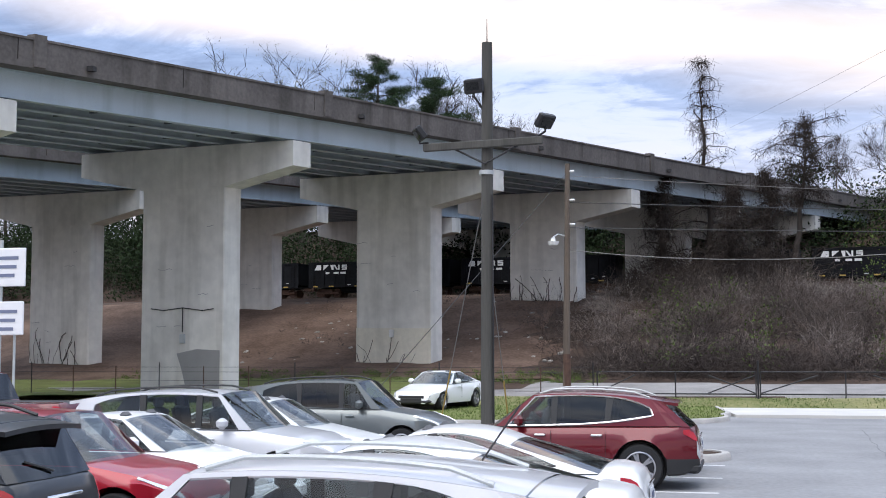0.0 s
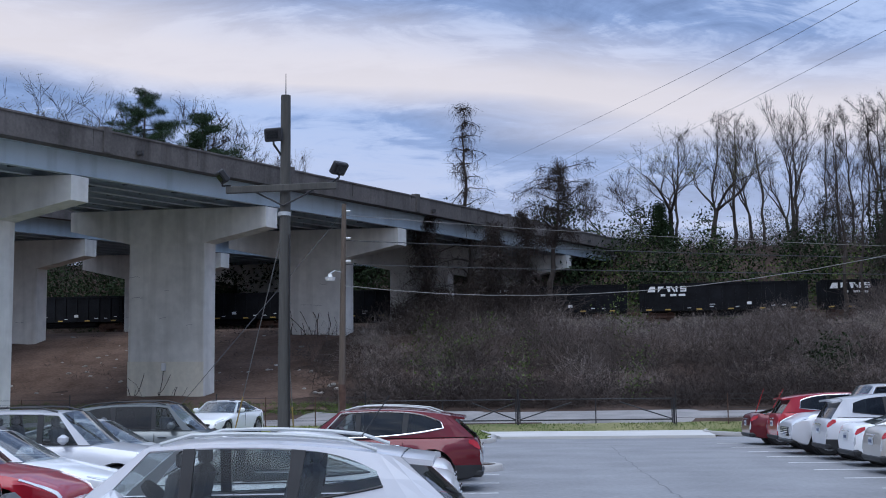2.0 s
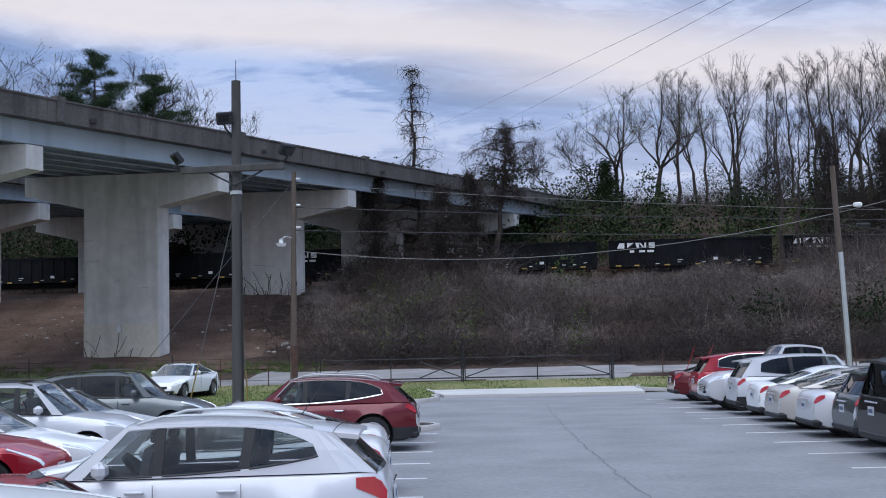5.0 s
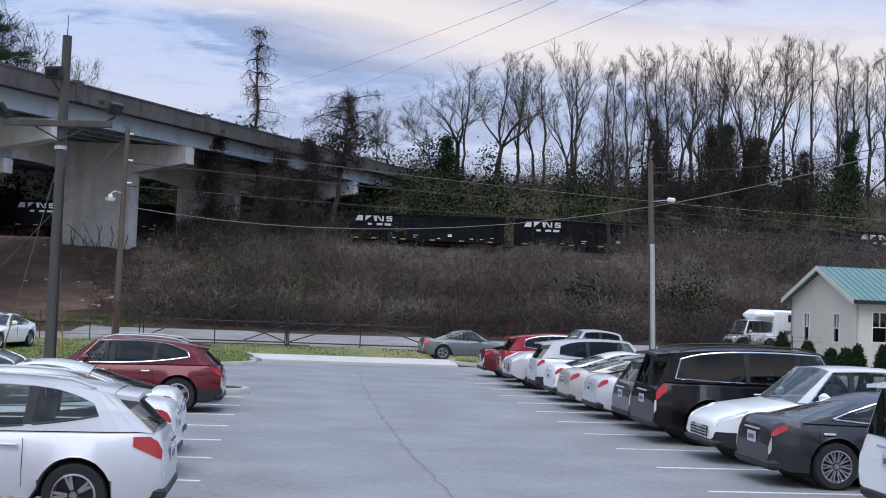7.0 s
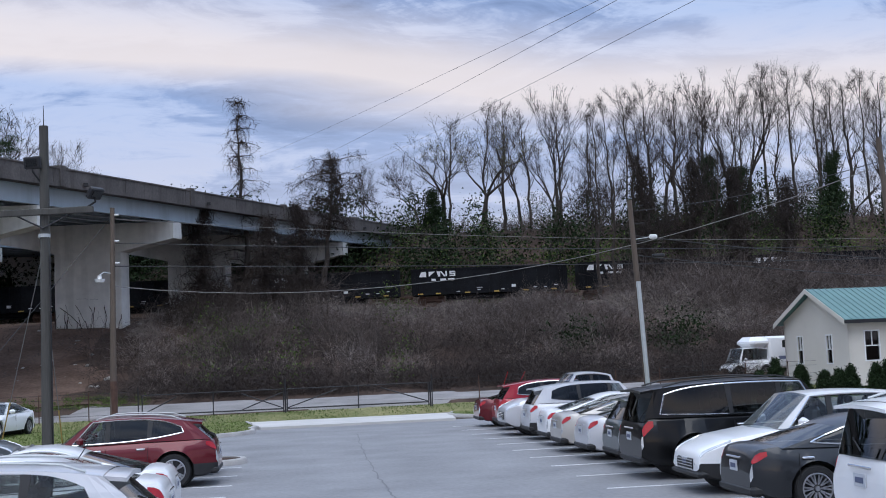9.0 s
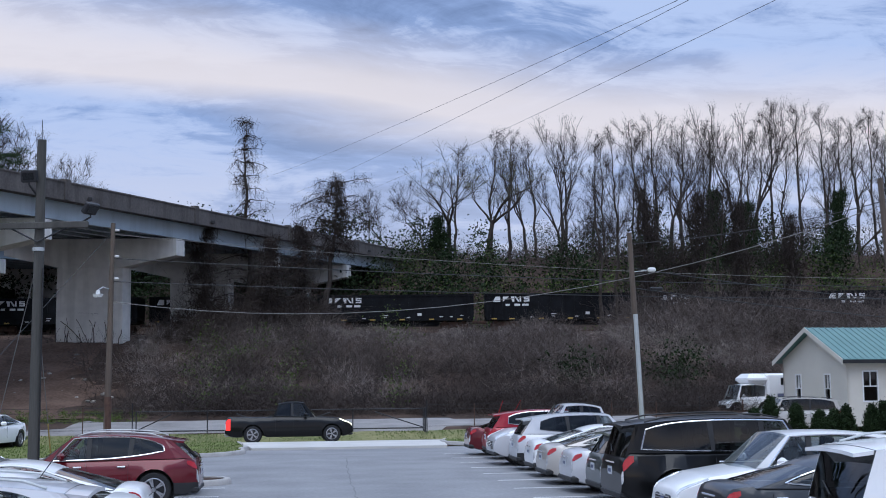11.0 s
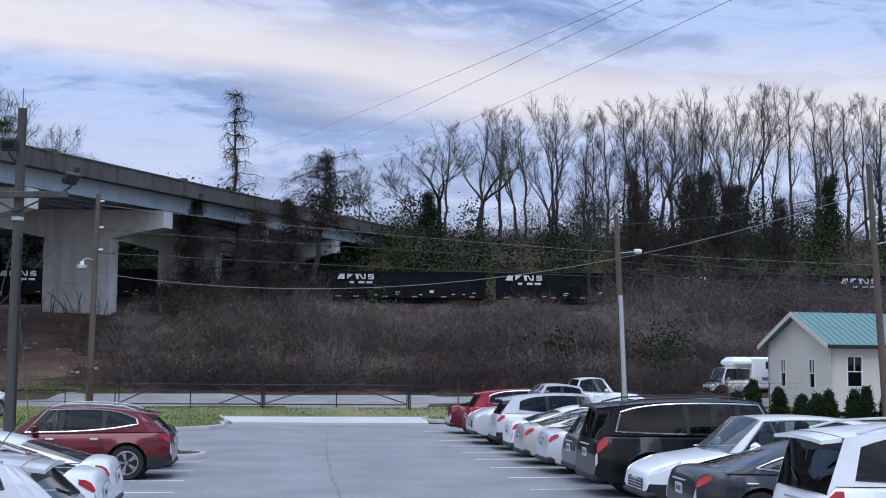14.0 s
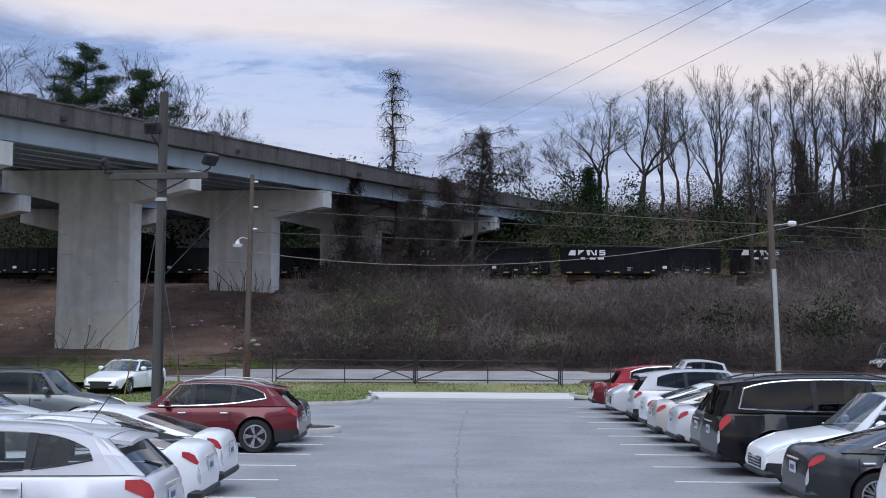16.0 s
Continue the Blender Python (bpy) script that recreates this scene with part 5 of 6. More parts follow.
edge = lambda x, u: min(1.0, max(0.0, (x + 13 + 0.35 * (u - 80)) / 5))
crest = lambda x, y: 7.45 + 1.7 * noise.noise((x * 0.23, 0, 5)) + (1.6 if 30 < x < 46 else 0.3 if x > 46 else 0.0)
zone = lambda x, u: edge(x, u) * (1.0 if noise.noise((x * 0.13, u * 0.16, 2)) > -0.05 else 0.1)
other = lambda x, u: edge(x, u) * (1.0 if noise.noise((x * 0.13, u * 0.16, 2)) < 0.0 else 0.05)
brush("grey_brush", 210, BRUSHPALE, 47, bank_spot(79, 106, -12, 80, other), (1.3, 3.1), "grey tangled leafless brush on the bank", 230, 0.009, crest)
# lower bank and foot take the twig colour with shade painted in
brush("low_brush", 330, BRUSHSHADE, 40, bank_spot(77, 91, -15, 80, edge), (1.2, 3.0), "leafless brush on the lower bank, coloured as if shaded", 180, 0.010, crest)
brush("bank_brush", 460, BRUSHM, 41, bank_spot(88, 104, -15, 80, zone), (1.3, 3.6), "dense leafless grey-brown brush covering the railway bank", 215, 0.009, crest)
brush("vine_thicket", 120, VINE, 49, bank_spot(97, 111, -10, 2.5), (1.6, 3.2), "tall tangle of bare vines beside the overpass", 130, 0.016)
brush("deck_vines", 12, VINE, 50, bank_spot(104, 111, -8, 1), (4.0, 6.0), "bare vines climbing up to the overpass deck", 240, 0.018)
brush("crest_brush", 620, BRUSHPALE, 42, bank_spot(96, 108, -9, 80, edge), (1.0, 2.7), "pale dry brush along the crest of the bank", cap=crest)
brush("foot_brush", 800, BRUSHSHADE, 43, bank_spot(76.2, 82, -14, 80, edge), (0.9, 2.0), "tangled brush behind the fence, coloured as if shaded")
brush("tall_brush", 150, BRUSHM, 46, bank_spot(94, 111, 27.5, 50), (2.8, 4.8), "tall leafless thicket at the top of the bank", 130, 0.016)
brush("far_brush", 900, BRUSHM, 44, bank_spot(128, 147, -110, 105), (1.6, 3.4), "bare undergrowth on the hillside beyond the railway", 50, 0.022)
brush("bridge_brush", 220, BRUSHM, 45, bank_spot(84, 112, -36, -12), (0.3, 0.8), "sparse dead weeds on the bare bank under the overpass", 24)
brush("bank_grass", 420, BLADE, 57, bank_spot(74, 79, -40, -9), (0.25, 0.5), "green spring grass at the foot of the bare bank", 60, 0.012)


def foliage(name, n, mat, seed, where, tall, label, per=110, leaf=(0.3, 0.1), spread=1.0):
    rng = np.random.default_rng(seed)
    pts = []
    while len(pts) < n:
        x, y = where(rng)
        if x is not None:
            z = ground_z(x, y)
            h = rng.uniform(*tall)
            for k in range(3):
                pts.append((x + rng.normal(0, 0.6), y + rng.normal(0, 0.6), z + h * (0.2 + 0.4 * k)))
    return tagged(piece(name, leaves_mesh(name, pts, leaf, per, mat, seed, spread, 0.8)), label, "foliage", kind="stuff")


foliage("shaded_woods", 460, LEAF, 56, bank_spot(126, 150, -115, -10), (3, 7), "dark evergreen woods behind the overpasses", 130, (0.3, 0.11), 1.2)
foliage("crest_evergreens", 150, LEAF, 55, bank_spot(144, 160, 12, 105), (2.0, 4.5), "dark evergreen shrubs between the trunks on the crest", 170, (0.2, 0.06), 0.75)
brush("crest_undergrowth", 420, BRUSHM, 48, bank_spot(144, 162, 8, 108), (1.8, 3.4), "bare undergrowth between the trunks on the crest", 50, 0.02)
foliage("hillside_evergreens", 760, LEAF, 51, bank_spot(128, 150, -110, 100), (2.5, 6), "dark evergreen undergrowth on the wooded hillside", 120, (0.4, 0.12), 0.9)
foliage("hillside_young_leaves", 420, LEAFYOUNG, 52, bank_spot(126, 140, 8, 90), (1.5, 5), "young green leaves among the hillside undergrowth", 40, (0.22, 0.08), 1.0)
foliage("bank_evergreens", 16, LEAF, 53, bank_spot(80, 88, 19, 27), (1.2, 2.4), "dark green shrubs at the foot of the bank", 90, (0.25, 0.08), 0.8)
foliage("bank_green_vine", 48, LEAFYOUNG, 54, bank_spot(76, 100, -11, 18, lambda x, u: 1.0 if (abs(x + 3.5) < 4 or abs(x - 7.5) < 1.2) else 0.0), (1.0, 2.6), "green honeysuckle patches in the bare brush", 48, (0.16, 0.06), 0.55)
for i, (x, y, h) in enumerate(((17.0, 147, 5.2), (50, 144, 8.0), (54.5, 146, 6.5), (66, 145, 8))):
    rnd = random.Random(60 + i)
    t = empty("cedar_tree")
    v, f = limbs([(Vector((0, 0, -0.5)), Vector((0, 0, h)), 0.18, 0.03)], 6)
    piece("trunk", fast_mesh("trunk", v, f, BARK), t)
    pts = []
    for k in range(90):
        z = h * (0.08 + 0.92 * rnd.random() ** 1.2)
        r = ((1 - z / h) * h * 0.2 + 0.5) * rnd.uniform(0.4, 1.3)
        a = rnd.uniform(0, 6.28)
        pts.append((math.cos(a) * r * rnd.uniform(0.5, 1.1), math.sin(a) * r * rnd.uniform(0.5, 1.1), z))
    piece("crown", leaves_mesh("crown", pts, (0.24, 0.05), 120, CEDAR, 60 + i, 0.38, 0.9), t)
    settle(tagged(t, "dark conical cedar on the hillside", "tree", group="cedars"), on_hill(x, y))


def arborvitae(x, y, h, seed):
    rnd = random.Random(seed)
    t = empty("arborvitae_shrub")
    v, f = limbs([(Vector((0, 0, -0.1)), Vector((0, 0, h * 0.9)), 0.05, 0.01)], 6)
    piece("trunk", fast_mesh("trunk", v, f, BARK), t)
    pts = []
    for k in range(120):
        z = h * rnd.random() ** 0.8
        r = 0.36 * (1 - (z / h) ** 1.6) ** 0.8 + 0.03
        a = rnd.uniform(0, 6.28)
        q = rnd.uniform(0.6, 1)
        pts.append((math.cos(a) * r * q, math.sin(a) * r * q, z + 0.05))
    piece("foliage", leaves_mesh("foliage", pts, (0.13, 0.028), 36, CEDAR, seed, 0.07, 1.2), t)
    t.matrix_basis = pose(x, y, 0.12, 0, 0, rnd.uniform(0, 360))
    tagged(t, "small dark green arborvitae in a row by the house" if h < 1.25 else "taller dark green arborvitae in a row by the house", "shrub", group="shrub row")


for i, (x, h) in enumerate(((20.3, 1.5), (21.1, 2.2), (22.3, 1.7), (23.3, 1.3), (24.0, 1.35), (24.6, 1.5), (25.7, 1.6), (26.3, 1.8), (27.4, 1.6), (28.6, 1.7), (29.6, 1.4), (30.8, 1.6))):
    arborvitae(x, 52.6 + 0.1 * (i % 3), h * 0.74, 70 + i)

rk = random.Random(9)
for i in range(70):
    x = rk.uniform(-36, -12)
    u = rk.uniform(82, 100)
    y = (u - RAIL_N.x * x) / RAIL_N.y
    sz = rk.uniform(0.1, 0.34)
    s = Shape().box((0, 0, 0), (sz * rk.uniform(1, 1.8), sz, sz * 0.7), bevel=sz * 0.22)
    ob = tagged(part("rock", s, STONE, m=pose(x, y, ground_z(x, y) + 0.02, rk.uniform(-20, 20), rk.uniform(-20, 20), rk.uniform(0, 360))), "pale broken rock lying on the bare bank", "rock", group="bank rocks")


# ---- signs ----
def lot_sign():
    g = empty("lot_sign")
    x, y = -22.3, 40.0
    part("post", Shape().tube((x - 0.35, y, 0), (x - 0.35, y, 5.6), 0.06, 0.06, 10).tube((x + 0.1, y + 0.1, 0), (x + 0.1, y + 0.1, 3), 0.04, 0.04, 8), GALV, g)
    for z0, z1, xr in ((4.2, 5.35, 0.48), (2.75, 3.75, 0.45)):
        b = part("panel", Shape().box((x - 0.35 + xr - 0.45, y - 0.08, (z0 + z1) / 2), (1.7, 0.06, z1 - z0), bevel=0.02), SIGNWHITE, g, "white sign panel")
        s = Shape()
        for i in range(3):
            zz = z1 - 0.3 - i * 0.26
            s.box((x - 0.25 + 0.04 * i, y - 0.118, zz), (1.1 - 0.2 * i, 0.012, 0.1))
        part("text_bar", s, SIGNBAR, b)
    tagged(g, "white two-panel sign on a grey post", "sign")


lot_sign()


# ---- vehicles ----
KINDS = {
    # along: cowl, roof front, roof rear, rear glass foot (parts of the length); heights (parts of the height)
    "sedan": dict(cowl=0.175, rf=0.03, rr=-0.20, rear=-0.40, nose=0.46, hood=0.50, cz=0.635, belt=0.66, deck=0.70, tail=0.66, wr=0.73, b=-0.02, c=-0.205, quarter=False, steep=0.03),
    "coupe_suv": dict(cowl=0.205, rf=0.075, rr=-0.375, rear=-0.47, nose=0.48, hood=0.55, cz=0.62, belt=0.63, deck=0.65, tail=0.625, wr=0.77, b=0.0, c=-0.185, quarter=True, steep=0.035),
    "suv": dict(cowl=0.215, rf=0.10, rr=-0.40, rear=-0.468, nose=0.50, hood=0.56, cz=0.62, belt=0.625, deck=0.64, tail=0.61, wr=0.79, b=0.03, c=-0.165, quarter=True, steep=0.04),
    "big_suv": dict(cowl=0.225, rf=0.13, rr=-0.44, rear=-0.485, nose=0.52, hood=0.58, cz=0.62, belt=0.615, deck=0.62, tail=0.6, wr=0.83, b=0.04, c=-0.15, quarter=True, steep=0.02),
    "pickup": dict(cowl=0.20, rf=0.115, rr=-0.085, rear=-0.125, nose=0.50, hood=0.57, cz=0.61, belt=0.615, deck=0.60, tail=0.60, wr=0.80, b=0.025, c=-0.09, quarter=False, steep=0.01),
    "van": dict(cowl=0.32, rf=0.20, rr=-0.45, rear=-0.488, nose=0.44, hood=0.49, cz=0.56, belt=0.56, deck=0.57, tail=0.56, wr=0.82, b=0.10, c=-0.10, quarter=True, steep=0.02),
}
WHEELS = {}


def wheel_meshes(r, w, style):
    key = (round(r, 3), style)
    if key in WHEELS:
        return WHEELS[key]
    n = 28

    def lathe(prof, mat, name):
        s = Shape()
        k = len(prof)
        for i in range(n):
            a = 2 * math.pi * i / n
            s.v += [(q * math.cos(a), y, q * math.sin(a)) for q, y in prof]
        for i in range(n):
            j = (i + 1) % n
            for m in range(k - 1):
                s.f.append((i * k + m, i * k + m + 1, j * k + m + 1, j * k + m))
        s.mi = [0] * len(s.f)
        return s

    rr = r * 0.69
    ty = lathe([(rr, -w / 2 + 0.02), (rr + 0.01, -w / 2), (r * 0.93, -w / 2 - 0.004), (r * 0.985, -w / 2 + 0.025), (r, -w / 4), (r, w / 4), (r * 0.985, w / 2 - 0.025), (r * 0.93, w / 2 + 0.004), (rr + 0.01, w / 2), (rr, w / 2 - 0.02)], TYRE, "tyre")
    rim = lathe([(rr, w / 2 - 0.01), (rr - 0.02, w / 2 - 0.005), (rr - 0.035, w / 2 - 0.05), (rr - 0.04, -w / 2)], ALLOY, "rim")
    back = lathe([(0.0, 0.0), (rr - 0.04, -0.01)], ALLOYDARK, "back")
    spokes = {"five": 5, "multi": 10, "seven": 7}[style]
    sp = rim
    for i in range(spokes):
        a = 2 * math.pi * i / spokes
        pairs = (-0.13, 0.13) if style == "multi" or style == "five" else (0.0,)
        for da in pairs:
            c, si = math.cos(a + da * 0.4), math.sin(a + da * 0.4)
            c2, s2 = math.cos(a + da), math.sin(a + da)
            hw = rr * (0.045 if style == "multi" else 0.07)
            p0, p1 = Vector((0.06 * c, w / 2 - 0.03, 0.06 * si)), Vector(((rr - 0.02) * c2, w / 2 - 0.02, (rr - 0.02) * s2))
            d = (p1 - p0).normalized()
            u = d.cross(Vector((0, 1, 0))).normalized() * hw
            t = Vector((0, 0.03, 0))
            sp.prism([p0 - u, p0 + u, p1 + u, p1 - u], [p0 - u - t, p0 + u - t, p1 + u - t, p1 - u - t])
    sp.tube((0, w / 2 - 0.05, 0), (0, w / 2 - 0.012, 0), rr * 0.2, rr * 0.17, 12)
    WHEELS[key] = (ty.mesh("tyre", TYRE, 40), sp.mesh("rim", ALLOY, 35), back.mesh("wheel_back", ALLOYDARK))
    return WHEELS[key]


def vehicle(name, kind, L, W, H, body_paint, label, category="car", wheel_r=0.34, style="five", tint=GLASS_DARK, clad=False, chrome=False, rails=False, plate="rear", lit=False, spoiler=True, tail_high=False, dark_wheels=False, seats=True):
    K = KINDS[kind]
    car = empty(name)
    hw = W / 2
    xf, xr = L * 0.5 - (0.185 if kind != "pickup" else 0.165) * L, -L * 0.5 + (0.20 if kind not in ("pickup",) else 0.215) * L
    ra, sill = wheel_r * 1.16, 0.125 * H + 0.03
    X = {k: K[k] * L for k in ("cowl", "rf", "rr", "rear", "b", "c")}
    tops = [(L / 2, K["nose"] * H - 0.3), (L / 2 - 0.03, K["nose"] * H - 0.16), (L / 2 - 0.10, K["nose"] * H - 0.07), (L / 2 - 0.25, K["nose"] * H - 0.005), (L / 2 - 0.6, K["hood"] * H), (X["cowl"], K["cz"] * H), (X["rear"], K["belt"] * H + 0.015), (X["rear"] - 0.06, K["deck"] * H), (-L / 2 + 0.16, K["tail"] * H + 0.015), (-L / 2 + 0.08, K["tail"] * H - 0.035), (-L / 2 + 0.03, K["tail"] * H - 0.15), (-L / 2, K["tail"] * H - 0.34)]
    tops = tops[::-1]

    def zt(x):
        return float(np.interp(x, [p[0] for p in tops], [p[1] for p in tops]))

    def zb(x):
        z = sill + 0.16 * max(0, (abs(x) - L * 0.42) / (L * 0.08)) ** 2
        for c in (xf, xr):
            if abs(x - c) < ra:
                z = max(z, wheel_r * 0.96 + math.sqrt(ra * ra - (x - c) ** 2))
        return min(z, zt(x) - 0.12)

    def half(x):
        k = max(0.0, (abs(x) - L * 0.30) / (L * 0.20))
        edge = max(0.0, 1 - (L / 2 - abs(x)) / 0.6)
        return hw * (1 - (0.085 if x > 0 else 0.06) * k ** 2 - (0.2 if kind == "sedan" else 0.15 if kind not in ("pickup", "big_suv") else 0.08) * edge ** 2.0)

    xs = set(np.round(np.arange(-L / 2 + 0.3, L / 2 - 0.3, 0.14), 3))
    xs |= {s * (L / 2 - d) for s in (-1, 1) for d in (0, 0.015, 0.04, 0.09, 0.16, 0.25, 0.34)} | {X["cowl"], X["rear"]}
    for c in (xf, xr):
        xs |= {c + ra * q for q in (-1.001, -0.985, -0.93, -0.8, -0.62, -0.4, -0.15, 0.15, 0.4, 0.62, 0.8, 0.93, 0.985, 1.001)}
    xs = sorted(xs)
    xs = [x for i, x in enumerate(xs) if i == 0 or x - xs[i - 1] > 0.008]
    zbelt = K["belt"] * H

    def section(x):
        w, t, b = half(x), zt(x), zb(x)
        z3 = min(max(b + 0.03, 0.50 * zbelt), t - 0.08)
        z4 = min(max(b + 0.05, (0.72 if tail_high else 0.78) * zbelt), t - 0.05)
        z5 = max(t - 0.055, z4 + 0.02)
        h = [(0, b), (0.8 * w, b), (0.945 * w, b + 0.03), (1.0 * w, z3), (0.985 * w, z4), (0.935 * w, z5), (0.895 * w, max(t - 0.012, z5 + 0.01)), (0.55 * w, t + 0.012), (0, t + 0.022)]
        return h

    secs = [section(x) for x in xs]
    m = len(secs[0])
    ring = 2 * m - 2
    verts = []
    for x, h in zip(xs, secs):
        verts += [(x, y, z) for y, z in h] + [(x, -y, z) for y, z in h[m - 2:0:-1]]
    faces, fm = [], []
    for i in range(len(xs) - 1):
        for j in range(ring):
            k = (j + 1) % ring
            faces.append((i * ring + j, i * ring + k, (i + 1) * ring + k, (i + 1) * ring + j))
            jj = j if j < m - 1 else ring - 1 - j
            mid = (xs[i] + xs[i + 1]) / 2
            mi = 0
            if jj >= 6 and X["rear"] < mid < X["cowl"]:
                mi = 1
            elif jj >= 7 and kind == "pickup" and -L / 2 + 0.12 < mid <= X["rear"]:
                mi = 2
            elif jj <= 0 or (clad and jj <= 2 and secs[i][3][1] < 0.75 * zbelt):
                mi = 2
            fm.append(mi)
    faces += [tuple(range(ring)), tuple((len(xs) - 1) * ring + j for j in range(ring - 1, -1, -1))]
    fm += [0, 0]
    body = piece("body", mesh_of("body", verts, faces, [body_paint, INTERIOR, BLACKTRIM], fm, 32), car)

    def patch(pname, x0, x1, j0, j1, side, mat, lab="", off=0.008, parent=None, taper=0.0):
        ids = [i for i, x in enumerate(xs) if x0 - 1e-4 <= x <= x1 + 1e-4]
        s = Shape()
        cols = j1 - j0 + 1
        grid = []
        for i in ids:
            for j in range(j0, j1 + 1):
                y, z = secs[i][j]
                k = (xs[i] - x0) / (x1 - x0)
                k = taper * (k if taper > 0 else k - 1)
                yt, zt_ = secs[i][j1]
                grid.append(Vector((xs[i], side * (y + (yt - y) * k), z + (zt_ - z) * k)))
        rows = len(ids)
        norm = []
        for r in range(rows):
            for c in range(cols):
                du = grid[min(r + 1, rows - 1) * cols + c] - grid[max(r - 1, 0) * cols + c]
                dv = grid[r * cols + min(c + 1, cols - 1)] - grid[r * cols + max(c - 1, 0)]
                nv = du.cross(dv).normalized()
                if nv.y * side < 0:
                    nv = -nv
                norm.append(nv)
        outer = [g + n * off for g, n in zip(grid, norm)]
        inner = [g - n * 0.02 for g, n in zip(grid, norm)]
        q = len(grid)
        fs = []
        for r in range(rows - 1):
            for c in range(cols - 1):
                a = r * cols + c
                fs.append((a, a + 1, a + cols + 1, a + cols))
        per = [c for c in range(cols)] + [r * cols + cols - 1 for r in range(1, rows)] + [(rows - 1) * cols + c for c in range(cols - 2, -1, -1)] + [r * cols for r in range(rows - 2, 0, -1)]
        fs += [(a, b, b + q, a + q) for a, b in zip(per, per[1:] + per[:1])]
        s.add(outer + inner, fs)
        return part(pname, s, mat, parent or car, lab, smooth=40)

    # greenhouse
    wr = K["wr"] * hw

    def roof_z(x):
        u = (x - X["rr"]) / (X["rf"] - X["rr"])
        return H - 0.035 - (0.085 if kind == "sedan" else 0.06) * (2 * abs(u - 0.6)) ** 2.0 - (K["steep"] * (1 - u) ** 2)

    def wbelt(x):
        return 0.915 * half(x)

    def side_pt(xb, xt, s, side, off=0.0):
        x = xb + (xt - xb) * s
        y = wbelt(xb) + (wr - wbelt(xb)) * (s ** 1.15) + off
        z = zt(min(max(xb, X["rear"] + 0.001), X["cowl"])) + (roof_z(min(max(xt, X["rr"]), X["rf"])) - 0.03 - zt(min(max(xb, X["rear"] + 0.001), X["cowl"]))) * s
        return Vector((x, side * y, z))

    A = (X["cowl"], X["rf"])
    E_ = (X["rear"], X["rr"])
    A1 = (X["cowl"] - 0.20, X["rf"] - 0.07)
    B0, B1 = (X["b"] + 0.05, X["b"] + 0.03), (X["b"] - 0.05, X["b"] - 0.07)
    if K["quarter"]:
        C0, C1 = (X["c"] * L / L + 0.03, X["c"]), (X["c"] - 0.05, X["c"] - 0.12)
        D = (X["rear"] + 0.50, X["rr"] + 0.26) if kind != "big_suv" else (X["rear"] + 0.30, X["rr"] + 0.22)
        wins = [(A1, B0), (B1, C0), (C1, D)]
    else:
        D = (X["rear"] + 0.24, X["rr"] + 0.02) if kind == "sedan" else (X["rear"] + 0.12, X["rr"] + 0.06)
        wins = [(A1, B0), (B1, D)]
    KICK = {"coupe_suv": 0.36, "suv": 0.24, "sedan": 0.24, "big_suv": 0.1}.get(kind, 0.06)
    CROWN = {"coupe_suv": 0.66, "suv": 0.74, "sedan": 0.62, "big_suv": 0.78}.get(kind, 0.9)

    def along(l):
        return min(1.0, max(0.0, (A1[0] - l[0]) / (A1[0] - D[0])))

    def lower(l):
        return 0.03 + KICK * along(l) ** 3.2

    def upper(l):
        return 0.94 - (0.94 - CROWN) * along(l) ** 9

    def sub(l0, l1, n=6):
        return [(l0[0] + (l1[0] - l0[0]) * k / n, l0[1] + (l1[1] - l0[1]) * k / n) for k in range(n + 1)]

    def band(pname, lines, fa, fb, mat, side, thick=0.04, off=0.0):
        s = Shape()
        deep = Vector((0, -side * thick, 0))
        for l in lines:
            a, b = side_pt(*l, fa(l), side, off), side_pt(*l, fb(l), side, off)
            s.v += [a, b, b + deep, a + deep]
        n = len(lines)
        s.f = [(r * 4 + k, r * 4 + (k + 1) % 4, r * 4 + 4 + (k + 1) % 4, r * 4 + 4 + k) for r in range(n - 1) for k in range(4)]
        s.f += [(3, 2, 1, 0), (n * 4 - 4, n * 4 - 3, n * 4 - 2, n * 4 - 1)]
        if side > 0:
            s.f = [q[::-1] for q in s.f]
        s.mi = [0] * len(s.f)
        part(pname, s, mat, car)

    zero, one = (lambda l: 0.0), (lambda l: 1.0)
    mids = (lambda l: (lower(l) + upper(l)) / 2)
    for side in (-1, 1):
        band("pillar", [A, A1], zero, one, body_paint, side)
        for f0, f1 in ((zero, mids), (mids, one)):
            band("pillar", sub(D, E_, 3), f0, f1, body_paint, side)
        for w_i, (l0, l1) in enumerate(wins):
            lines = sub(l0, l1, 8 if w_i == len(wins) - 1 else 4)
            band("window_sill", lines, zero, lower, body_paint, side)
            band("window_frame", lines, upper, one, body_paint, side)
            if w_i < len(wins) - 1:
                gap = [l1, wins[w_i + 1][0]]
                band("window_sill", gap, zero, lower, body_paint, side)
                band("pillar", gap, lower, mids, BLACKTRIM, side)
                band("pillar", gap, mids, upper, BLACKTRIM, side)
                band("window_frame", gap, upper, one, body_paint, side)
            s = Shape()
            N_ = 4
            for l in lines:
                s.v += [side_pt(*l, lower(l) + (upper(l) - lower(l)) * k / N_, side, -0.012) for k in range(N_ + 1)]
            s.f = [(r * 5 + k, r * 5 + k + 1, r * 5 + k + 6, r * 5 + k + 5) for r in range(len(lines) - 1) for k in range(N_)]
            s.mi = [0] * len(s.f)
            dark = tint is GLASS_DARK and w_i > 0
            part("side_window", s, GLASS_DARK if dark else GLASS_CLEAR, car, "", smooth=60)
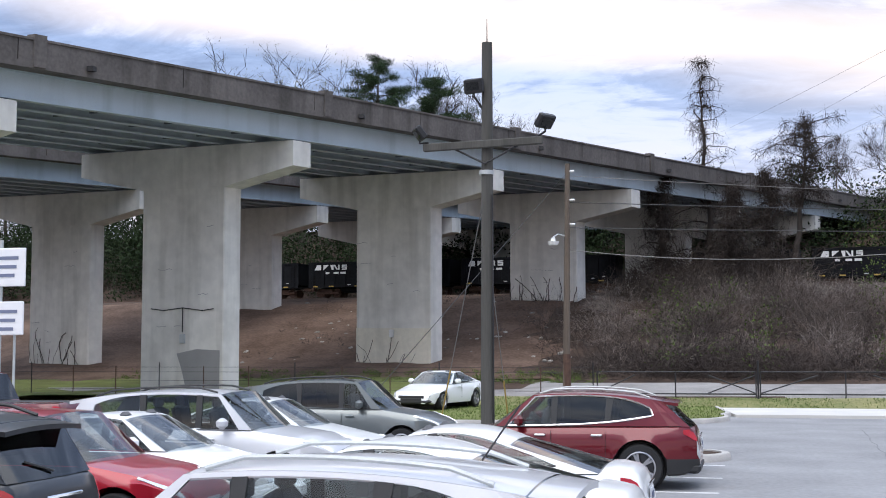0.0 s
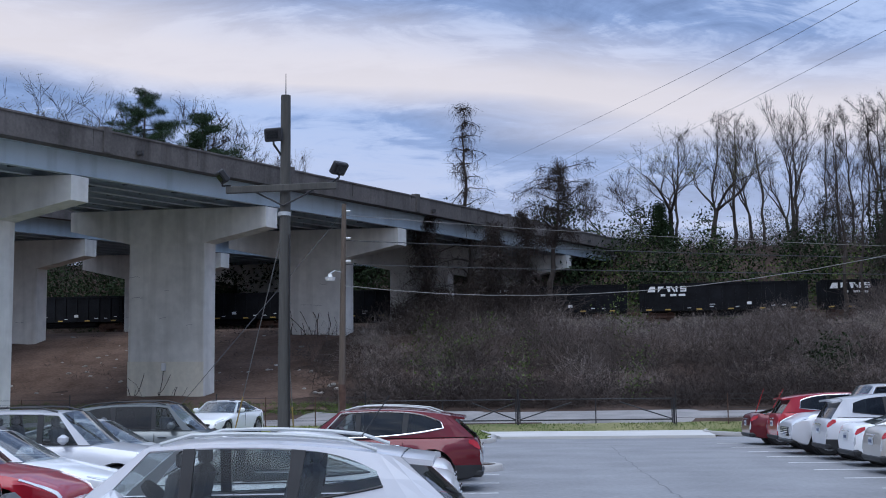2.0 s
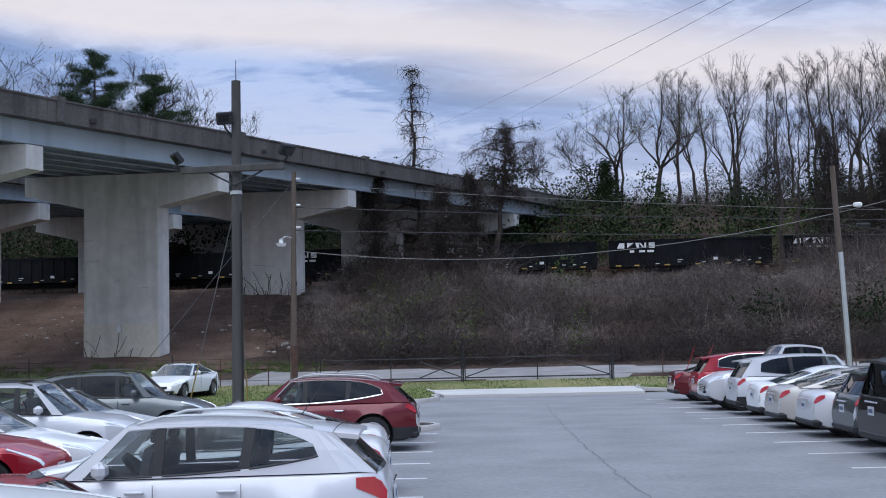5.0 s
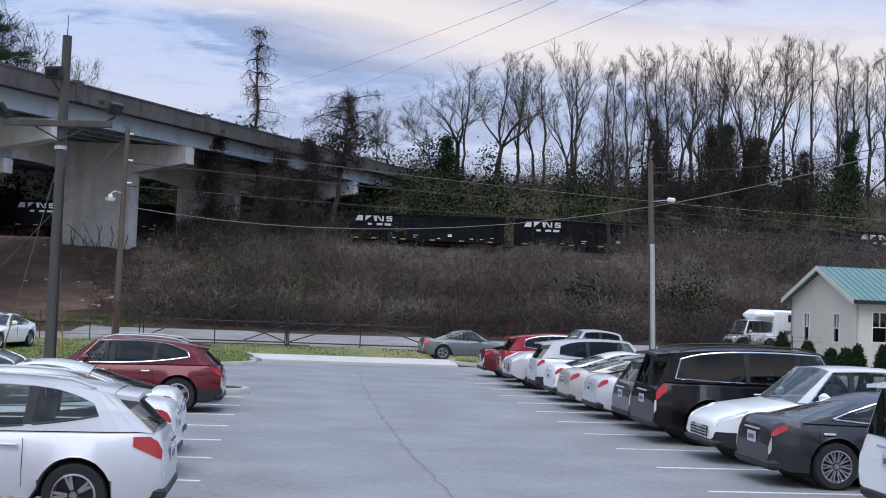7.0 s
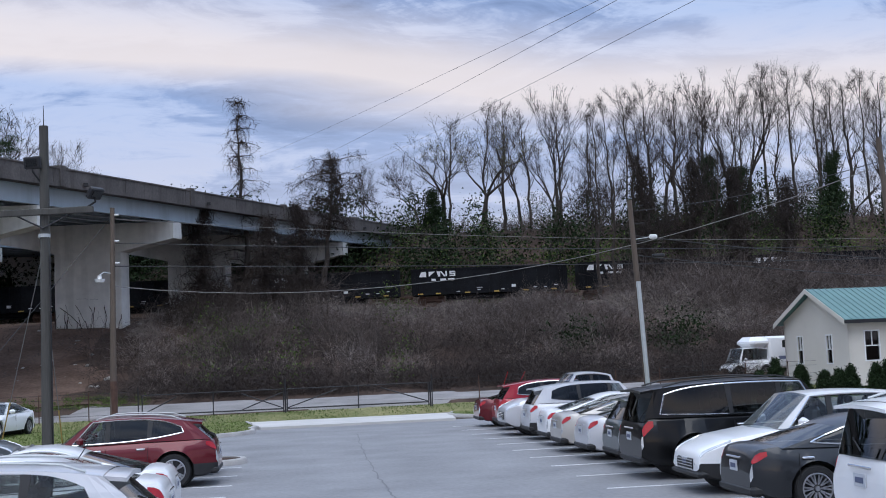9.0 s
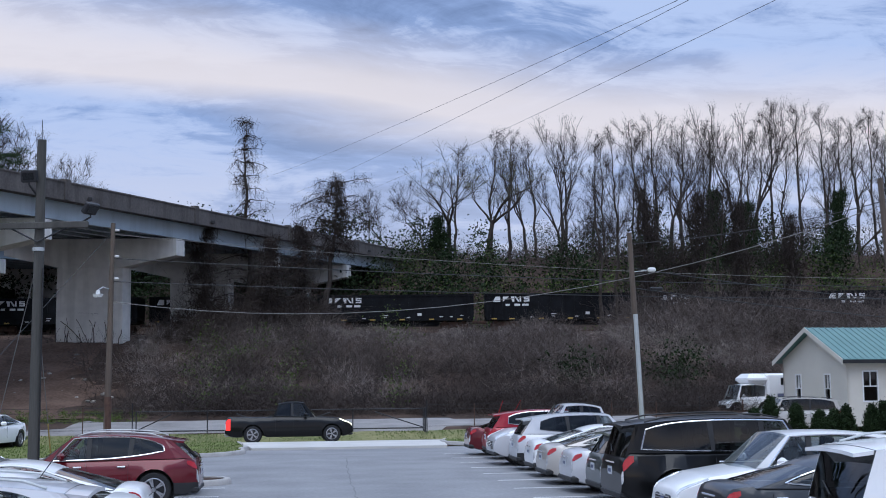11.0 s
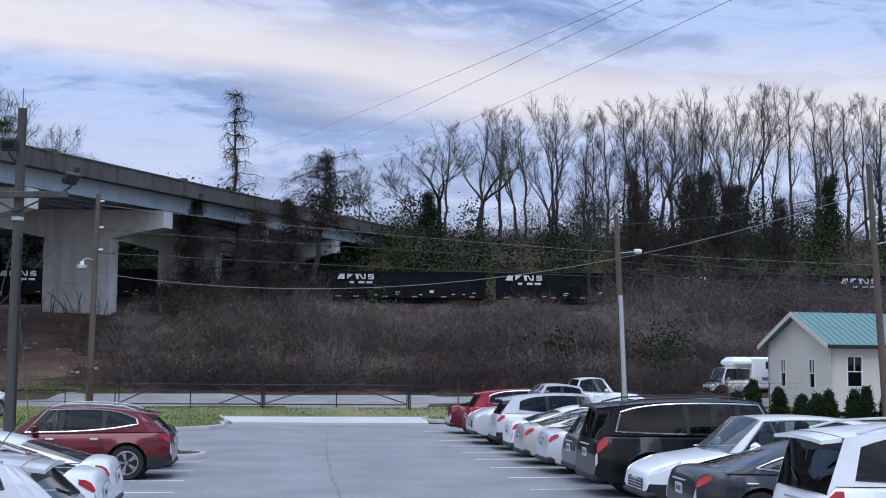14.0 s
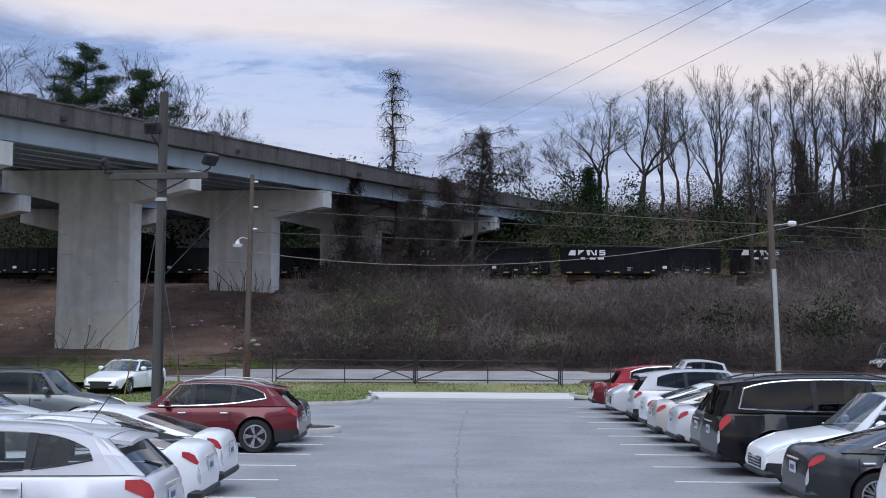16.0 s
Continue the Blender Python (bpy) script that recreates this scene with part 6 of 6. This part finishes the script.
            part("window_seal", Shape().path([side_pt(*l, lower(l), side, 0.003) for l in lines], 0.011, 5), BLACKTRIM, car)
        if chrome:
            rim = sub(wins[0][0], D, 16)
            pts = [side_pt(*l, lower(l), side, 0.01) for l in rim] + [side_pt(*l, upper(l), side, 0.01) for l in rim[::-1]]
            part("window_trim", Shape().path(pts + pts[:1], 0.016, 5), CHROME, car, "chrome window trim")
    NV = 10

    def pane(l, bulge, mat, pname):
        s = Shape()
        S = 5
        for k in range(S + 1):
            t = k / S
            for j in range(NV + 1):
                v = -1 + 2 * j / NV
                p = side_pt(*l, t, 1)
                s.v.append((p.x + bulge * (1 - v * v) * (1 - 0.9 * t), v * (p.y - 0.006), p.z + 0.03 * (1 - v * v) * t))
        s.f = [(k * (NV + 1) + j, k * (NV + 1) + j + 1, (k + 1) * (NV + 1) + j + 1, (k + 1) * (NV + 1) + j) for k in range(S) for j in range(NV)]
        s.mi = [0] * len(s.f)
        return part(pname, s, mat, car, smooth=60)

    pane(A, 0.16, GLASS_CLEAR, "windshield")
    pane(E_, -0.05, tint, "rear_window")
    s = Shape()
    RX = 10
    for k in range(RX + 1):
        x = X["rf"] + (X["rr"] - X["rf"]) * k / RX
        for j in range(NV + 1):
            v = -1 + 2 * j / NV
            s.v.append((x, v * wr, roof_z(x) - 0.03 * v * v - (0.012 if abs(v) > 0.99 else 0)))
    top = len(s.v)
    s.v += [(x, y, z - 0.03) for x, y, z in s.v]
    s.f = [(k * (NV + 1) + j, (k + 1) * (NV + 1) + j, (k + 1) * (NV + 1) + j + 1, k * (NV + 1) + j + 1) for k in range(RX) for j in range(NV)]
    s.f += [tuple(i + top for i in q[::-1]) for q in s.f]
    for k in range(RX):
        for j in (0, NV):
            a, b = k * (NV + 1) + j, (k + 1) * (NV + 1) + j
            s.f.append((a, b, b + top, a + top))
    s.mi = [0] * len(s.f)
    part("roof", s, body_paint, car, smooth=40)
    if kind in ("suv", "coupe_suv", "big_suv") and spoiler:
        z = roof_z(X["rr"])
        sp = Shape()
        q0 = [(X["rr"] + 0.10, y, z - 0.03 * (y / wr) ** 2 + 0.006) for y in np.linspace(-wr * 0.94, wr * 0.94, 9)]
        q1 = [(X["rr"] - 0.26, y * 0.97, z - 0.035 - 0.035 * (y / wr) ** 2) for y in np.linspace(-wr * 0.94, wr * 0.94, 9)]
        lo = [(a, b, c - 0.045) for a, b, c in q1]
        lo0 = [(a, b, c - 0.05) for a, b, c in q0]
        sp.add(q0 + q1 + lo + lo0, [(i + 9 * r, i + 1 + 9 * r, i + 10 + 9 * r, i + 9 + 9 * r) for r in range(3) for i in range(8)] + [(0, 9, 18, 27), (8, 35, 26, 17)])
        part("spoiler", sp, body_paint, car, smooth=50)
    if rails:
        for side in (-1, 1):
            y = side * (wr - 0.1)
            xs_r = np.linspace(X["rf"] - 0.1, X["rr"] + 0.2, 8)
            part("roof_rail", Shape().path([(x, y, roof_z(x) + (0.045 if 0 < i < 7 else -0.01)) for i, x in enumerate(xs_r)], 0.018, 6), GALV if rails == "silver" else BLACKTRIM, car)
    # lamps, grille, plate, trim
    for side in (-1, 1):
        patch("headlight", L / 2 - 0.62 if kind != "big_suv" else L / 2 - 0.45, L / 2 - 0.03, 4, 6, side, LITHEAD if lit else CLEARLAMP, "clear headlight", taper=-0.75)
        t0, t1 = (3, 5) if kind == "pickup" or (kind == "big_suv" and not chrome) else (4, 5)
        tl = patch("tail_light", -L / 2 + 0.04, -L / 2 + (0.40 if tail_high and kind != "big_suv" else 0.27), t0, t1, side, LITRED if lit else REDLAMP, "red tail light", taper=0.0 if kind in ("pickup", "van") else 0.7)
        patch("reversing_light", -L / 2 + 0.0, -L / 2 + 0.045, 3, 4, side, CLEARLAMP, "clear reversing light", taper=0.3)
        part("wing_mirror", Shape().box((X["cowl"] - 0.42, side * (wbelt(X["cowl"] - 0.4) + 0.13), zt(X["cowl"] - 0.4) + 0.10), (0.14, 0.24, 0.17), bevel=0.05), body_paint, car)
        for w_i, (l0, l1) in enumerate(wins[:2]):
            xh = l1[0] + 0.16 if w_i < 1 else l1[0] + 0.12
            part("door_handle", Shape().box((xh, side * (half(xh) * 0.985 + 0.012), zbelt * 0.86), (0.2, 0.04, 0.035), bevel=0.012), CHROME if chrome else body_paint, car)
            part("door_seam", Shape().box((l1[0] - 0.02, side * (half(l1[0]) * 0.992), zbelt * 0.68), (0.005, 0.016, zbelt * 0.5)), BLACKTRIM, car)
    part("grille", Shape().box((L / 2 - 0.005, 0, K["nose"] * H - 0.32), (0.05, W * 0.46, 0.2), bevel=0.02), BLACKTRIM, car)
    if chrome or kind in ("pickup", "big_suv"):
        for i in range(4):
            part("grille_bar", Shape().box((L / 2 + 0.02, 0, K["nose"] * H - 0.25 - i * 0.05), (0.015, W * 0.44, 0.016)), CHROME, car, "chrome grille bar")
    part("lower_grille", Shape().box((L / 2 - 0.03, 0, sill + 0.27), (0.06, W * 0.56, 0.1), bevel=0.02), BLACKTRIM, car)
    for side in (-1, 1):
        part("fog_light", Shape().box((L / 2 - 0.09, side * W * 0.36, sill + 0.3), (0.05, 0.16, 0.09), bevel=0.02), CLEARLAMP, car, "small clear fog light")
    part("front_bumper", Shape().box((L / 2 - 0.10, 0, sill + 0.11), (0.26, W * 0.82, 0.12), bevel=0.05), BLACKTRIM, car)
    part("rear_bumper", Shape().box((-L / 2 + 0.10, 0, sill + 0.12), (0.24, W * 0.82, 0.16), bevel=0.05), CHROME if kind == "pickup" else BLACKTRIM, car)
    for end in (-1,) if plate == "rear" else (-1, 1):
        pl = part("number_plate", Shape().box((end * (L / 2 + 0.012), 0, K["tail"] * H * (0.72 if end < 0 else 0.5)), (0.015, 0.32, 0.16)), PLATE, car)
        part("plate_bar", Shape().box((end * (L / 2 + 0.022), 0, K["tail"] * H * (0.72 if end < 0 else 0.5)), (0.004, 0.22, 0.07)), PLATEBAR, pl)
    if kind != "pickup":
        part("tailgate_trim", Shape().box((-L / 2 - 0.006, 0, K["tail"] * H * 0.86), (0.02, W * 0.34, 0.035), bevel=0.008), CHROME, car)
        p, q = side_pt(*E_, 0.12, 1), side_pt(*E_, 0.55, 1)
        part("rear_wiper", Shape().path([(p.x - 0.07, 0.0, p.z), (q.x * 0.5 + p.x * 0.5 - 0.05, 0.34, (p.z + q.z) / 2)], 0.012, 5), BLACKTRIM, car) if kind != "sedan" else None
    part("underbody", Shape().box((0, 0, sill + 0.16), (L * 0.9, W * 0.62, 0.24), bevel=0.05), BLACKTRIM, car)
    for c in (xf, xr):
        part("wheel_well", Shape().tube((c, -hw * 0.70, wheel_r), (c, hw * 0.70, wheel_r), ra * 0.97, ra * 0.97, 18), INTERIOR, car)
    if seats:
        for x in (X["b"] + 0.15, X["b"] - 0.85):
            for y in (-0.38, 0.38):
                if kind == "pickup" or (kind == "sedan" and x < X["b"]):
                    continue
                st = part("seat", Shape().box((x, y, zbelt + 0.08), (0.16, 0.46, 0.46), bevel=0.06, m=Matrix.Rotation(radians(-12), 4, "Y")), SEATGREY, car)
                part("headrest", Shape().box((x - 0.05, y, zbelt + 0.38), (0.1, 0.24, 0.17), bevel=0.04), SEATGREY, st)
        if kind == "pickup":
            part("bench_seat", Shape().box((X["b"] - 0.1, 0, zbelt + 0.15), (0.16, 1.4, 0.4), bevel=0.06), SEATGREY, car)
        part("steering_wheel", Shape().tube((X["cowl"] - 0.62, 0.38, zbelt + 0.05), (X["cowl"] - 0.66, 0.38, zbelt + 0.09), 0.18, 0.18, 16), INTERIOR, car)
    tw = 0.23
    ty, rm, bk = wheel_meshes(wheel_r, tw, style)
    for c in (xf, xr):
        for side in (-1, 1):
            wobj = empty("wheel", pose(c, side * (hw - tw / 2 - 0.015), wheel_r, 0, 0, 0 if side > 0 else 180))
            wobj.parent = car
            piece("tyre", ty, wobj); piece("rim", rm, wobj); piece("wheel_back", bk, wobj)
    return tagged(car, label, category)


def park(car, x_tail, y, nose, z=0.0, turn=0.0):
    """nose: 'left', 'right'; x_tail is the end that faces the aisle."""
    L = car["long"]
    if nose == "left":
        car.matrix_basis = pose(x_tail - L / 2, y, z, 0, 0, 180 + turn)
    elif nose == "right":
        car.matrix_basis = pose(x_tail + L / 2, y, z, 0, 0, turn)
    elif nose == "out_left":
        car.matrix_basis = pose(x_tail + L / 2, y, z, 0, 0, 180 + turn)
    else:
        car.matrix_basis = pose(x_tail - L / 2, y, z, 0, 0, turn)
    del car["long"]
    return car


def made(kind, L, W, H, pnt, label, **kw):
    c = vehicle({"sedan": "sedan_car", "pickup": "pickup_truck", "van": "minivan"}.get(kind, "suv_car"), kind, L, W, H, pnt, label, {"pickup": "truck", "van": "van"}.get(kind, "car"), **kw)
    c["long"] = L
    return c


def antenna(car, x, z, ln=0.35):
    part("antenna", Shape().path([(x, 0, z), (x - ln * 0.7, 0, z + ln)], 0.006, 5), BLACKTRIM, car)


# near row on the left of the aisle, tails to the aisle
c = park(made("coupe_suv", 4.6, 1.86, 1.69, P_WHITE, "white crossover with a dark rear window and a fin antenna", tint=GLASS_DARK), -2.1, 7.0, "left")
part("fin_antenna", Shape().prism([(-0.9, -0.02, 1.64), (-1.2, -0.02, 1.63), (-1.17, -0.01, 1.74)], [(-0.9, 0.02, 1.64), (-1.2, 0.02, 1.63), (-1.17, 0.01, 1.74)]), P_WHITE, c)
park(made("sedan", 4.7, 1.8, 1.45, P_BRIGHTRED, "bright red sedan with its nose towards the aisle", tint=GLASS_CLEAR, chrome=True, plate="both"), -1.6, 9.7, "out_right")
c = park(made("coupe_suv", 4.65, 1.80, 1.60, P_SILVER, "silver crossover with roof rails and large red tail lights", tint=GLASS_CLEAR, rails="silver", tail_high=True), -1.5, 14.2, "left")
antenna(c, -1.35, 1.55)
park(made("sedan", 4.95, 1.86, 1.48, P_WHITE, "white four-door sedan parked beside the silver crossover", tint=GLASS_CLEAR), -1.75, 17.8, "left")
park(made("sedan", 4.75, 1.83, 1.46, P_PEARL, "pearl white sedan with a short boot lid", tint=GLASS_CLEAR), -1.9, 20.3, "left")
c = park(made("coupe_suv", 4.69, 1.84, 1.61, P_RED, "dark red crossover with chrome window trim and black cladding", clad=True, chrome=True, rails="silver", style="five", wheel_r=0.37), -1.65, 27.9, "left")
park(made("sedan", 4.6, 1.8, 1.45, P_GREENGREY, "dark green-grey sedan next to the island", tint=GLASS_CLEAR), -1.85, 30.5, "left")
# facing row
park(made("big_suv", 4.8, 1.9, 1.76, P_MAROON, "maroon sport utility with a dark sloping rear window"), -7.0, 14.2, "left")
park(made("suv", 4.77, 1.81, 1.76, P_GREY, "dark grey sport utility with black roof rails", rails="black", tail_high=True), -7.0, 17.0, "left")
park(made("coupe_suv", 4.3, 1.77, 1.60, P_BRIGHTRED, "bright red small crossover with nose towards the aisle", tint=GLASS_CLEAR, plate="both"), -6.9, 20.1, "out_right")
park(made("sedan", 4.7, 1.8, 1.44, P_WHITE, "white sedan with nose towards the aisle", tint=GLASS_CLEAR), -6.9, 22.8, "out_right")
park(made("suv", 4.75, 1.88, 1.68, P_SILVER, "silver sport utility with black roof rails, nose out", rails="black", tint=GLASS_CLEAR), -6.9, 25.4, "out_right")
park(made("sedan", 4.7, 1.8, 1.45, P_PEARL, "white sedan with its nose out in the facing row", tint=GLASS_CLEAR), -7.0, 28.3, "out_right")
park(made("suv", 4.6, 1.86, 1.70, P_MIDGREY, "grey-green sport utility with black cladding, nose out", clad=True, rails="black"), -6.9, 32.2, "out_right")
c = made("sedan", 4.7, 1.83, 1.43, P_WHITE, "white sedan standing alone by the grass corner", tint=GLASS_CLEAR)
del c["long"]
c.matrix_basis = pose(-12.2, 52.6, 0.13, 0, 0, -102)
c = made("pickup", 5.8, 2.0, 1.9, P_MAROON, "maroon pickup truck in the far corner of the lot", wheel_r=0.4)
park(c, -15.0, 31.5, "left")
park(made("suv", 4.7, 1.88, 1.70, P_GREY, "dark sport utility in the far corner of the lot"), -15.5, 28.5, "left")
# right row
park(made("big_suv", 4.85, 1.9, 1.93, P_WHITE, "white tall sport utility with big red corner tail lights", tail_high=True, rails="silver", wheel_r=0.38), 7.0, 14.0, "right")
park(made("sedan", 4.87, 1.84, 1.45, P_GREY, "dark grey sedan with multi-spoke alloy wheels", style="multi", chrome=True, wheel_r=0.35), 6.9, 18.3, "right")
park(made("coupe_suv", 4.78, 1.93, 1.74, P_WHITE, "white crossover with a chrome grille, nose towards the aisle", clad=True, chrome=True, plate="both", wheel_r=0.36, tint=GLASS_CLEAR), 6.95, 21.0, "out_left")
park(made("big_suv", 5.3, 2.03, 1.93, P_BLACK, "large black sport utility with chrome window trim", chrome=True, rails="black", wheel_r=0.41, tail_high=True), 6.75, 24.0, "right")
park(made("suv", 4.7, 1.86, 1.68, P_GREENGREY, "dark grey-green sport utility between larger cars"), 7.0, 26.6, "right")
park(made("sedan", 4.84, 1.86, 1.45, P_SILVER, "silver sedan with pinkish red tail lights", tint=GLASS_CLEAR), 6.85, 28.9, "right")
park(made("sedan", 4.93, 1.85, 1.46, P_TAN, "champagne sedan with a rounded boot", tint=GLASS_CLEAR), 6.75, 31.4, "right")
park(made("sedan", 4.75, 1.85, 1.45, P_WHITE, "white sedan with a smooth rounded tail", tint=GLASS_CLEAR), 6.9, 34.0, "right")
park(made("suv", 4.65, 1.84, 1.72, P_SILVER, "silver crossover with a dark rear window", clad=True), 6.9, 36.6, "right")
park(made("pickup", 5.9, 2.05, 1.96, P_SILVER, "silver pickup truck with a chrome grille, nose out", wheel_r=0.41, chrome=True, plate="both"), 6.6, 39.2, "out_left")
park(made("suv", 4.7, 1.86, 1.72, P_BRIGHTRED, "bright red sport utility at the end of the row", chrome=True), 6.9, 42.3, "right")
park(made("sedan", 4.7, 1.83, 1.46, P_RED, "dark red sedan at the end of the row"), 6.6, 44.9, "right")


def shuttle():
    v = vehicle("shuttle_truck", "van", 3.0, 2.0, 1.95, P_WHITE, "white cutaway box truck parked behind the house", "truck", wheel_r=0.38, tint=GLASS_CLEAR, seats=False)
    part("box_body", Shape().box((-3.0, 0, 1.55), (3.9, 2.3, 2.0), bevel=0.12), P_WHITE, v, "white box body")
    part("cab_fairing", Shape().box((-0.6, 0, 2.2), (1.5, 2.15, 0.7), bevel=0.28), P_WHITE, v)
    part("side_stripe", Shape().box((-3.0, 1.152, 1.2), (2.6, 0.012, 0.2)), SIGNBAR, v)
    part("box_window", Shape().box((-2.4, 1.15, 2.05), (0.9, 0.02, 0.45)), GLASS_DARK, v)
    ty, rm, bk = wheel_meshes(0.38, 0.23, "seven")
    for side in (-1, 1):
        w = empty("wheel", pose(-3.7, side * 1.02, 0.38, 0, 0, 0 if side > 0 else 180))
        w.parent = v
        piece("tyre", ty, w); piece("rim", rm, w)
    return v


sh = shuttle()
sh.matrix_basis = pose(28.3, 76.0, 0.45, 0, 0, 187)

# traffic on the road
M_SEDAN = made("sedan", 4.65, 1.78, 1.45, P_MIDGREY, "grey-green sedan driving along the road", tint=GLASS_CLEAR, lit=True)
M_TRUCK = made("pickup", 5.9, 2.0, 1.95, P_WHITE, "white extended-cab pickup driving along the road", wheel_r=0.41, tint=GLASS_CLEAR, style="seven")
M_SUV = made("big_suv", 5.57, 2.0, 1.92, P_TAN, "champagne large sport utility driving along the road", wheel_r=0.38, rails="black", style="five")
M_DARK = made("pickup", 5.8, 2.0, 1.9, P_BLACK, "black pickup driving along the road with lights on", wheel_r=0.39, lit=True)
for v in (M_SEDAN, M_TRUCK, M_SUV, M_DARK):
    del v["long"]


# ---- movement ----
def road_pose(x, lane, back=False):
    """On the road: lane 0 runs to the right, lane 1 to the left."""
    y = (58.4 if lane == 0 else 63.2) + road_edge(x)
    yaw = math.degrees(math.atan(0.075)) * min(1.0, max(0.0, x / 4 + 0.5))
    return pose(x, y, road_z(x, y) + 0.003, 0, 0, yaw + (180 if back else 0))


def motions():
    ts = [i * 0.5 for i in range(33)]
    for car, x0, t0, v, lane in ((M_SEDAN, -0.33, 6.5, 16.9, 0), (M_TRUCK, -8.7, 12.5, 15.9, 0), (M_DARK, 25.1, 12.5, 16.7, 0), (M_SUV, 4.2, 12.5, -15.1, 1)):
        walk(car, [(t, road_pose(x0 + v * (t - t0), lane, v < 0)) for t in ts])
    for w, i in WAGONS:
        rows = []
        for t in ts:
            # middle of the wagon: its white marking starts 6.75 m before it
            x = 12.25 - 4.57 * (t - 5.5) + 16.0 * (i - 6) + 6.75
            p = rail_at(0, 0, 0)
            s = (x - p.x) / RAIL_N.y
            q = rail_at(s, 0, 7.58)
            rows.append((t, pose(q.x, q.y, q.z, 0, 0, -6.3)))
        walk(w, rows)


motions()
